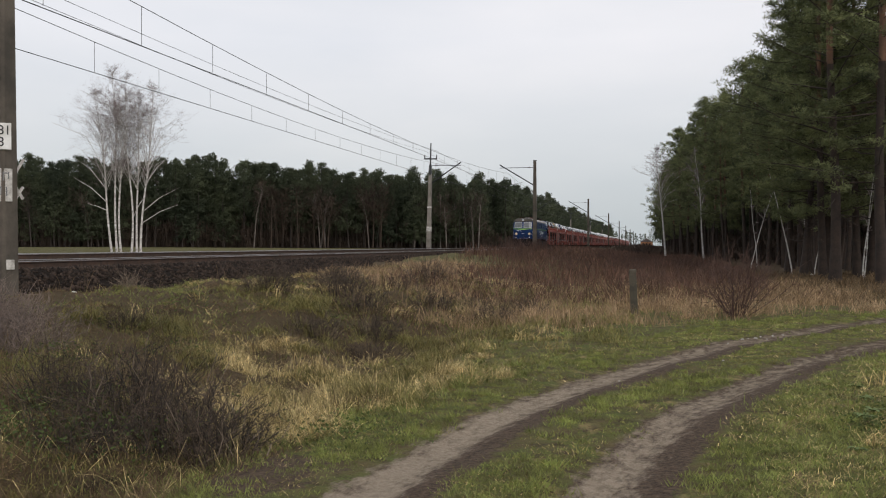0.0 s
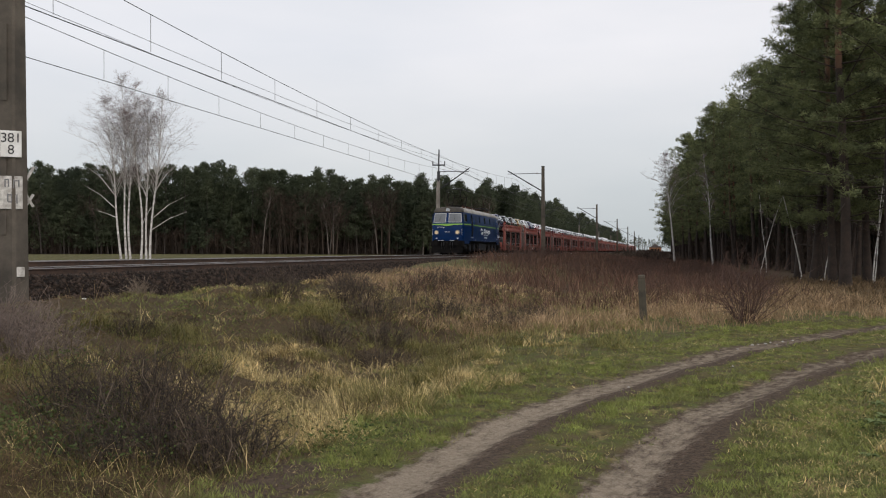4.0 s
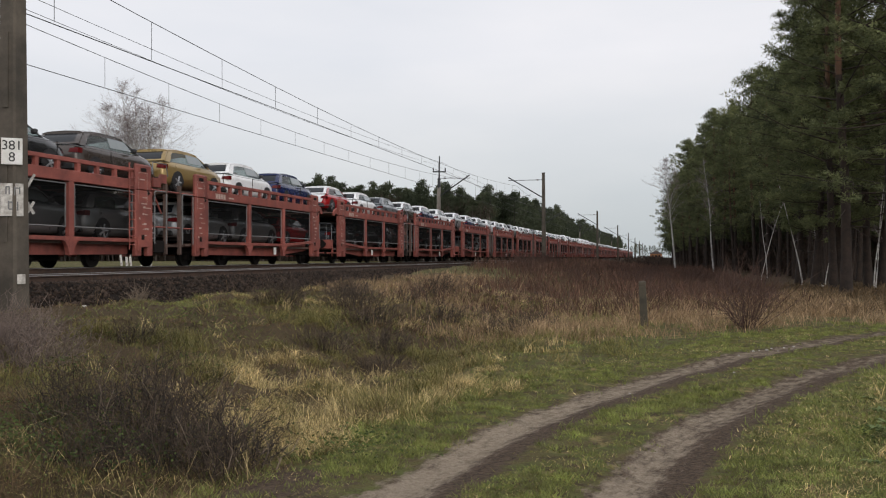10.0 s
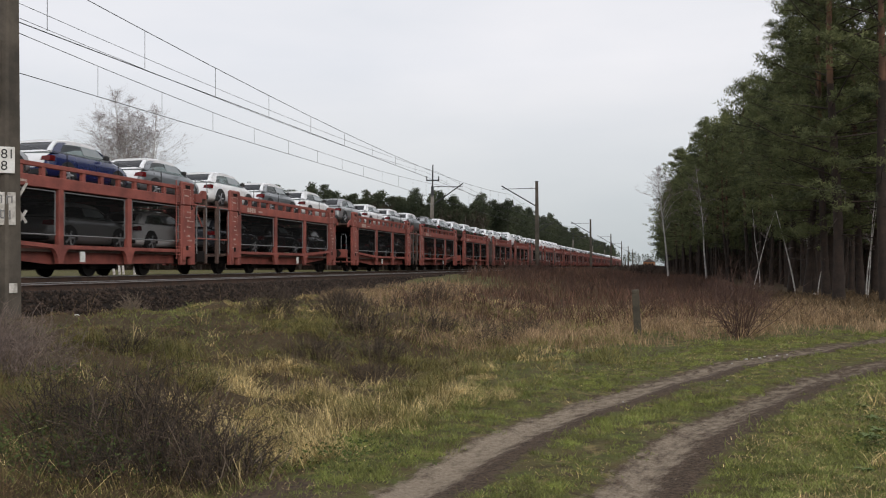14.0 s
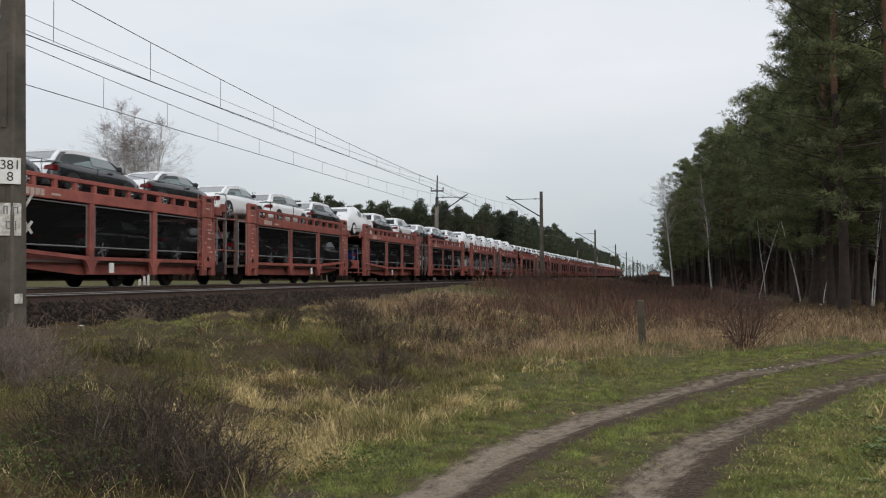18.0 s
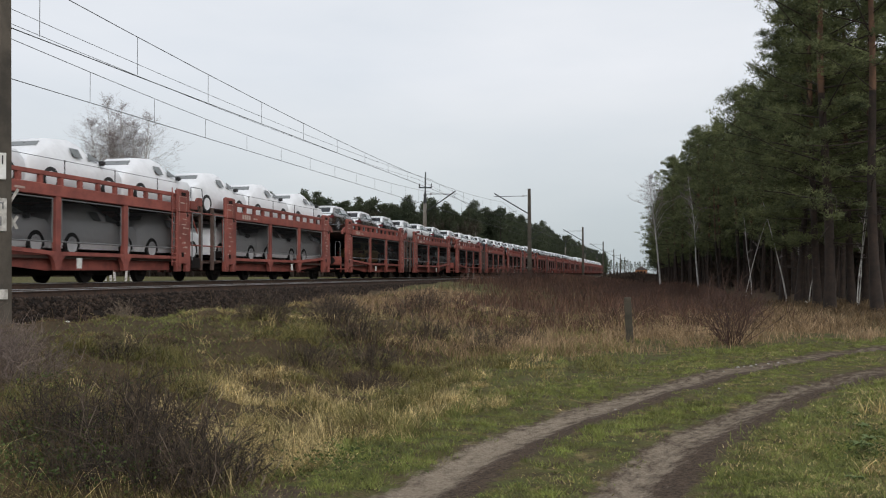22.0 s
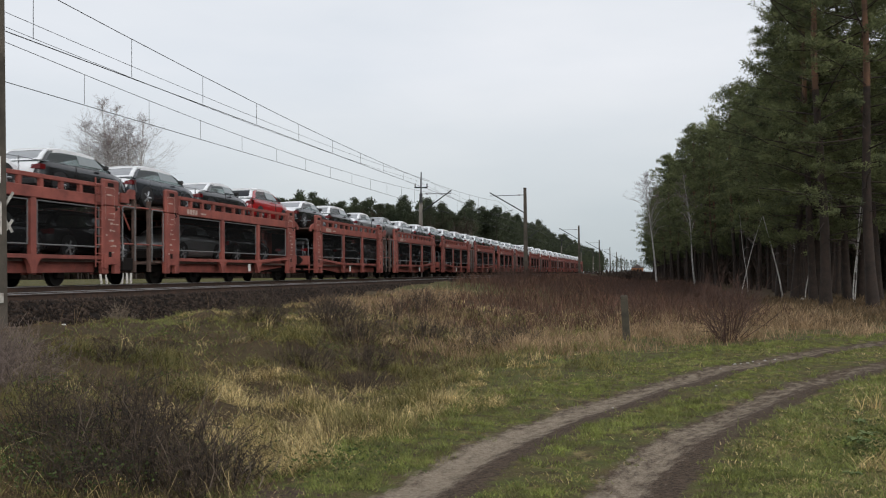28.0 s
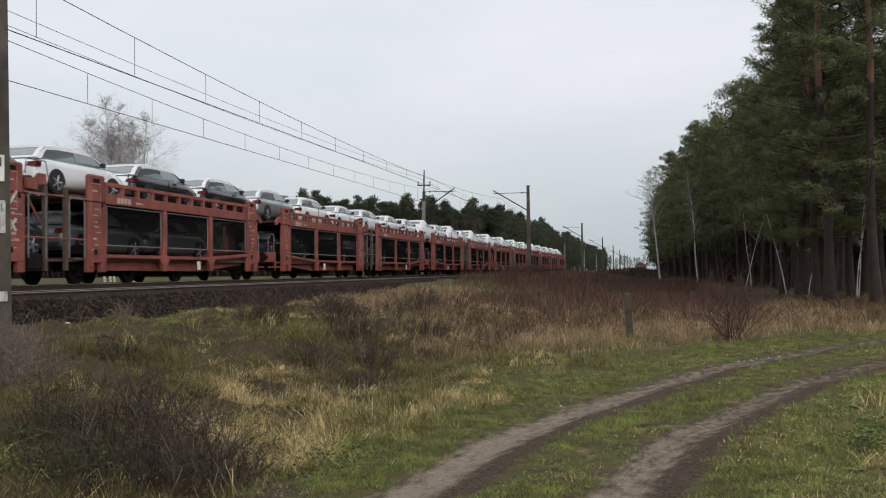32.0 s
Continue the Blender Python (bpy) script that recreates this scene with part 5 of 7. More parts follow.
            for a, b, z0, z1 in ((9.30, 9.60, 1.94, 2.30), (9.68, 9.98, 1.94, 2.30), (10.06, 10.36, 1.94, 2.30), (10.46, 10.78, 1.96, 2.22), (10.86, 11.14, 1.96, 2.22), (11.22, 11.40, 1.96, 2.22), (11.46, 11.78, 1.84, 2.22), (11.86, 12.2, 1.96, 2.22)):
                lo = part("logo_bar", Geo().box(W + 0.002, W + 0.012, a, b, z0, z1, 0.004), loco_white, root, "white bar of the operator's logo")
                if b - a > 0.25:
                    part("logo_gap", Geo().box(W + 0.010, W + 0.015, a + 0.1, b - 0.1, z0 + 0.09, z1 - 0.08), loco_blue, lo)
            for q in range(9):
                part("caption_bar", Geo().box(W + 0.002, W + 0.010, 9.32 + q * 0.22, 9.44 + q * 0.22, 1.73, 1.81), loco_white, root, "small white bar")
            for q in range(5):
                part("number_bar", Geo().box(W + 0.002, W + 0.010, 9.32 + q * 0.32, 9.56 + q * 0.32, 1.46, 1.57), loco_white, root, "white bar of a running number")
            for q in range(5):
                part("data_bar", Geo().box(W - narrow(L - 1.55) - 0.02, W - narrow(L - 2.0) + 0.006, L - 2.0, L - 1.55, 1.58 + 0.06 * q, 1.615 + 0.06 * q), loco_white, root, "white data lines")
            lettering("ET22-692", 0.29, loco_white, root, pose(W - narrow(L - 0.92) + 0.010, L - 0.92, 1.72, 90, 0, 90 + math.degrees(TAPER / CAB)))
    lettering("ET22-692", 0.17, loco_white, root, pose(-0.50, NOSE - 0.012, 2.27, 90, 0, -2.5))
    part("front_data", Geo().box(-0.22, 0.22, NOSE - 0.012, NOSE + 0.05, 1.88, 1.91), loco_white, root, "small white line of writing")
    # roof gear: two pantographs (leading one raised), bus bars, insulators
    roof_z = 4.02
    for y0, up in ((4.75, True), (L - 3.75, False)):
        base = part("pantograph_base", Geo().box(-0.75, 0.75, y0 - 0.95, y0 - 0.87, roof_z + 0.22, roof_z + 0.28).box(-0.75, 0.75, y0 + 0.87, y0 + 0.95, roof_z + 0.22, roof_z + 0.28).box(-0.62, -0.55, y0 - 0.95, y0 + 0.95, roof_z + 0.22, roof_z + 0.28).box(0.55, 0.62, y0 - 0.95, y0 + 0.95, roof_z + 0.22, roof_z + 0.28), loco_under, root)
        for sx in (-0.7, 0.7):
            for sy in (-0.9, 0.9):
                part("insulator", Geo().tube([(sx, y0 + sy, roof_z - 0.2), (sx, y0 + sy, roof_z + 0.22)], [0.08, 0.06], 10), porcelain, base)
        kz, tz, ky = (roof_z + 1.05, 5.68, 1.35) if up else (roof_z + 0.34, roof_z + 0.40, 1.75)
        for sx in (-0.6, 0.6):
            for d in (-1, 1):
                part("lower_arm", Geo().tube([(sx, y0 + d * 0.55, roof_z + 0.3), (sx * 0.95, y0 + d * ky, kz)], 0.034, 7), loco_under, base)
                part("upper_arm", Geo().tube([(sx * 0.95, y0 + d * ky, kz), (sx * 0.62, y0 + d * 0.25, tz)], 0.019, 6), loco_under, base)
        for d in (-1, 1):
            part("cross_tube", Geo().tube([(-0.57, y0 + d * ky, kz), (0.57, y0 + d * ky, kz)], 0.018, 6), loco_under, base)
            part("diagonal", Geo().tube([(-0.57, y0 + d * ky, kz), (0.37, y0 + d * 0.25, tz)], 0.011, 5), loco_under, base)
            part("contact_strip", Geo().tube([(-0.98, y0 + d * 0.25, tz - 0.22), (-0.85, y0 + d * 0.25, tz - 0.03), (-0.6, y0 + d * 0.25, tz + 0.05), (0.6, y0 + d * 0.25, tz + 0.05), (0.85, y0 + d * 0.25, tz - 0.03), (0.98, y0 + d * 0.25, tz - 0.22)], 0.024, 6), trim_black, base)
    for x in (-0.35, 0.35):
        part("bus_bar", Geo().tube([(x, 5.5, roof_z + 0.28), (x, L - 5.5, roof_z + 0.28)], 0.025, 6), loco_under, root)
    for i, y in enumerate(np.linspace(6.0, L - 6.0, 7)):
        part("insulator", Geo().tube([(0.35, y, roof_z - 0.05), (0.35, y, roof_z + 0.28)], 0.06, 8), porcelain, root)
        part("roof_box", Geo().box(-0.5, 0.15, y - 0.32, y + 0.32, roof_z - 0.08, roof_z + 0.12 + 0.08 * (i % 3), 0.02), loco_roof, root)
        part("roof_cable", Geo().tube([(0.35, y, roof_z + 0.28), (0.1, y + 0.3, roof_z + 0.36), (-0.2, y + 0.5, roof_z + 0.15)], 0.018, 5), loco_under, root)
    # underframe, bogies, wheels
    part("underframe", Geo().box(-1.3, 1.3, NOSE + 0.3, L - 0.4, 0.80, 1.13, 0.02), loco_under, root)
    for s in (-1, 1):
        part("battery_box", Geo().box(*sorted((s * 0.7, s * 1.38)), 7.6, 10.8, 0.34, 0.96, 0.04), loco_box, root)
        part("air_tank", Geo().tube([(s * 1.1, 7.0, 0.7), (s * 1.1, 7.9, 0.7)], 0.2, 14).tube([(s * 1.1, 10.5, 0.7), (s * 1.1, 11.5, 0.7)], 0.2, 14), loco_under, root)
    for y0 in (3.9, L - 3.9):
        part("bogie_core", Geo().box(-0.95, 0.95, y0 - 2.4, y0 + 2.4, 0.18, 0.85, 0.03), loco_under, root)
        for s in (-1, 1):
            part("bogie_frame", Geo().box(s * 1.10 - 0.07, s * 1.10 + 0.07, y0 - 2.6, y0 + 2.6, 0.58, 0.88, 0.02), loco_under, root)
            for q in (-1.75, 0, 1.75):
                part("axle_box", Geo().box(s * 1.15 - 0.14, s * 1.15 + 0.14, y0 + q - 0.2, y0 + q + 0.2, 0.42, 0.86, 0.03), loco_under, root)
                if s == 1:
                    part("axle_cap", Geo().tube([(1.29, y0 + q, 0.60), (1.325, y0 + q, 0.60), (1.335, y0 + q, 0.60)], [0.38, 0.38, 0.33], 20).disc((1.345, y0 + q, 0.60), "x", 0.12, 0.03, 14), loco_box, root, "round grimy axle cap")
                for e in (-0.42, 0.42):
                    part("spring", Geo().tube([(s * 1.2, y0 + q + e, 0.42), (s * 1.2, y0 + q + e, 0.9)], 0.10, 10), loco_under, root)
                part("brake_gear", Geo().box(s * 0.95 - 0.06, s * 0.95 + 0.06, y0 + q + 0.66, y0 + q + 0.78, 0.25, 0.75, 0.02), loco_under, root)
                part("wheel", Geo().disc((s * 0.7535, y0 + q, 0.625), "x", 0.625, 0.14, 28).disc((s * 0.68, y0 + q, 0.625), "x", 0.655, 0.03, 28), wheel_mat, root)
    return root


# rail distance run by the train since the start, every two seconds
RUN = (0.0, 24.75, 50.07, 75.95, 102.36, 129.24, 156.54, 184.41, 212.75, 241.65, 271.07, 300.95, 331.24, 361.8, 392.75, 424.15, 455.77)
FIRST, LOCO_AT, WAGONS = 143.6, 122.95, 17
moving = []            # (thing, distance along the line at the start, height above the rail)
loco = locomotive()
moving.append((loco, LOCO_AT, 0.0))
first = carrier()
for j in range(WAGONS):
    w = first if j == 0 else copy_thing(first, pose(0, 0, 0))
    moving.append((w, FIRST + j * 2 * PITCH, 0.0))
models = {k: motor_car(k) for k in CARS}
models["covered"] = covered_car()
# top deck, from the locomotive on: model and paint, "+" for white film on lids and roof
TOP = ("suv blue,suv black,suv brown,suv gold,suv white,suv blue,hatch red+,hatch white,hatch grey,hatch brown+,hatch blue+,hatch white,"
       "hatch silver+,hatch blue+,hatch grey+,hatch white,hatch grey+,hatch white,hatch silver,hatch white,hatch silver+,hatch grey+,saloon black,estate black+,"
       "estate black+,estate black+,saloon black+,saloon white,estate white,estate black+,covered -,suv black+,suv white,saloon black+,estate black+,estate white,"
       "covered -,covered -,covered -,covered -,covered -,covered -,hatch brown+,hatch brown+,hatch dark+,hatch white,hatch white,hatch dark+,"
       "hatch orange+,hatch white,hatch white,hatch blue+,hatch grey+,hatch white,hatch dark+,hatch white,estate black+,estate dark+,saloon black+,suv red+,"
       "saloon black+,estate black+,saloon silver+,saloon silver,saloon silver+,saloon dark+,estate black+,estate black+,estate black+,estate white,estate black+,estate black+,"
       "estate silver+,estate white,saloon white,estate white,saloon white").split(",")
TAILS = ("covered -", "estate white", "covered -", "saloon white", "covered -", "hatch white")
# lower deck, three to each half of a wagon
LOW = ("suv silver,suv silver,suv silver,suv silver,suv silver,hatch red,saloon dark,estate black,estate dark,hatch dark,saloon black,hatch dark,"
       ",hatch silver,hatch white,estate dark,saloon black,hatch dark,,hatch dark,estate black,,hatch orange,saloon orange,"
       ",saloon black,estate dark,estate black,saloon dark,estate black,saloon blue,suv black,estate black,saloon white,saloon black,hatch dark,"
       "covered -,covered -,covered -,covered -,covered -,covered -,,hatch gold,hatch dark,hatch dark,saloon silver,saloon silver,"
       "saloon silver,estate dark,saloon grey,hatch dark,saloon grey,estate black,,saloon dark,estate black,saloon silver,estate black,,"
       "saloon black,estate black,saloon dark,estate black,estate dark,saloon black,saloon dark,estate black,estate dark,estate grey,saloon grey,").split(",")
WORDS = {"suv": "compact sport utility car", "hatch": "hatchback", "saloon": "saloon car", "estate": "estate car"}
used = set()


def load(spec, u, z, deck):
    kind_, paint = spec.split()
    film = paint.endswith("+")
    paint = paint.rstrip("+")
    src = models[kind_]
    c = src if kind_ not in used else copy_thing(src, pose(0, 0, 0))
    used.add(kind_)
    if kind_ == "covered":
        tagged(c, "car wrapped in a white transport cover on the " + deck)
    else:
        repaint(c, paint, film)
        tagged(c, "%s %s%s on the %s" % (paint, WORDS[kind_], " with white film" if film else "", deck))
    moving.append((c, u, z))


STEP = 2 * PITCH / 6
# how far the first and the last car of each wagon's upper deck stand forward of an even spacing
SET = ((1.0, 1.6), (0.5, 1.35), (0.35, 1.0), (0.7, 1.9), (1.8, 1.75), (1.5, 1.95), (1.2, 2.2), (0.9, 1.5), (0.6, 1.3), (1.0, 1.7), (1.3, 2.0), (2.1, 1.7), (1.6, 1.5))
for i in range(WAGONS * 6):
    load(TOP[i] if i < len(TOP) else TAILS[i % len(TAILS)], FIRST + 0.35 + i * STEP - (SET[min(i // 6, 12)][0] * (5 - i % 6) + SET[min(i // 6, 12)][1] * (i % 6)) / 5, 2.62, "upper deck")
for h in range(28):
    for q in range(3):
        i = h * 3 + q
        spec = LOW[i] if i < len(LOW) else ("estate dark", "", "saloon black")[q]
        if spec:
            load(spec, FIRST + h * PITCH + ((0.35, 4.8, 9.2) if h % 2 == 0 else (-0.3, 4.2, 8.6))[q] + (1.7 if h == 19 else 0.0), 0.79, "lower deck")


# ---- trees ----
def tube_arrays(p0, p1, r0, r1, n=4):
    """Tapered sticks by the thousand: from p0 to p1."""
    p0, p1 = np.asarray(p0, float), np.asarray(p1, float)
    d = p1 - p0
    d /= np.linalg.norm(d, axis=1, keepdims=True) + 1e-9
    up = np.where(np.abs(d[:, 2:3]) > 0.9, np.array([[1.0, 0, 0]]), np.array([[0, 0, 1.0]]))
    a = np.cross(d, up)
    a /= np.linalg.norm(a, axis=1, keepdims=True)
    b = np.cross(d, a)
    ang = np.arange(n) * 2 * np.pi / n
    off = a[:, None] * np.cos(ang)[None, :, None] + b[:, None] * np.sin(ang)[None, :, None]
    v = np.concatenate([p0[:, None] + off * np.asarray(r0)[:, None, None], p1[:, None] + off * np.asarray(r1)[:, None, None]], 1)
    f = []
    for i in range(n):
        j = (i + 1) % n
        f += [(i, j, n + j), (i, n + j, n + i)]
    m = len(p0)
    return v.reshape(-1, 3), (np.arange(m)[:, None, None] * 2 * n + np.array(f)[None]).reshape(-1, 3)


def join(chunks):
    vs, fs, ns, o = [], [], [], 0
    for v, f, *n in chunks:
        vs.append(v)
        fs.append(f + o)
        ns += n
        o += len(v)
    return (np.concatenate(vs), np.concatenate(fs)) + ((np.concatenate(ns),) if ns else ())


def unit(v):
    return v / (np.linalg.norm(v, axis=1, keepdims=True) + 1e-9)


def tufts(centres, radius, count, length, width, rng, up=0.25, flat=0.32, facing=None):
    """Sprays of narrow needles round each centre, pointing outwards; with facing, shaded softly as one spray that faces that way."""
    n = len(centres) * count
    o = unit(rng.normal(0, 1, (n, 3))) * rng.random((n, 1)) ** 0.4 * np.array([1.0, 1.0, flat * 2])
    c = np.repeat(centres, count, 0) + o * np.repeat(radius, count)[:, None]
    d = o * 0.9 + rng.normal(0, 0.5, (n, 3))
    d[:, 2] = d[:, 2] * 0.7 + up
    d /= np.linalg.norm(d, axis=1, keepdims=True)
    s = np.cross(d, rng.normal(0, 1, (n, 3)))
    s /= np.linalg.norm(s, axis=1, keepdims=True)
    ln, wd = length * rng.uniform(0.6, 1.3, (n, 1)), width * rng.uniform(0.7, 1.3, (n, 1))
    v = np.stack([c - s * wd, c + s * wd, c + d * ln], 1).reshape(-1, 3)
    f = np.arange(n * 3).reshape(-1, 3)
    if facing is None:
        return v, f
    nrm = unit(np.repeat(facing, count, 0) + unit(o) * 0.7)
    tri = v.reshape(-1, 3, 3)
    away = np.einsum("ij,ij->i", np.cross(tri[:, 1] - tri[:, 0], tri[:, 2] - tri[:, 0]), nrm) < 0
    f[away] = f[away][:, ::-1]
    return v, f, np.repeat(nrm, 3, 0)


def pine(seed, h, low, spread, branches, plates, shoots, count, radius, length, width, slim=1.0, dead=0, peak=False):
    """Scots pine: bare lower trunk, crooked limbs, needles in dense shoots that gather in plates towards the limb ends. Gives trunk, upper trunk, limbs and crown arrays."""
    rng = np.random.default_rng(seed)
    bend = rng.normal(0, 0.25, 2)
    def axis(z):
        t = z / h
        return np.stack([bend[0] * np.sin(t * 3.0) + 0.1 * np.sin(t * 9), bend[1] * np.sin(t * 2.4), z], -1)
    near = dead > 0
    zs = np.linspace(-0.3, h, 12 if near else 7)
    pts = axis(zs)
    r = np.interp(zs, [-0.3, 0.6, h], [0.24, 0.17, 0.03]) * (h / 16) * slim
    k = len(zs) * 5 // 12
    sides = 9 if near else 5
    trunk = tube_arrays(pts[:k], pts[1:k + 1], r[:k], r[1:k + 1], sides)
    upper = tube_arrays(pts[k:-1], pts[k + 1:], r[k:-1], r[k + 1:], sides - 1)
    zb = low + (h - low) * (np.arange(branches) + rng.random(branches)) / branches
    az = np.cumsum(rng.normal(2.4, 0.5, branches))
    q = (h - zb) / (h - low)
    ln = spread * (0.12 + 0.88 * np.sin(np.clip(q * 2.2, 0, 2.0))) * rng.uniform(0.35, 1.2, branches)
    rise = rng.uniform(-0.2, 0.25, branches) + 0.6 * (1 - q)
    p0 = axis(zb)
    d = np.stack([np.cos(az), np.sin(az), rise], 1)
    mid = p0 + d * (ln * 0.55)[:, None] + rng.normal(0, 0.12, (branches, 3))
    tip = mid + (d + rng.normal(0, 0.18, (branches, 3)) + [0, 0, 0.15]) * (ln * 0.45)[:, None]
    sticks = [tube_arrays(p0, mid, 0.014 + ln * 0.006, 0.009 + ln * 0.003, 4), tube_arrays(mid, tip, 0.009 + ln * 0.003, 0.006 + 0 * ln, 4)]
    side = np.stack([-np.sin(az), np.cos(az), 0 * az], 1)
    heads = [tip]
    for i in range(plates - 1):
        w = 0.42 + 0.5 * (i + rng.random((branches, 1))) / max(plates - 1, 1)
        at = np.where(w < 0.55, p0 + (mid - p0) * w / 0.55, mid + (tip - mid) * (w - 0.55) / 0.45)
        out = at + side * (np.where(rng.random((branches, 1)) < 0.5, -1, 1) * rng.uniform(0.15, 0.42, (branches, 1)) * ln[:, None] * (1.3 - w)) + [0, 0, 0.12]
        if near:
            sticks.append(tube_arrays(at, out, np.full(branches, 0.012), np.full(branches, 0.006), 3))
        heads.append(out)
    heads = np.concatenate(heads + [axis(np.array([h + 0.15, h - 0.25, h - 0.6]))])
    size = radius * rng.uniform(0.6, 1.4, len(heads))
    if peak:
        size = size * np.interp(h - heads[:, 2], [0, 1.5, 6], [0.30, 0.62, 1.1])
    off = unit(rng.normal(0, 1, (len(heads) * shoots, 3))) * rng.random((len(heads) * shoots, 1)) ** 0.4 * np.repeat(size, shoots)[:, None] * [1.5, 1.5, 0.75]
    cs = np.repeat(heads, shoots, 0) + off
    face = unit(off) * 0.8 + unit((cs - axis(cs[:, 2])) * [1, 1, 0]) * 0.7 + [0, 0, 0.45]
    crown = tufts(cs, np.full(len(cs), length * 1.15), count, length, width, rng, 0.35, 0.42, face)
    if dead:
        zd = rng.uniform(1.6, low + 3.0, dead)
        ad = rng.uniform(0, 2 * np.pi, dead)
        ld = rng.uniform(0.5, 2.6, dead)
        b0 = axis(zd)
        dd = np.stack([np.cos(ad), np.sin(ad), rng.uniform(-0.35, 0.3, dead)], 1)
        b1 = b0 + dd * (ld * 0.5)[:, None]
        b2 = b1 + (dd + rng.normal(0, 0.35, (dead, 3))) * (ld * 0.5)[:, None]
        sticks += [tube_arrays(b0, b1, 0.012 + ld * 0.006, 0.010 + ld * 0.004, 5), tube_arrays(b1, b2, 0.010 + ld * 0.004, np.full(dead, 0.006), 4)]
    return trunk, upper, join(sticks), crown


def tree_things(protos, spots, name, label, category, group, materials, names=("trunk", "upper_trunk", "branchwork", "crown")):
    """Trees as things that share the meshes of a few forms."""
    meshes = [[big_mesh(n, geo[0], geo[1], m, n == "trunk", geo[2] if len(geo) > 2 else None) for n, geo, m in zip(names, p, materials)] for p in protos]
    for i, (x, y, k, s, rz) in enumerate(spots):
        z = float(height(x, y))
        root = thing(name, label, category, group, m=pose(x, y, z, 0, 0, rz) @ Matrix.Diagonal((s, s, s, 1)))
        for n, me in zip(names, meshes[k % len(meshes)]):
            ob = new(n, me)
            ob.parent = root
            if n == "branchwork":
                tagged(ob, kind="stuff")


def right_wood():
    rng = np.random.default_rng(11)
    forms = ((1, 18.5, 2.2, 3.4, 88), (2, 19.5, 3.2, 3.2, 84), (3, 17.5, 1.8, 3.6, 88), (4, 19, 2.8, 3.8, 88), (5, 18, 4.0, 3.1, 76))
    fine = [pine(s, h, low + 0.8, sp, int(br * 0.72), 4, 10, 17, 0.36, 0.13, 0.019, 1.0, 8) for s, h, low, sp, br in forms]
    plain = [pine(s, h, low + 2.2, sp, int(br * 0.62), 3, 8, 9, 0.44, 0.20, 0.042) for s, h, low, sp, br in forms]
    spots = [(7.7, 42.2, 3, 1.12, 20), (9.13, 40.0, 1, 1.05, 200), (8.04, 47.0, 0, 0.98, 80), (7.6, 50.0, 2, 0.98, 80), (9.9, 48.5, 0, 0.98, 80), (8.6, 54.4, 2, 0.95, 130), (10.5, 45.0, 4, 1.0, 300), (11.2, 51.5, 0, 1.0, 10), (12.6, 47.2, 3, 1.05, 120), (11.6, 43.4, 2, 1.05, 40), (9.2, 52.2, 1, 1.02, 250), (13.0, 50.8, 1, 1.05, 170), (7.5, 54.8, 4, 0.96, 80)]
    for _ in range(700):
        y = rng.uniform(38, 200)
        edge = np.interp(y, [38, 60, 72, 88, 110, 160, 200], [9.3, 9.3, 9.0, 7.3, 4.5, 2.1, 1.8])
        x = edge + rng.exponential(3.0)
        if x > 0.27 * y + 2.5 or any((x - a) ** 2 + (y - b) ** 2 < (5.0 if y < 80 else 8) for a, b, *_ in spots):
            continue
        spots.append((x, y, int(rng.integers(0, 5)), rng.uniform(0.70, 1.04), rng.uniform(0, 360)))
    mats = (bark_pine, bark_pine_top, bark_pine, needles)
    for protos, group in ((fine, [q for q in spots if q[1] < 57][:15]), (plain, sorted((q for q in spots if q[1] >= 57), key=lambda q: q[0] - np.interp(q[1], [72, 88, 110, 160, 200], [9.2, 7.4, 5.1, 2.7, 2.1]))[:56])):
        tree_things(protos, group, "pine_tree", "tall dark green Scots pine at the edge of the wood", "pine tree", "pines of the wood", mats)
    return spots


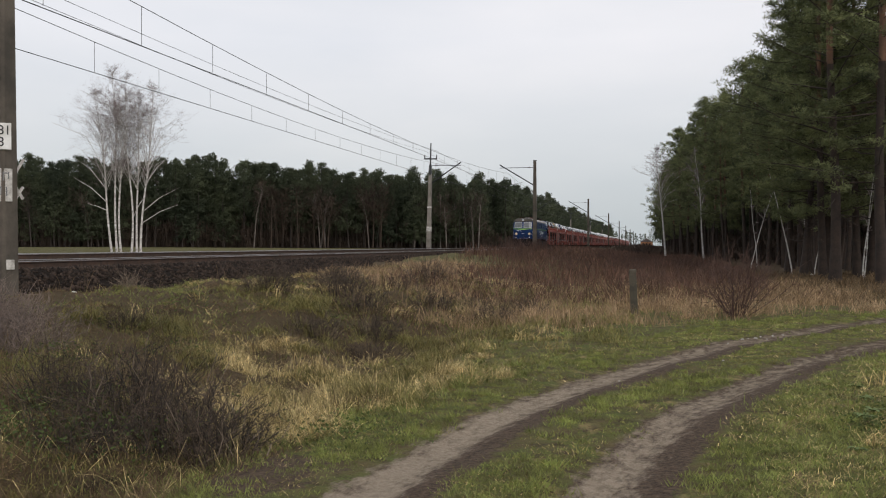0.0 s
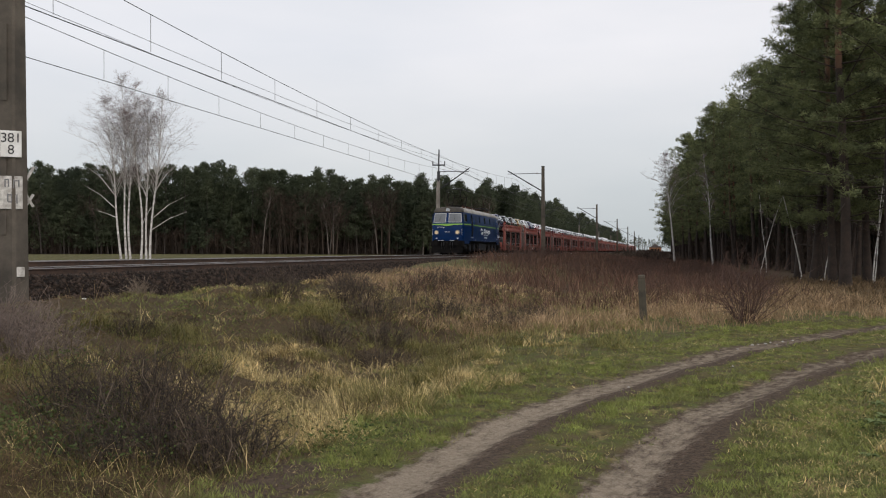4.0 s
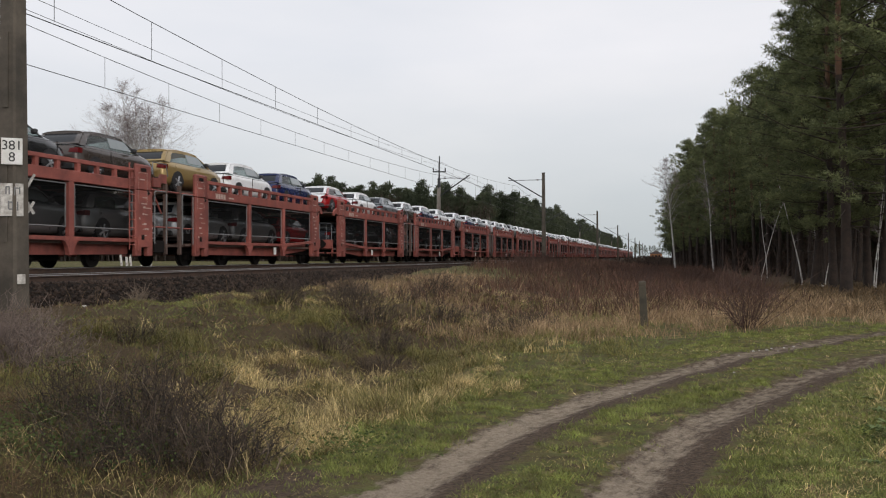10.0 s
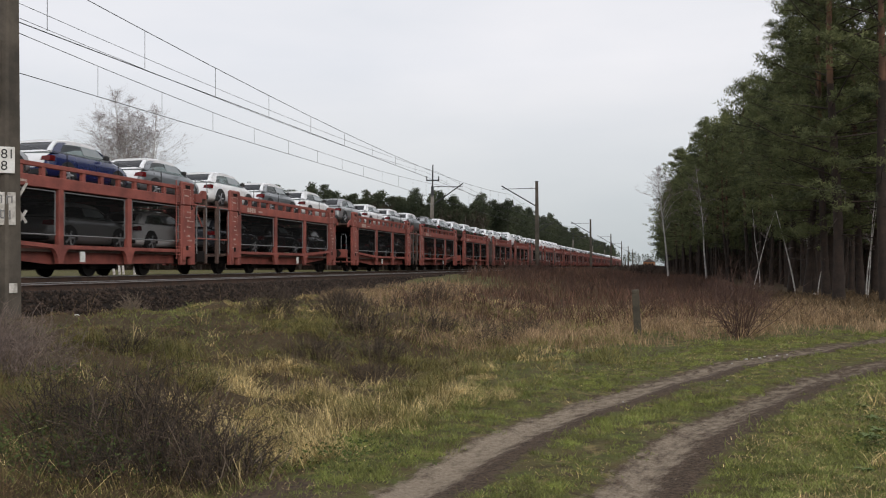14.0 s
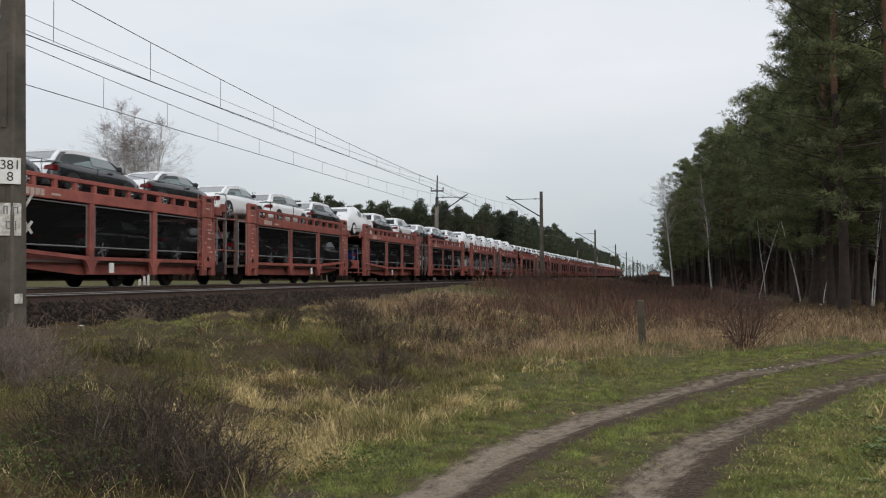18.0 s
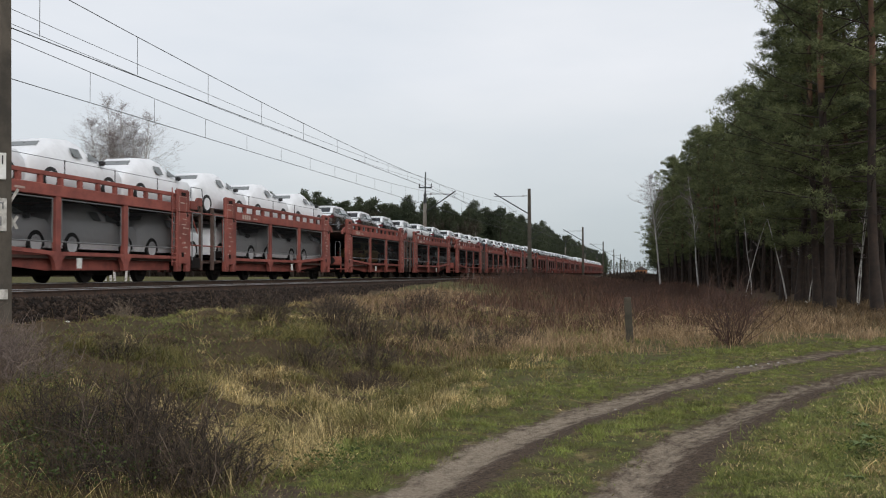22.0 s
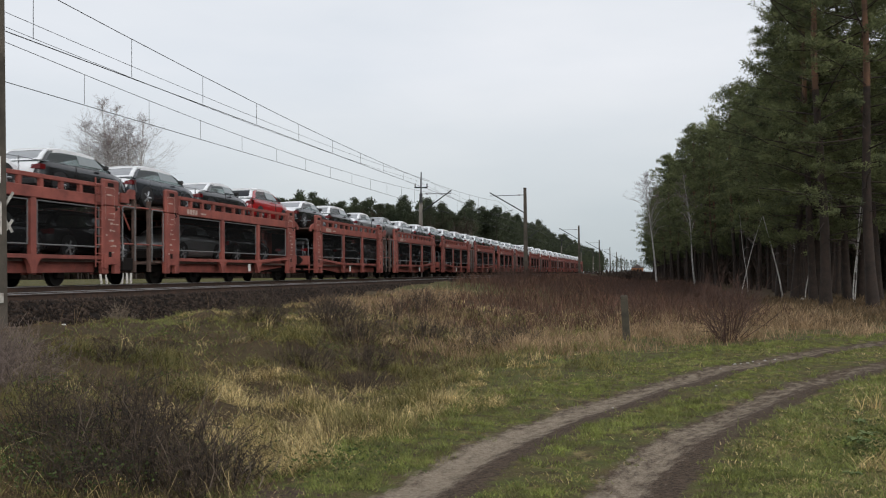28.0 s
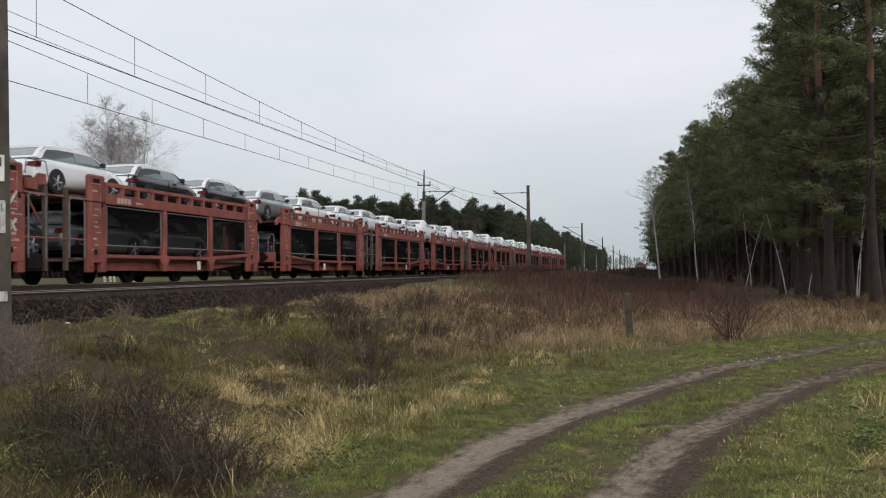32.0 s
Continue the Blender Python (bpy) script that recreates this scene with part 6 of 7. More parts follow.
def far_woods():
    """Dense pine wood beyond the field and along the line, too many trees to count."""
    rng = np.random.default_rng(5)
    forms = [pine(20 + i, h, low + 1.2, sp, 40, 2, 6, 6, 0.84, 0.48, 0.088, peak=True) for i, (h, low, sp) in enumerate(((17.5, 3.0, 2.9), (18.5, 4.5, 3.0), (16.5, 2.5, 3.2), (18, 5.5, 2.8)))]
    light = [pine(26 + i, h, low + 1.2, sp, 26, 2, 4, 5, 0.95, 0.55, 0.145, peak=True) for i, (h, low, sp) in enumerate(((17.5, 4.0, 2.8), (18.5, 5.5, 2.9), (16.5, 3.5, 3.1)))]
    young = [pine(30 + i, h, 1.2, 2.1, 22, 2, 4, 5, 0.66, 0.45, 0.105, peak=True) for i, h in enumerate((6.5, 9.5, 12))]
    trunks, crowns, brush = [], [], []
    def plant(x, y, s, kinds=forms):
        k = int(rng.integers(0, len(kinds)))
        a = rng.uniform(0, 2 * np.pi)
        rot = np.array([[math.cos(a), -math.sin(a), 0], [math.sin(a), math.cos(a), 0], [0, 0, 1]])
        at = np.array([x, y, float(height(x, y))])
        for bag, (v, f, *n) in ((trunks, kinds[k][0]), (trunks, kinds[k][1]), (crowns, kinds[k][3])):
            bag.append((v @ rot.T * s + at, f, *(q @ rot.T for q in n)))
    def underwood(x, y, h, n=60):
        """Bare saplings and scrub between the trunks."""
        p0 = np.stack([rng.normal(x, 1.6, n), rng.normal(y, 1.2, n), np.full(n, float(height(x, y)) - 0.1)], 1)
        hh = h * rng.uniform(0.3, 1.1, n)
        p1 = p0 + np.stack([rng.normal(0, 0.12, n) * hh, rng.normal(0, 0.12, n) * hh, hh], 1)
        brush.append(tube_arrays(p0, p1, np.full(n, 0.05), np.full(n, 0.02), 3))
        brush.append(tufts(p0 + (p1 - p0) * rng.uniform(0.3, 1.0, (n, 1)), np.full(n, 0.8), 4, 1.1, 0.10, rng, 0.6))
    def depth(x0, x1, y0, y1, n, top):
        """Crowns and stems deep in the wood, where no light comes through."""
        c = np.stack([rng.uniform(x0, x1, n), rng.uniform(y0, y1, n), rng.uniform(0.34, 1.06, n) * top], 1)
        crowns.append(tufts(c, np.full(n, 1.1), 6, 1.2, 0.42, rng, 0.2, 0.5, unit(rng.normal(0, 1, (n, 3)) + [0, -0.5, 0.5])))
        p0 = np.stack([rng.uniform(x0, x1, n // 4), rng.uniform(y0, y1, n // 4), np.full(n // 4, 0.3)], 1)
        trunks.append(tube_arrays(p0, p0 + [0.2, 0.1, top * 0.9], np.full(n // 4, 0.17), np.full(n // 4, 0.08), 3))
        brush.append(tufts(np.stack([rng.uniform(x0, x1, n), rng.uniform(y0, y1, n), rng.random(n) * top * 0.5 + 0.6], 1), np.full(n, 1.3), 3, 1.6, 0.45, rng, 0.5, 0.5))
    front = lambda q: 186 + 5 * math.sin(q * 9) - 30 * q
    for row in range(5):
        for x in np.concatenate([np.arange(-180 - row * 8, -84, 3.2), np.arange(-84, -34, 2.5)]):
            q = (x + 34) / -156
            plant(x + rng.uniform(-1.5, 1.5), front(q) + row * 4.0 + rng.uniform(-2, 2), (rng.uniform(0.90, 1.06) if row else rng.uniform(0.80, 1.0)) * np.interp(x, [-112, -96, -76, -52, -40], [1.02, 1.04, 0.98, 0.90, 0.85]), forms if row < 2 else light)
    for row in range(2):
        for x in np.arange(-190, -34, 3.2):
            q = (x + 34) / -156
            plant(x + rng.uniform(-1.5, 1.5), front(q) + 12 + row * 7 + rng.uniform(-2, 2), rng.uniform(0.8, 1.3), young)
            underwood(x, front(q) + 1 + row * 5, 6.5)
    for x in np.concatenate([rng.uniform(-60, -36, 16), rng.uniform(-175, -84, 34)]):
        plant(x, front((x + 34) / -156) - rng.uniform(0, 3), rng.uniform(0.8, 1.15), young)
    for row in range(3):
        for y in np.concatenate([np.arange(196, 420, 3.6 + row), np.arange(420, 760, 8.0 + row)]):
            plant(-33 - row * 4 + rng.uniform(-1.6, 1.6), y + rng.uniform(-1.5, 1.5), rng.uniform(0.85, 1.08) * 0.85, forms if row == 0 and y < 250 else light)
            if row == 1:
                plant(-34 + rng.uniform(-1.6, 1.6), y + 2, rng.uniform(0.8, 1.2), young)
    for y in np.arange(205, 700, 7.0):
        for row in range(2):
            plant(np.interp(y, [190, 330, 700], [5.0, 4.0, 9]) + row * 4 + rng.uniform(-1, 1.5), y + rng.uniform(-2, 2), rng.uniform(0.95, 1.1), light)
    for x in np.arange(-200, -34, 12.0):
        q = (x + 40) / -156
        depth(x, x + 13, front(q) + 16, front(q) + 30, 360 if x < -80 else 460, 15.6 if x < -76 else 14.2)
    for y in np.arange(200, 420, 16.0):
        depth(-52, -38, y, y + 17, 380, 13.2)
        depth(10, 24, y, y + 17, 200, 13.5)
    for y in np.arange(58, 200, 10.0):
        x = float(np.interp(y, [52, 90, 120, 200], [18, 18, 17, 14]))
        depth(x, x + 14, y, y + 11, 150, 13.0)
    # the depth of the wood on the near side of the line
    for y in np.arange(74, 230, 6.0):
        for row in range(4):
            x = np.interp(y, [52, 90, 120, 200], [13, 12, 10, 7.5]) + row * 4.2 + rng.uniform(-1.5, 1.5)
            if x < 0.29 * y + 6:
                plant(x, y + rng.uniform(-2, 2), rng.uniform(0.85, 1.1), light)
                if row == 1:
                    plant(x + 1.5, y + rng.uniform(-2, 2), rng.uniform(0.7, 1.2), young)
                underwood(x, y, 3.5, 24)
    for x in np.arange(-60, 70, 5.0):
        plant(x, 900 + rng.uniform(-20, 20), rng.uniform(0.5, 0.8), light)
        plant(x + 2, 960 + rng.uniform(-20, 20), rng.uniform(0.6, 0.9), light)
    for y in np.arange(120, 560, 8.0):
        underwood(np.interp(y, [120, 200, 560], [-2, -3, -5]) + rng.uniform(-3, 5), y, 1.0, 18)
    stems = []
    def bare_tree(x, y, h, bag):
        """A leafless tree: pale stem, steep limbs and a brown haze of twigs."""
        z0 = float(height(x, y)) - 0.1
        lean = rng.normal(0, 0.7, 2)
        a = np.array([x, y, z0])
        b = a + [lean[0] * 0.5, lean[1] * 0.5, h * 0.55]
        c = a + [lean[0] * 1.6, lean[1], h]
        bag.append(tube_arrays(np.stack([a, b]), np.stack([b, c]), np.array([0.14, 0.10]), np.array([0.10, 0.03]), 5))
        n = 14
        s0 = a + (c - a) * rng.uniform(0.4, 0.95, (n, 1))
        s1 = s0 + np.stack([rng.normal(0, 0.9, n), rng.normal(0, 0.9, n), rng.uniform(0.8, 2.2, n)], 1)
        bag.append(tube_arrays(s0, s1, np.full(n, 0.045), np.full(n, 0.015), 3))
        brush.append(tufts(s1, np.full(n, 1.0), 16, 1.1, 0.045, rng, 0.7, 0.7))
    for _ in range(30):
        x = rng.uniform(-82, -56)
        bare_tree(x, front((x + 34) / -156) - rng.uniform(1, 4), rng.uniform(8.5, 13.0), stems if rng.random() < 0.35 else brush)
    for x in (-43.5, -41.5, -40.2, -38.0, -36.2, -34.8, -49.0, -118.0, -112.0, -123.0, -103.0):
        bare_tree(x, front((x + 34) / -156) - rng.uniform(1, 5), rng.uniform(8.0, 12.0), stems if x > -60 else trunks)
    root = thing("far_woods", "dark pine wood beyond the field and along the railway", "woods", kind="stuff")
    for name, bag, m in (("trunks", trunks, bark_far), ("crowns", crowns, needles_far), ("underwood", brush, brush_far), ("pale_stems", stems, bark_pale)):
        v, f, *n = join(bag)
        tagged(part(name, big_mesh(name, v, f, m, False, n[0] if n else None), m, root), kind="stuff")


def birch(seed, h, lean, spread, r0, boughs, thick=1.0, arms=()):
    """Bare birch: white stem, steep boughs, fine hanging twigs."""
    rng = np.random.default_rng(seed)
    zs = np.linspace(-0.2, h, 15)
    t = zs / h
    wob = rng.normal(0, 0.05, 2)
    pts = np.stack([lean[0] * np.abs(t) ** 1.2 + wob[0] * np.sin(t * 8) * h * 0.12, lean[1] * t + wob[1] * np.sin(t * 7) * h * 0.12, zs], 1)
    r = np.interp(t, [0, 0.05, 1], [r0 * 1.2, r0, 0.012])
    stem = tube_arrays(pts[:-1], pts[1:], r[:-1], r[1:], 8)
    zb = h * (0.36 + 0.60 * rng.random(boughs) ** 0.9)
    az = rng.uniform(0, 2 * np.pi, boughs)
    p0 = np.stack([np.interp(zb, zs, pts[:, i]) for i in range(3)], 1)
    ln = spread * np.interp(zb / h, [0.35, 0.5, 0.65, 0.85, 1.0], [0.65, 1.05, 0.82, 0.36, 0.10]) * rng.uniform(0.55, 1.2, boughs)
    d = np.stack([np.cos(az) * 0.5, np.sin(az) * 0.5, np.full(boughs, 0.95)], 1)
    p1 = p0 + d * (ln * 0.5)[:, None]
    p2 = p1 + (d * [1.7, 1.7, 0.5] + rng.normal(0, 0.12, d.shape)) * (ln * 0.5)[:, None]
    rb = 0.007 + 0.0045 * ln
    chunks = [tube_arrays(p0, p1, rb, rb * 0.6, 5), tube_arrays(p1, p2, rb * 0.6, rb * 0.25, 4)]
    for z0, ax, ay, z1 in arms:
        w0 = np.array([np.interp(z0, zs, pts[:, i]) for i in range(3)])
        w2 = np.array([w0[0] + ax, w0[1] + ay, z1])
        w1 = w0 + (w2 - w0) * [0.5, 0.5, 0.62]
        chunks[0:0] = [tube_arrays(np.stack([w0, w1]), np.stack([w1, w2]), np.array([0.05, 0.035]), np.array([0.035, 0.012]), 5)]
        k = 8
        f0 = w1 + (w2 - w1) * rng.random((k, 1))
        chunks.append(tube_arrays(f0, f0 + rng.normal(0, 0.35, (k, 3)) + [ax * 0.12, ay * 0.12, 0.35], np.full(k, 0.010), np.full(k, 0.004), 3))
    solid = 2 + len(arms)
    m = 10
    w = rng.random((boughs, m)) * 0.85 + 0.15
    src = np.where((w < 0.5)[..., None], p0[:, None] + (p1 - p0)[:, None] * (w * 2)[..., None], p1[:, None] + (p2 - p1)[:, None] * ((w - 0.5) * 2)[..., None]).reshape(-1, 3)
    out = np.repeat(np.stack([np.cos(az), np.sin(az), 0 * az], 1), m, 0)
    dd = unit(rng.normal(0, 0.8, src.shape) * [1, 1, 0.6] + out * 0.35 + [0, 0, 0.55])
    l1 = rng.uniform(0.5, 1.3, (len(src), 1)) * spread * 0.21 * np.repeat(np.clip(ln / (spread * 0.7), 0.38, 1.0), m)[:, None]
    q1 = src + dd * l1
    chunks.append(tube_arrays(src, q1, np.full(len(src), 0.009 * thick), np.full(len(src), 0.006 * thick), 3))
    for _ in range(4):
        w = rng.random((len(src), 1)) * 0.8 + 0.2
        s0 = src + (q1 - src) * w
        e = unit(rng.normal(0, 1, src.shape) * [1, 1, 0.7] + [0, 0, 0.25])
        s1 = s0 + (dd * 0.6 + e) * l1 * rng.uniform(0.35, 0.8, (len(src), 1))
        chunks.append(tube_arrays(s0, s1, np.full(len(src), 0.0060 * thick), np.full(len(src), 0.004 * thick), 3))
    return stem, join(chunks[:solid]), join(chunks[solid:])


def birches():
    def plant(x, y, seed, h, lean, spread, r0, boughs, label, thick=1.0, arms=()):
        stem, limbs, tw = birch(seed, h, lean, spread, r0, boughs, thick, arms)
        root = thing("birch_tree", label, "birch tree", "bare birches", m=pose(x, y, float(height(x, y))))
        part("trunk", big_mesh("trunk", *stem, bark_birch, True), bark_birch, root, "white bark with black scars")
        tagged(part("bough_work", big_mesh("bough_work", *limbs, bark_birch), bark_birch, root), kind="stuff")
        tagged(part("branchwork", big_mesh("branchwork", *tw, twig_birch), twig_birch, root), kind="stuff")
    lab = "bare white-stemmed birch in a clump beyond the railway"
    for x, y, seed, h, lean in BIRCHES:
        plant(x, y, seed, h * 0.94, lean, 6.0, 0.12, 54, lab, 0.70, LOW_ARMS.get(seed - 60, ()))
    edge = "slender bare birch at the edge of the pine wood"
    for x, y, seed, h, lean, sp, r, n in ((1.45, 112, 71, 13.8, (-1.3, 0), 3.7, 0.12, 56), (4.9, 93, 72, 11.5, (-0.9, -0.3), 2.4, 0.09, 26)):
        plant(x, y, seed, h, lean, sp, r, n, edge, 0.85)
    for i, (x, y, h, lean, r) in enumerate(((7.15, 50.8, 9, (-1.4, 0.1), 0.09), (7.9, 48.6, 8, (1.5, 0), 0.06), (8.6, 54, 9, (-0.9, 0.2), 0.08), (6.1, 61, 8, (1.6, 0), 0.07),
                                                (9.3, 44.5, 9, (0.8, 0), 0.07), (9.05, 43, 8, (0.5, 0), 0.06), (7.0, 66, 8, (-0.5, 0), 0.07))):
        plant(x * 1.07, y * 1.07, 74 + i, h * 0.72, lean, 0.7, r * 0.48, 5, "thin white birch stem between dark pines", 1.0)


# bare low limbs of the outer stems: where they leave the stem, how far they reach, where they end
LOW_ARMS = {0: ((5.2, -2.6, -1.6, 7.6), (6.6, -2.4, -1.4, 9.6), (4.3, -1.6, -1.0, 5.0)), 3: ((3.6, 1.2, 0.7, 6.0),), 5: ((3.0, 3.1, 2.0, 5.0), (4.2, 2.8, 1.8, 6.6), (7.2, 1.9, 1.2, 10.0))}
BIRCHES = tuple((x, y, 60 + i, h, lean) for i, (x, y, h, lean) in enumerate((
    (-55.4, 84.6, 18.0, (-1.5, -0.6)), (-54.9, 84.8, 20.8, (-0.5, 0.1)), (-54.5, 84.9, 17.0, (0.1, -0.4)), (-53.4, 85.2, 20.2, (-0.9, 0.1)), (-53.0, 85.5, 18.0, (0.1, 0.3)), (-52.5, 85.4, 19.0, (1.3, 0.8)))))
wood_spots = right_wood()
far_woods()
birches()


# ---- low growth ----
def blades(x, y, h, w, rng, lean=0.35, droop=0.9):
    """Grass blades: two-part bent strips, three triangles each."""
    n = len(x)
    z = height(x, y) - 0.01
    a = rng.uniform(0, 2 * np.pi, n)
    d = np.stack([np.cos(a), np.sin(a)], 1) * (h * lean * rng.uniform(0.3, 1.6, n))[:, None]
    b = rng.uniform(0, 2 * np.pi, n)
    s = np.stack([np.cos(b), np.sin(b), np.zeros(n)], 1) * (w / 2)[:, None]
    base = np.stack([x, y, z], 1)
    mid = base + np.stack([d[:, 0] * 0.4, d[:, 1] * 0.4, h * (0.55 if droop > 0.7 else 0.75)], 1)
    tip = base + np.stack([d[:, 0], d[:, 1], h * droop * rng.uniform(0.7, 1.1, n)], 1)
    v = np.stack([base - s, base + s, mid + s * 0.8, mid - s * 0.8, tip], 1).reshape(-1, 3)
    f = np.array([(0, 1, 2), (0, 2, 3), (3, 2, 4)])
    return v, (np.arange(n)[:, None, None] * 5 + f[None]).reshape(-1, 3)


def specks(x, y, h, w, rng, lean=1.0):
    """Tiny blades and moss tips, one triangle each."""
    n = len(x)
    a, b = rng.uniform(0, 2 * np.pi, n), rng.uniform(0, 2 * np.pi, n)
    base = np.stack([x, y, height(x, y) - 0.004], 1)
    s = np.stack([np.cos(b), np.sin(b), 0 * b], 1) * (w / 2)[:, None]
    tip = base + np.stack([np.cos(a) * h * lean, np.sin(a) * h * lean, h], 1)
    return np.stack([base - s, base + s, tip], 1).reshape(-1, 3), np.arange(n * 3).reshape(-1, 3)


def tussocks(cx, cy, per, h, w, rng, droop=0.45, tight=0.10, comb=0.9):
    """Clumps whose blades arch out from one root, combed over to one side, and hang over."""
    n = len(cx)
    hh = np.repeat(h * rng.uniform(0.75, 1.25, n), per) * rng.uniform(0.3, 1.1, n * per)
    a = rng.uniform(0, 2 * np.pi, n * per)
    o = rng.random(n * per) ** 0.5 * np.repeat(h, per) * tight * 3
    bx, by = np.repeat(cx, per) + np.cos(a) * o, np.repeat(cy, per) + np.sin(a) * o
    a = np.repeat(rng.uniform(0, 2 * np.pi, n), per) + rng.normal(0, 1.0 / comb, n * per)
    out = hh * rng.uniform(0.3, 1.7, n * per)
    b = a + np.pi / 2 + rng.normal(0, 0.5, n * per)
    s = np.stack([np.cos(b), np.sin(b), 0 * b], 1) * (np.repeat(w, per) / 2)[:, None]
    base = np.stack([bx, by, height(bx, by) - 0.02], 1)
    mid = base + np.stack([np.cos(a) * out * 0.45, np.sin(a) * out * 0.5, hh * rng.uniform(0.35, 0.68, n * per)], 1)
    tip = base + np.stack([np.cos(a) * out * 1.15, np.sin(a) * out * 1.15, hh * np.clip(droop * rng.uniform(0.2, 2.6, n * per), 0.05, 1.0)], 1)
    v = np.stack([base - s, base + s, mid + s * 0.7, mid - s * 0.7, tip], 1).reshape(-1, 3)
    f = np.array([(0, 1, 2), (0, 2, 3), (3, 2, 4)])
    return v, (np.arange(n * per)[:, None, None] * 5 + f[None]).reshape(-1, 3)


def turf(cx, cy, per, h, w, rng, spread):
    """Small tufts of short grass, one narrow triangle a blade."""
    n = len(cx) * per
    x, y = np.repeat(cx, per) + rng.normal(0, spread, n), np.repeat(cy, per) + rng.normal(0, spread, n)
    return specks(x, y, np.repeat(h, per) * rng.uniform(0.35, 1.15, n), np.repeat(w, per), rng, 0.75)


def scatter(n, ylo, yhi, xlo, xhi, rng, keep, power=1.0):
    """Random spots, denser towards the near edge; keep(x, y) gives the chance that one stays."""
    y = ylo + (yhi - ylo) * rng.random(n) ** power
    lo, hi = np.maximum(xlo, -y * 0.86 - 0.5), np.minimum(xhi, y * 0.26 + 0.8)
    x = lo + (hi - lo) * rng.random(n)
    clear = 1 - np.exp(-((x + 2.75) / 0.42) ** 2 - ((y - 5.9) / 0.6) ** 2)        # the trodden wet corner
    ok = (hi > lo) & (rng.random(n) < keep(x, y) * clear)
    return x[ok], y[ok]


def patch(x, y, s, p):
    """Soft irregular patches, 0 to 1."""
    return np.clip(0.5 + 0.5 * (np.sin(x * s + p) * np.sin(y * s * 0.8 + 1.7 * p) + 0.6 * np.sin(x * s * 2.1 - y * s * 1.3 + p) + 0.4 * np.sin(y * s * 3.1 + x * s * 0.7)), 0, 1)


def off_ruts(x, y):
    d = np.minimum(np.abs(x - 0.18 - rut_left(y)), np.abs(x - 0.18 - rut_right(y)))
    return np.where(y < 40, smooth_step(0.26, 0.60, d + 0.07 * np.sin(y * 5 + x * 3)), 1.0)


def growth(name, label, category, material, chunks):
    v, f = join(chunks)
    tagged(new(name, big_mesh(name, v, f, material)), label, category, kind="stuff")


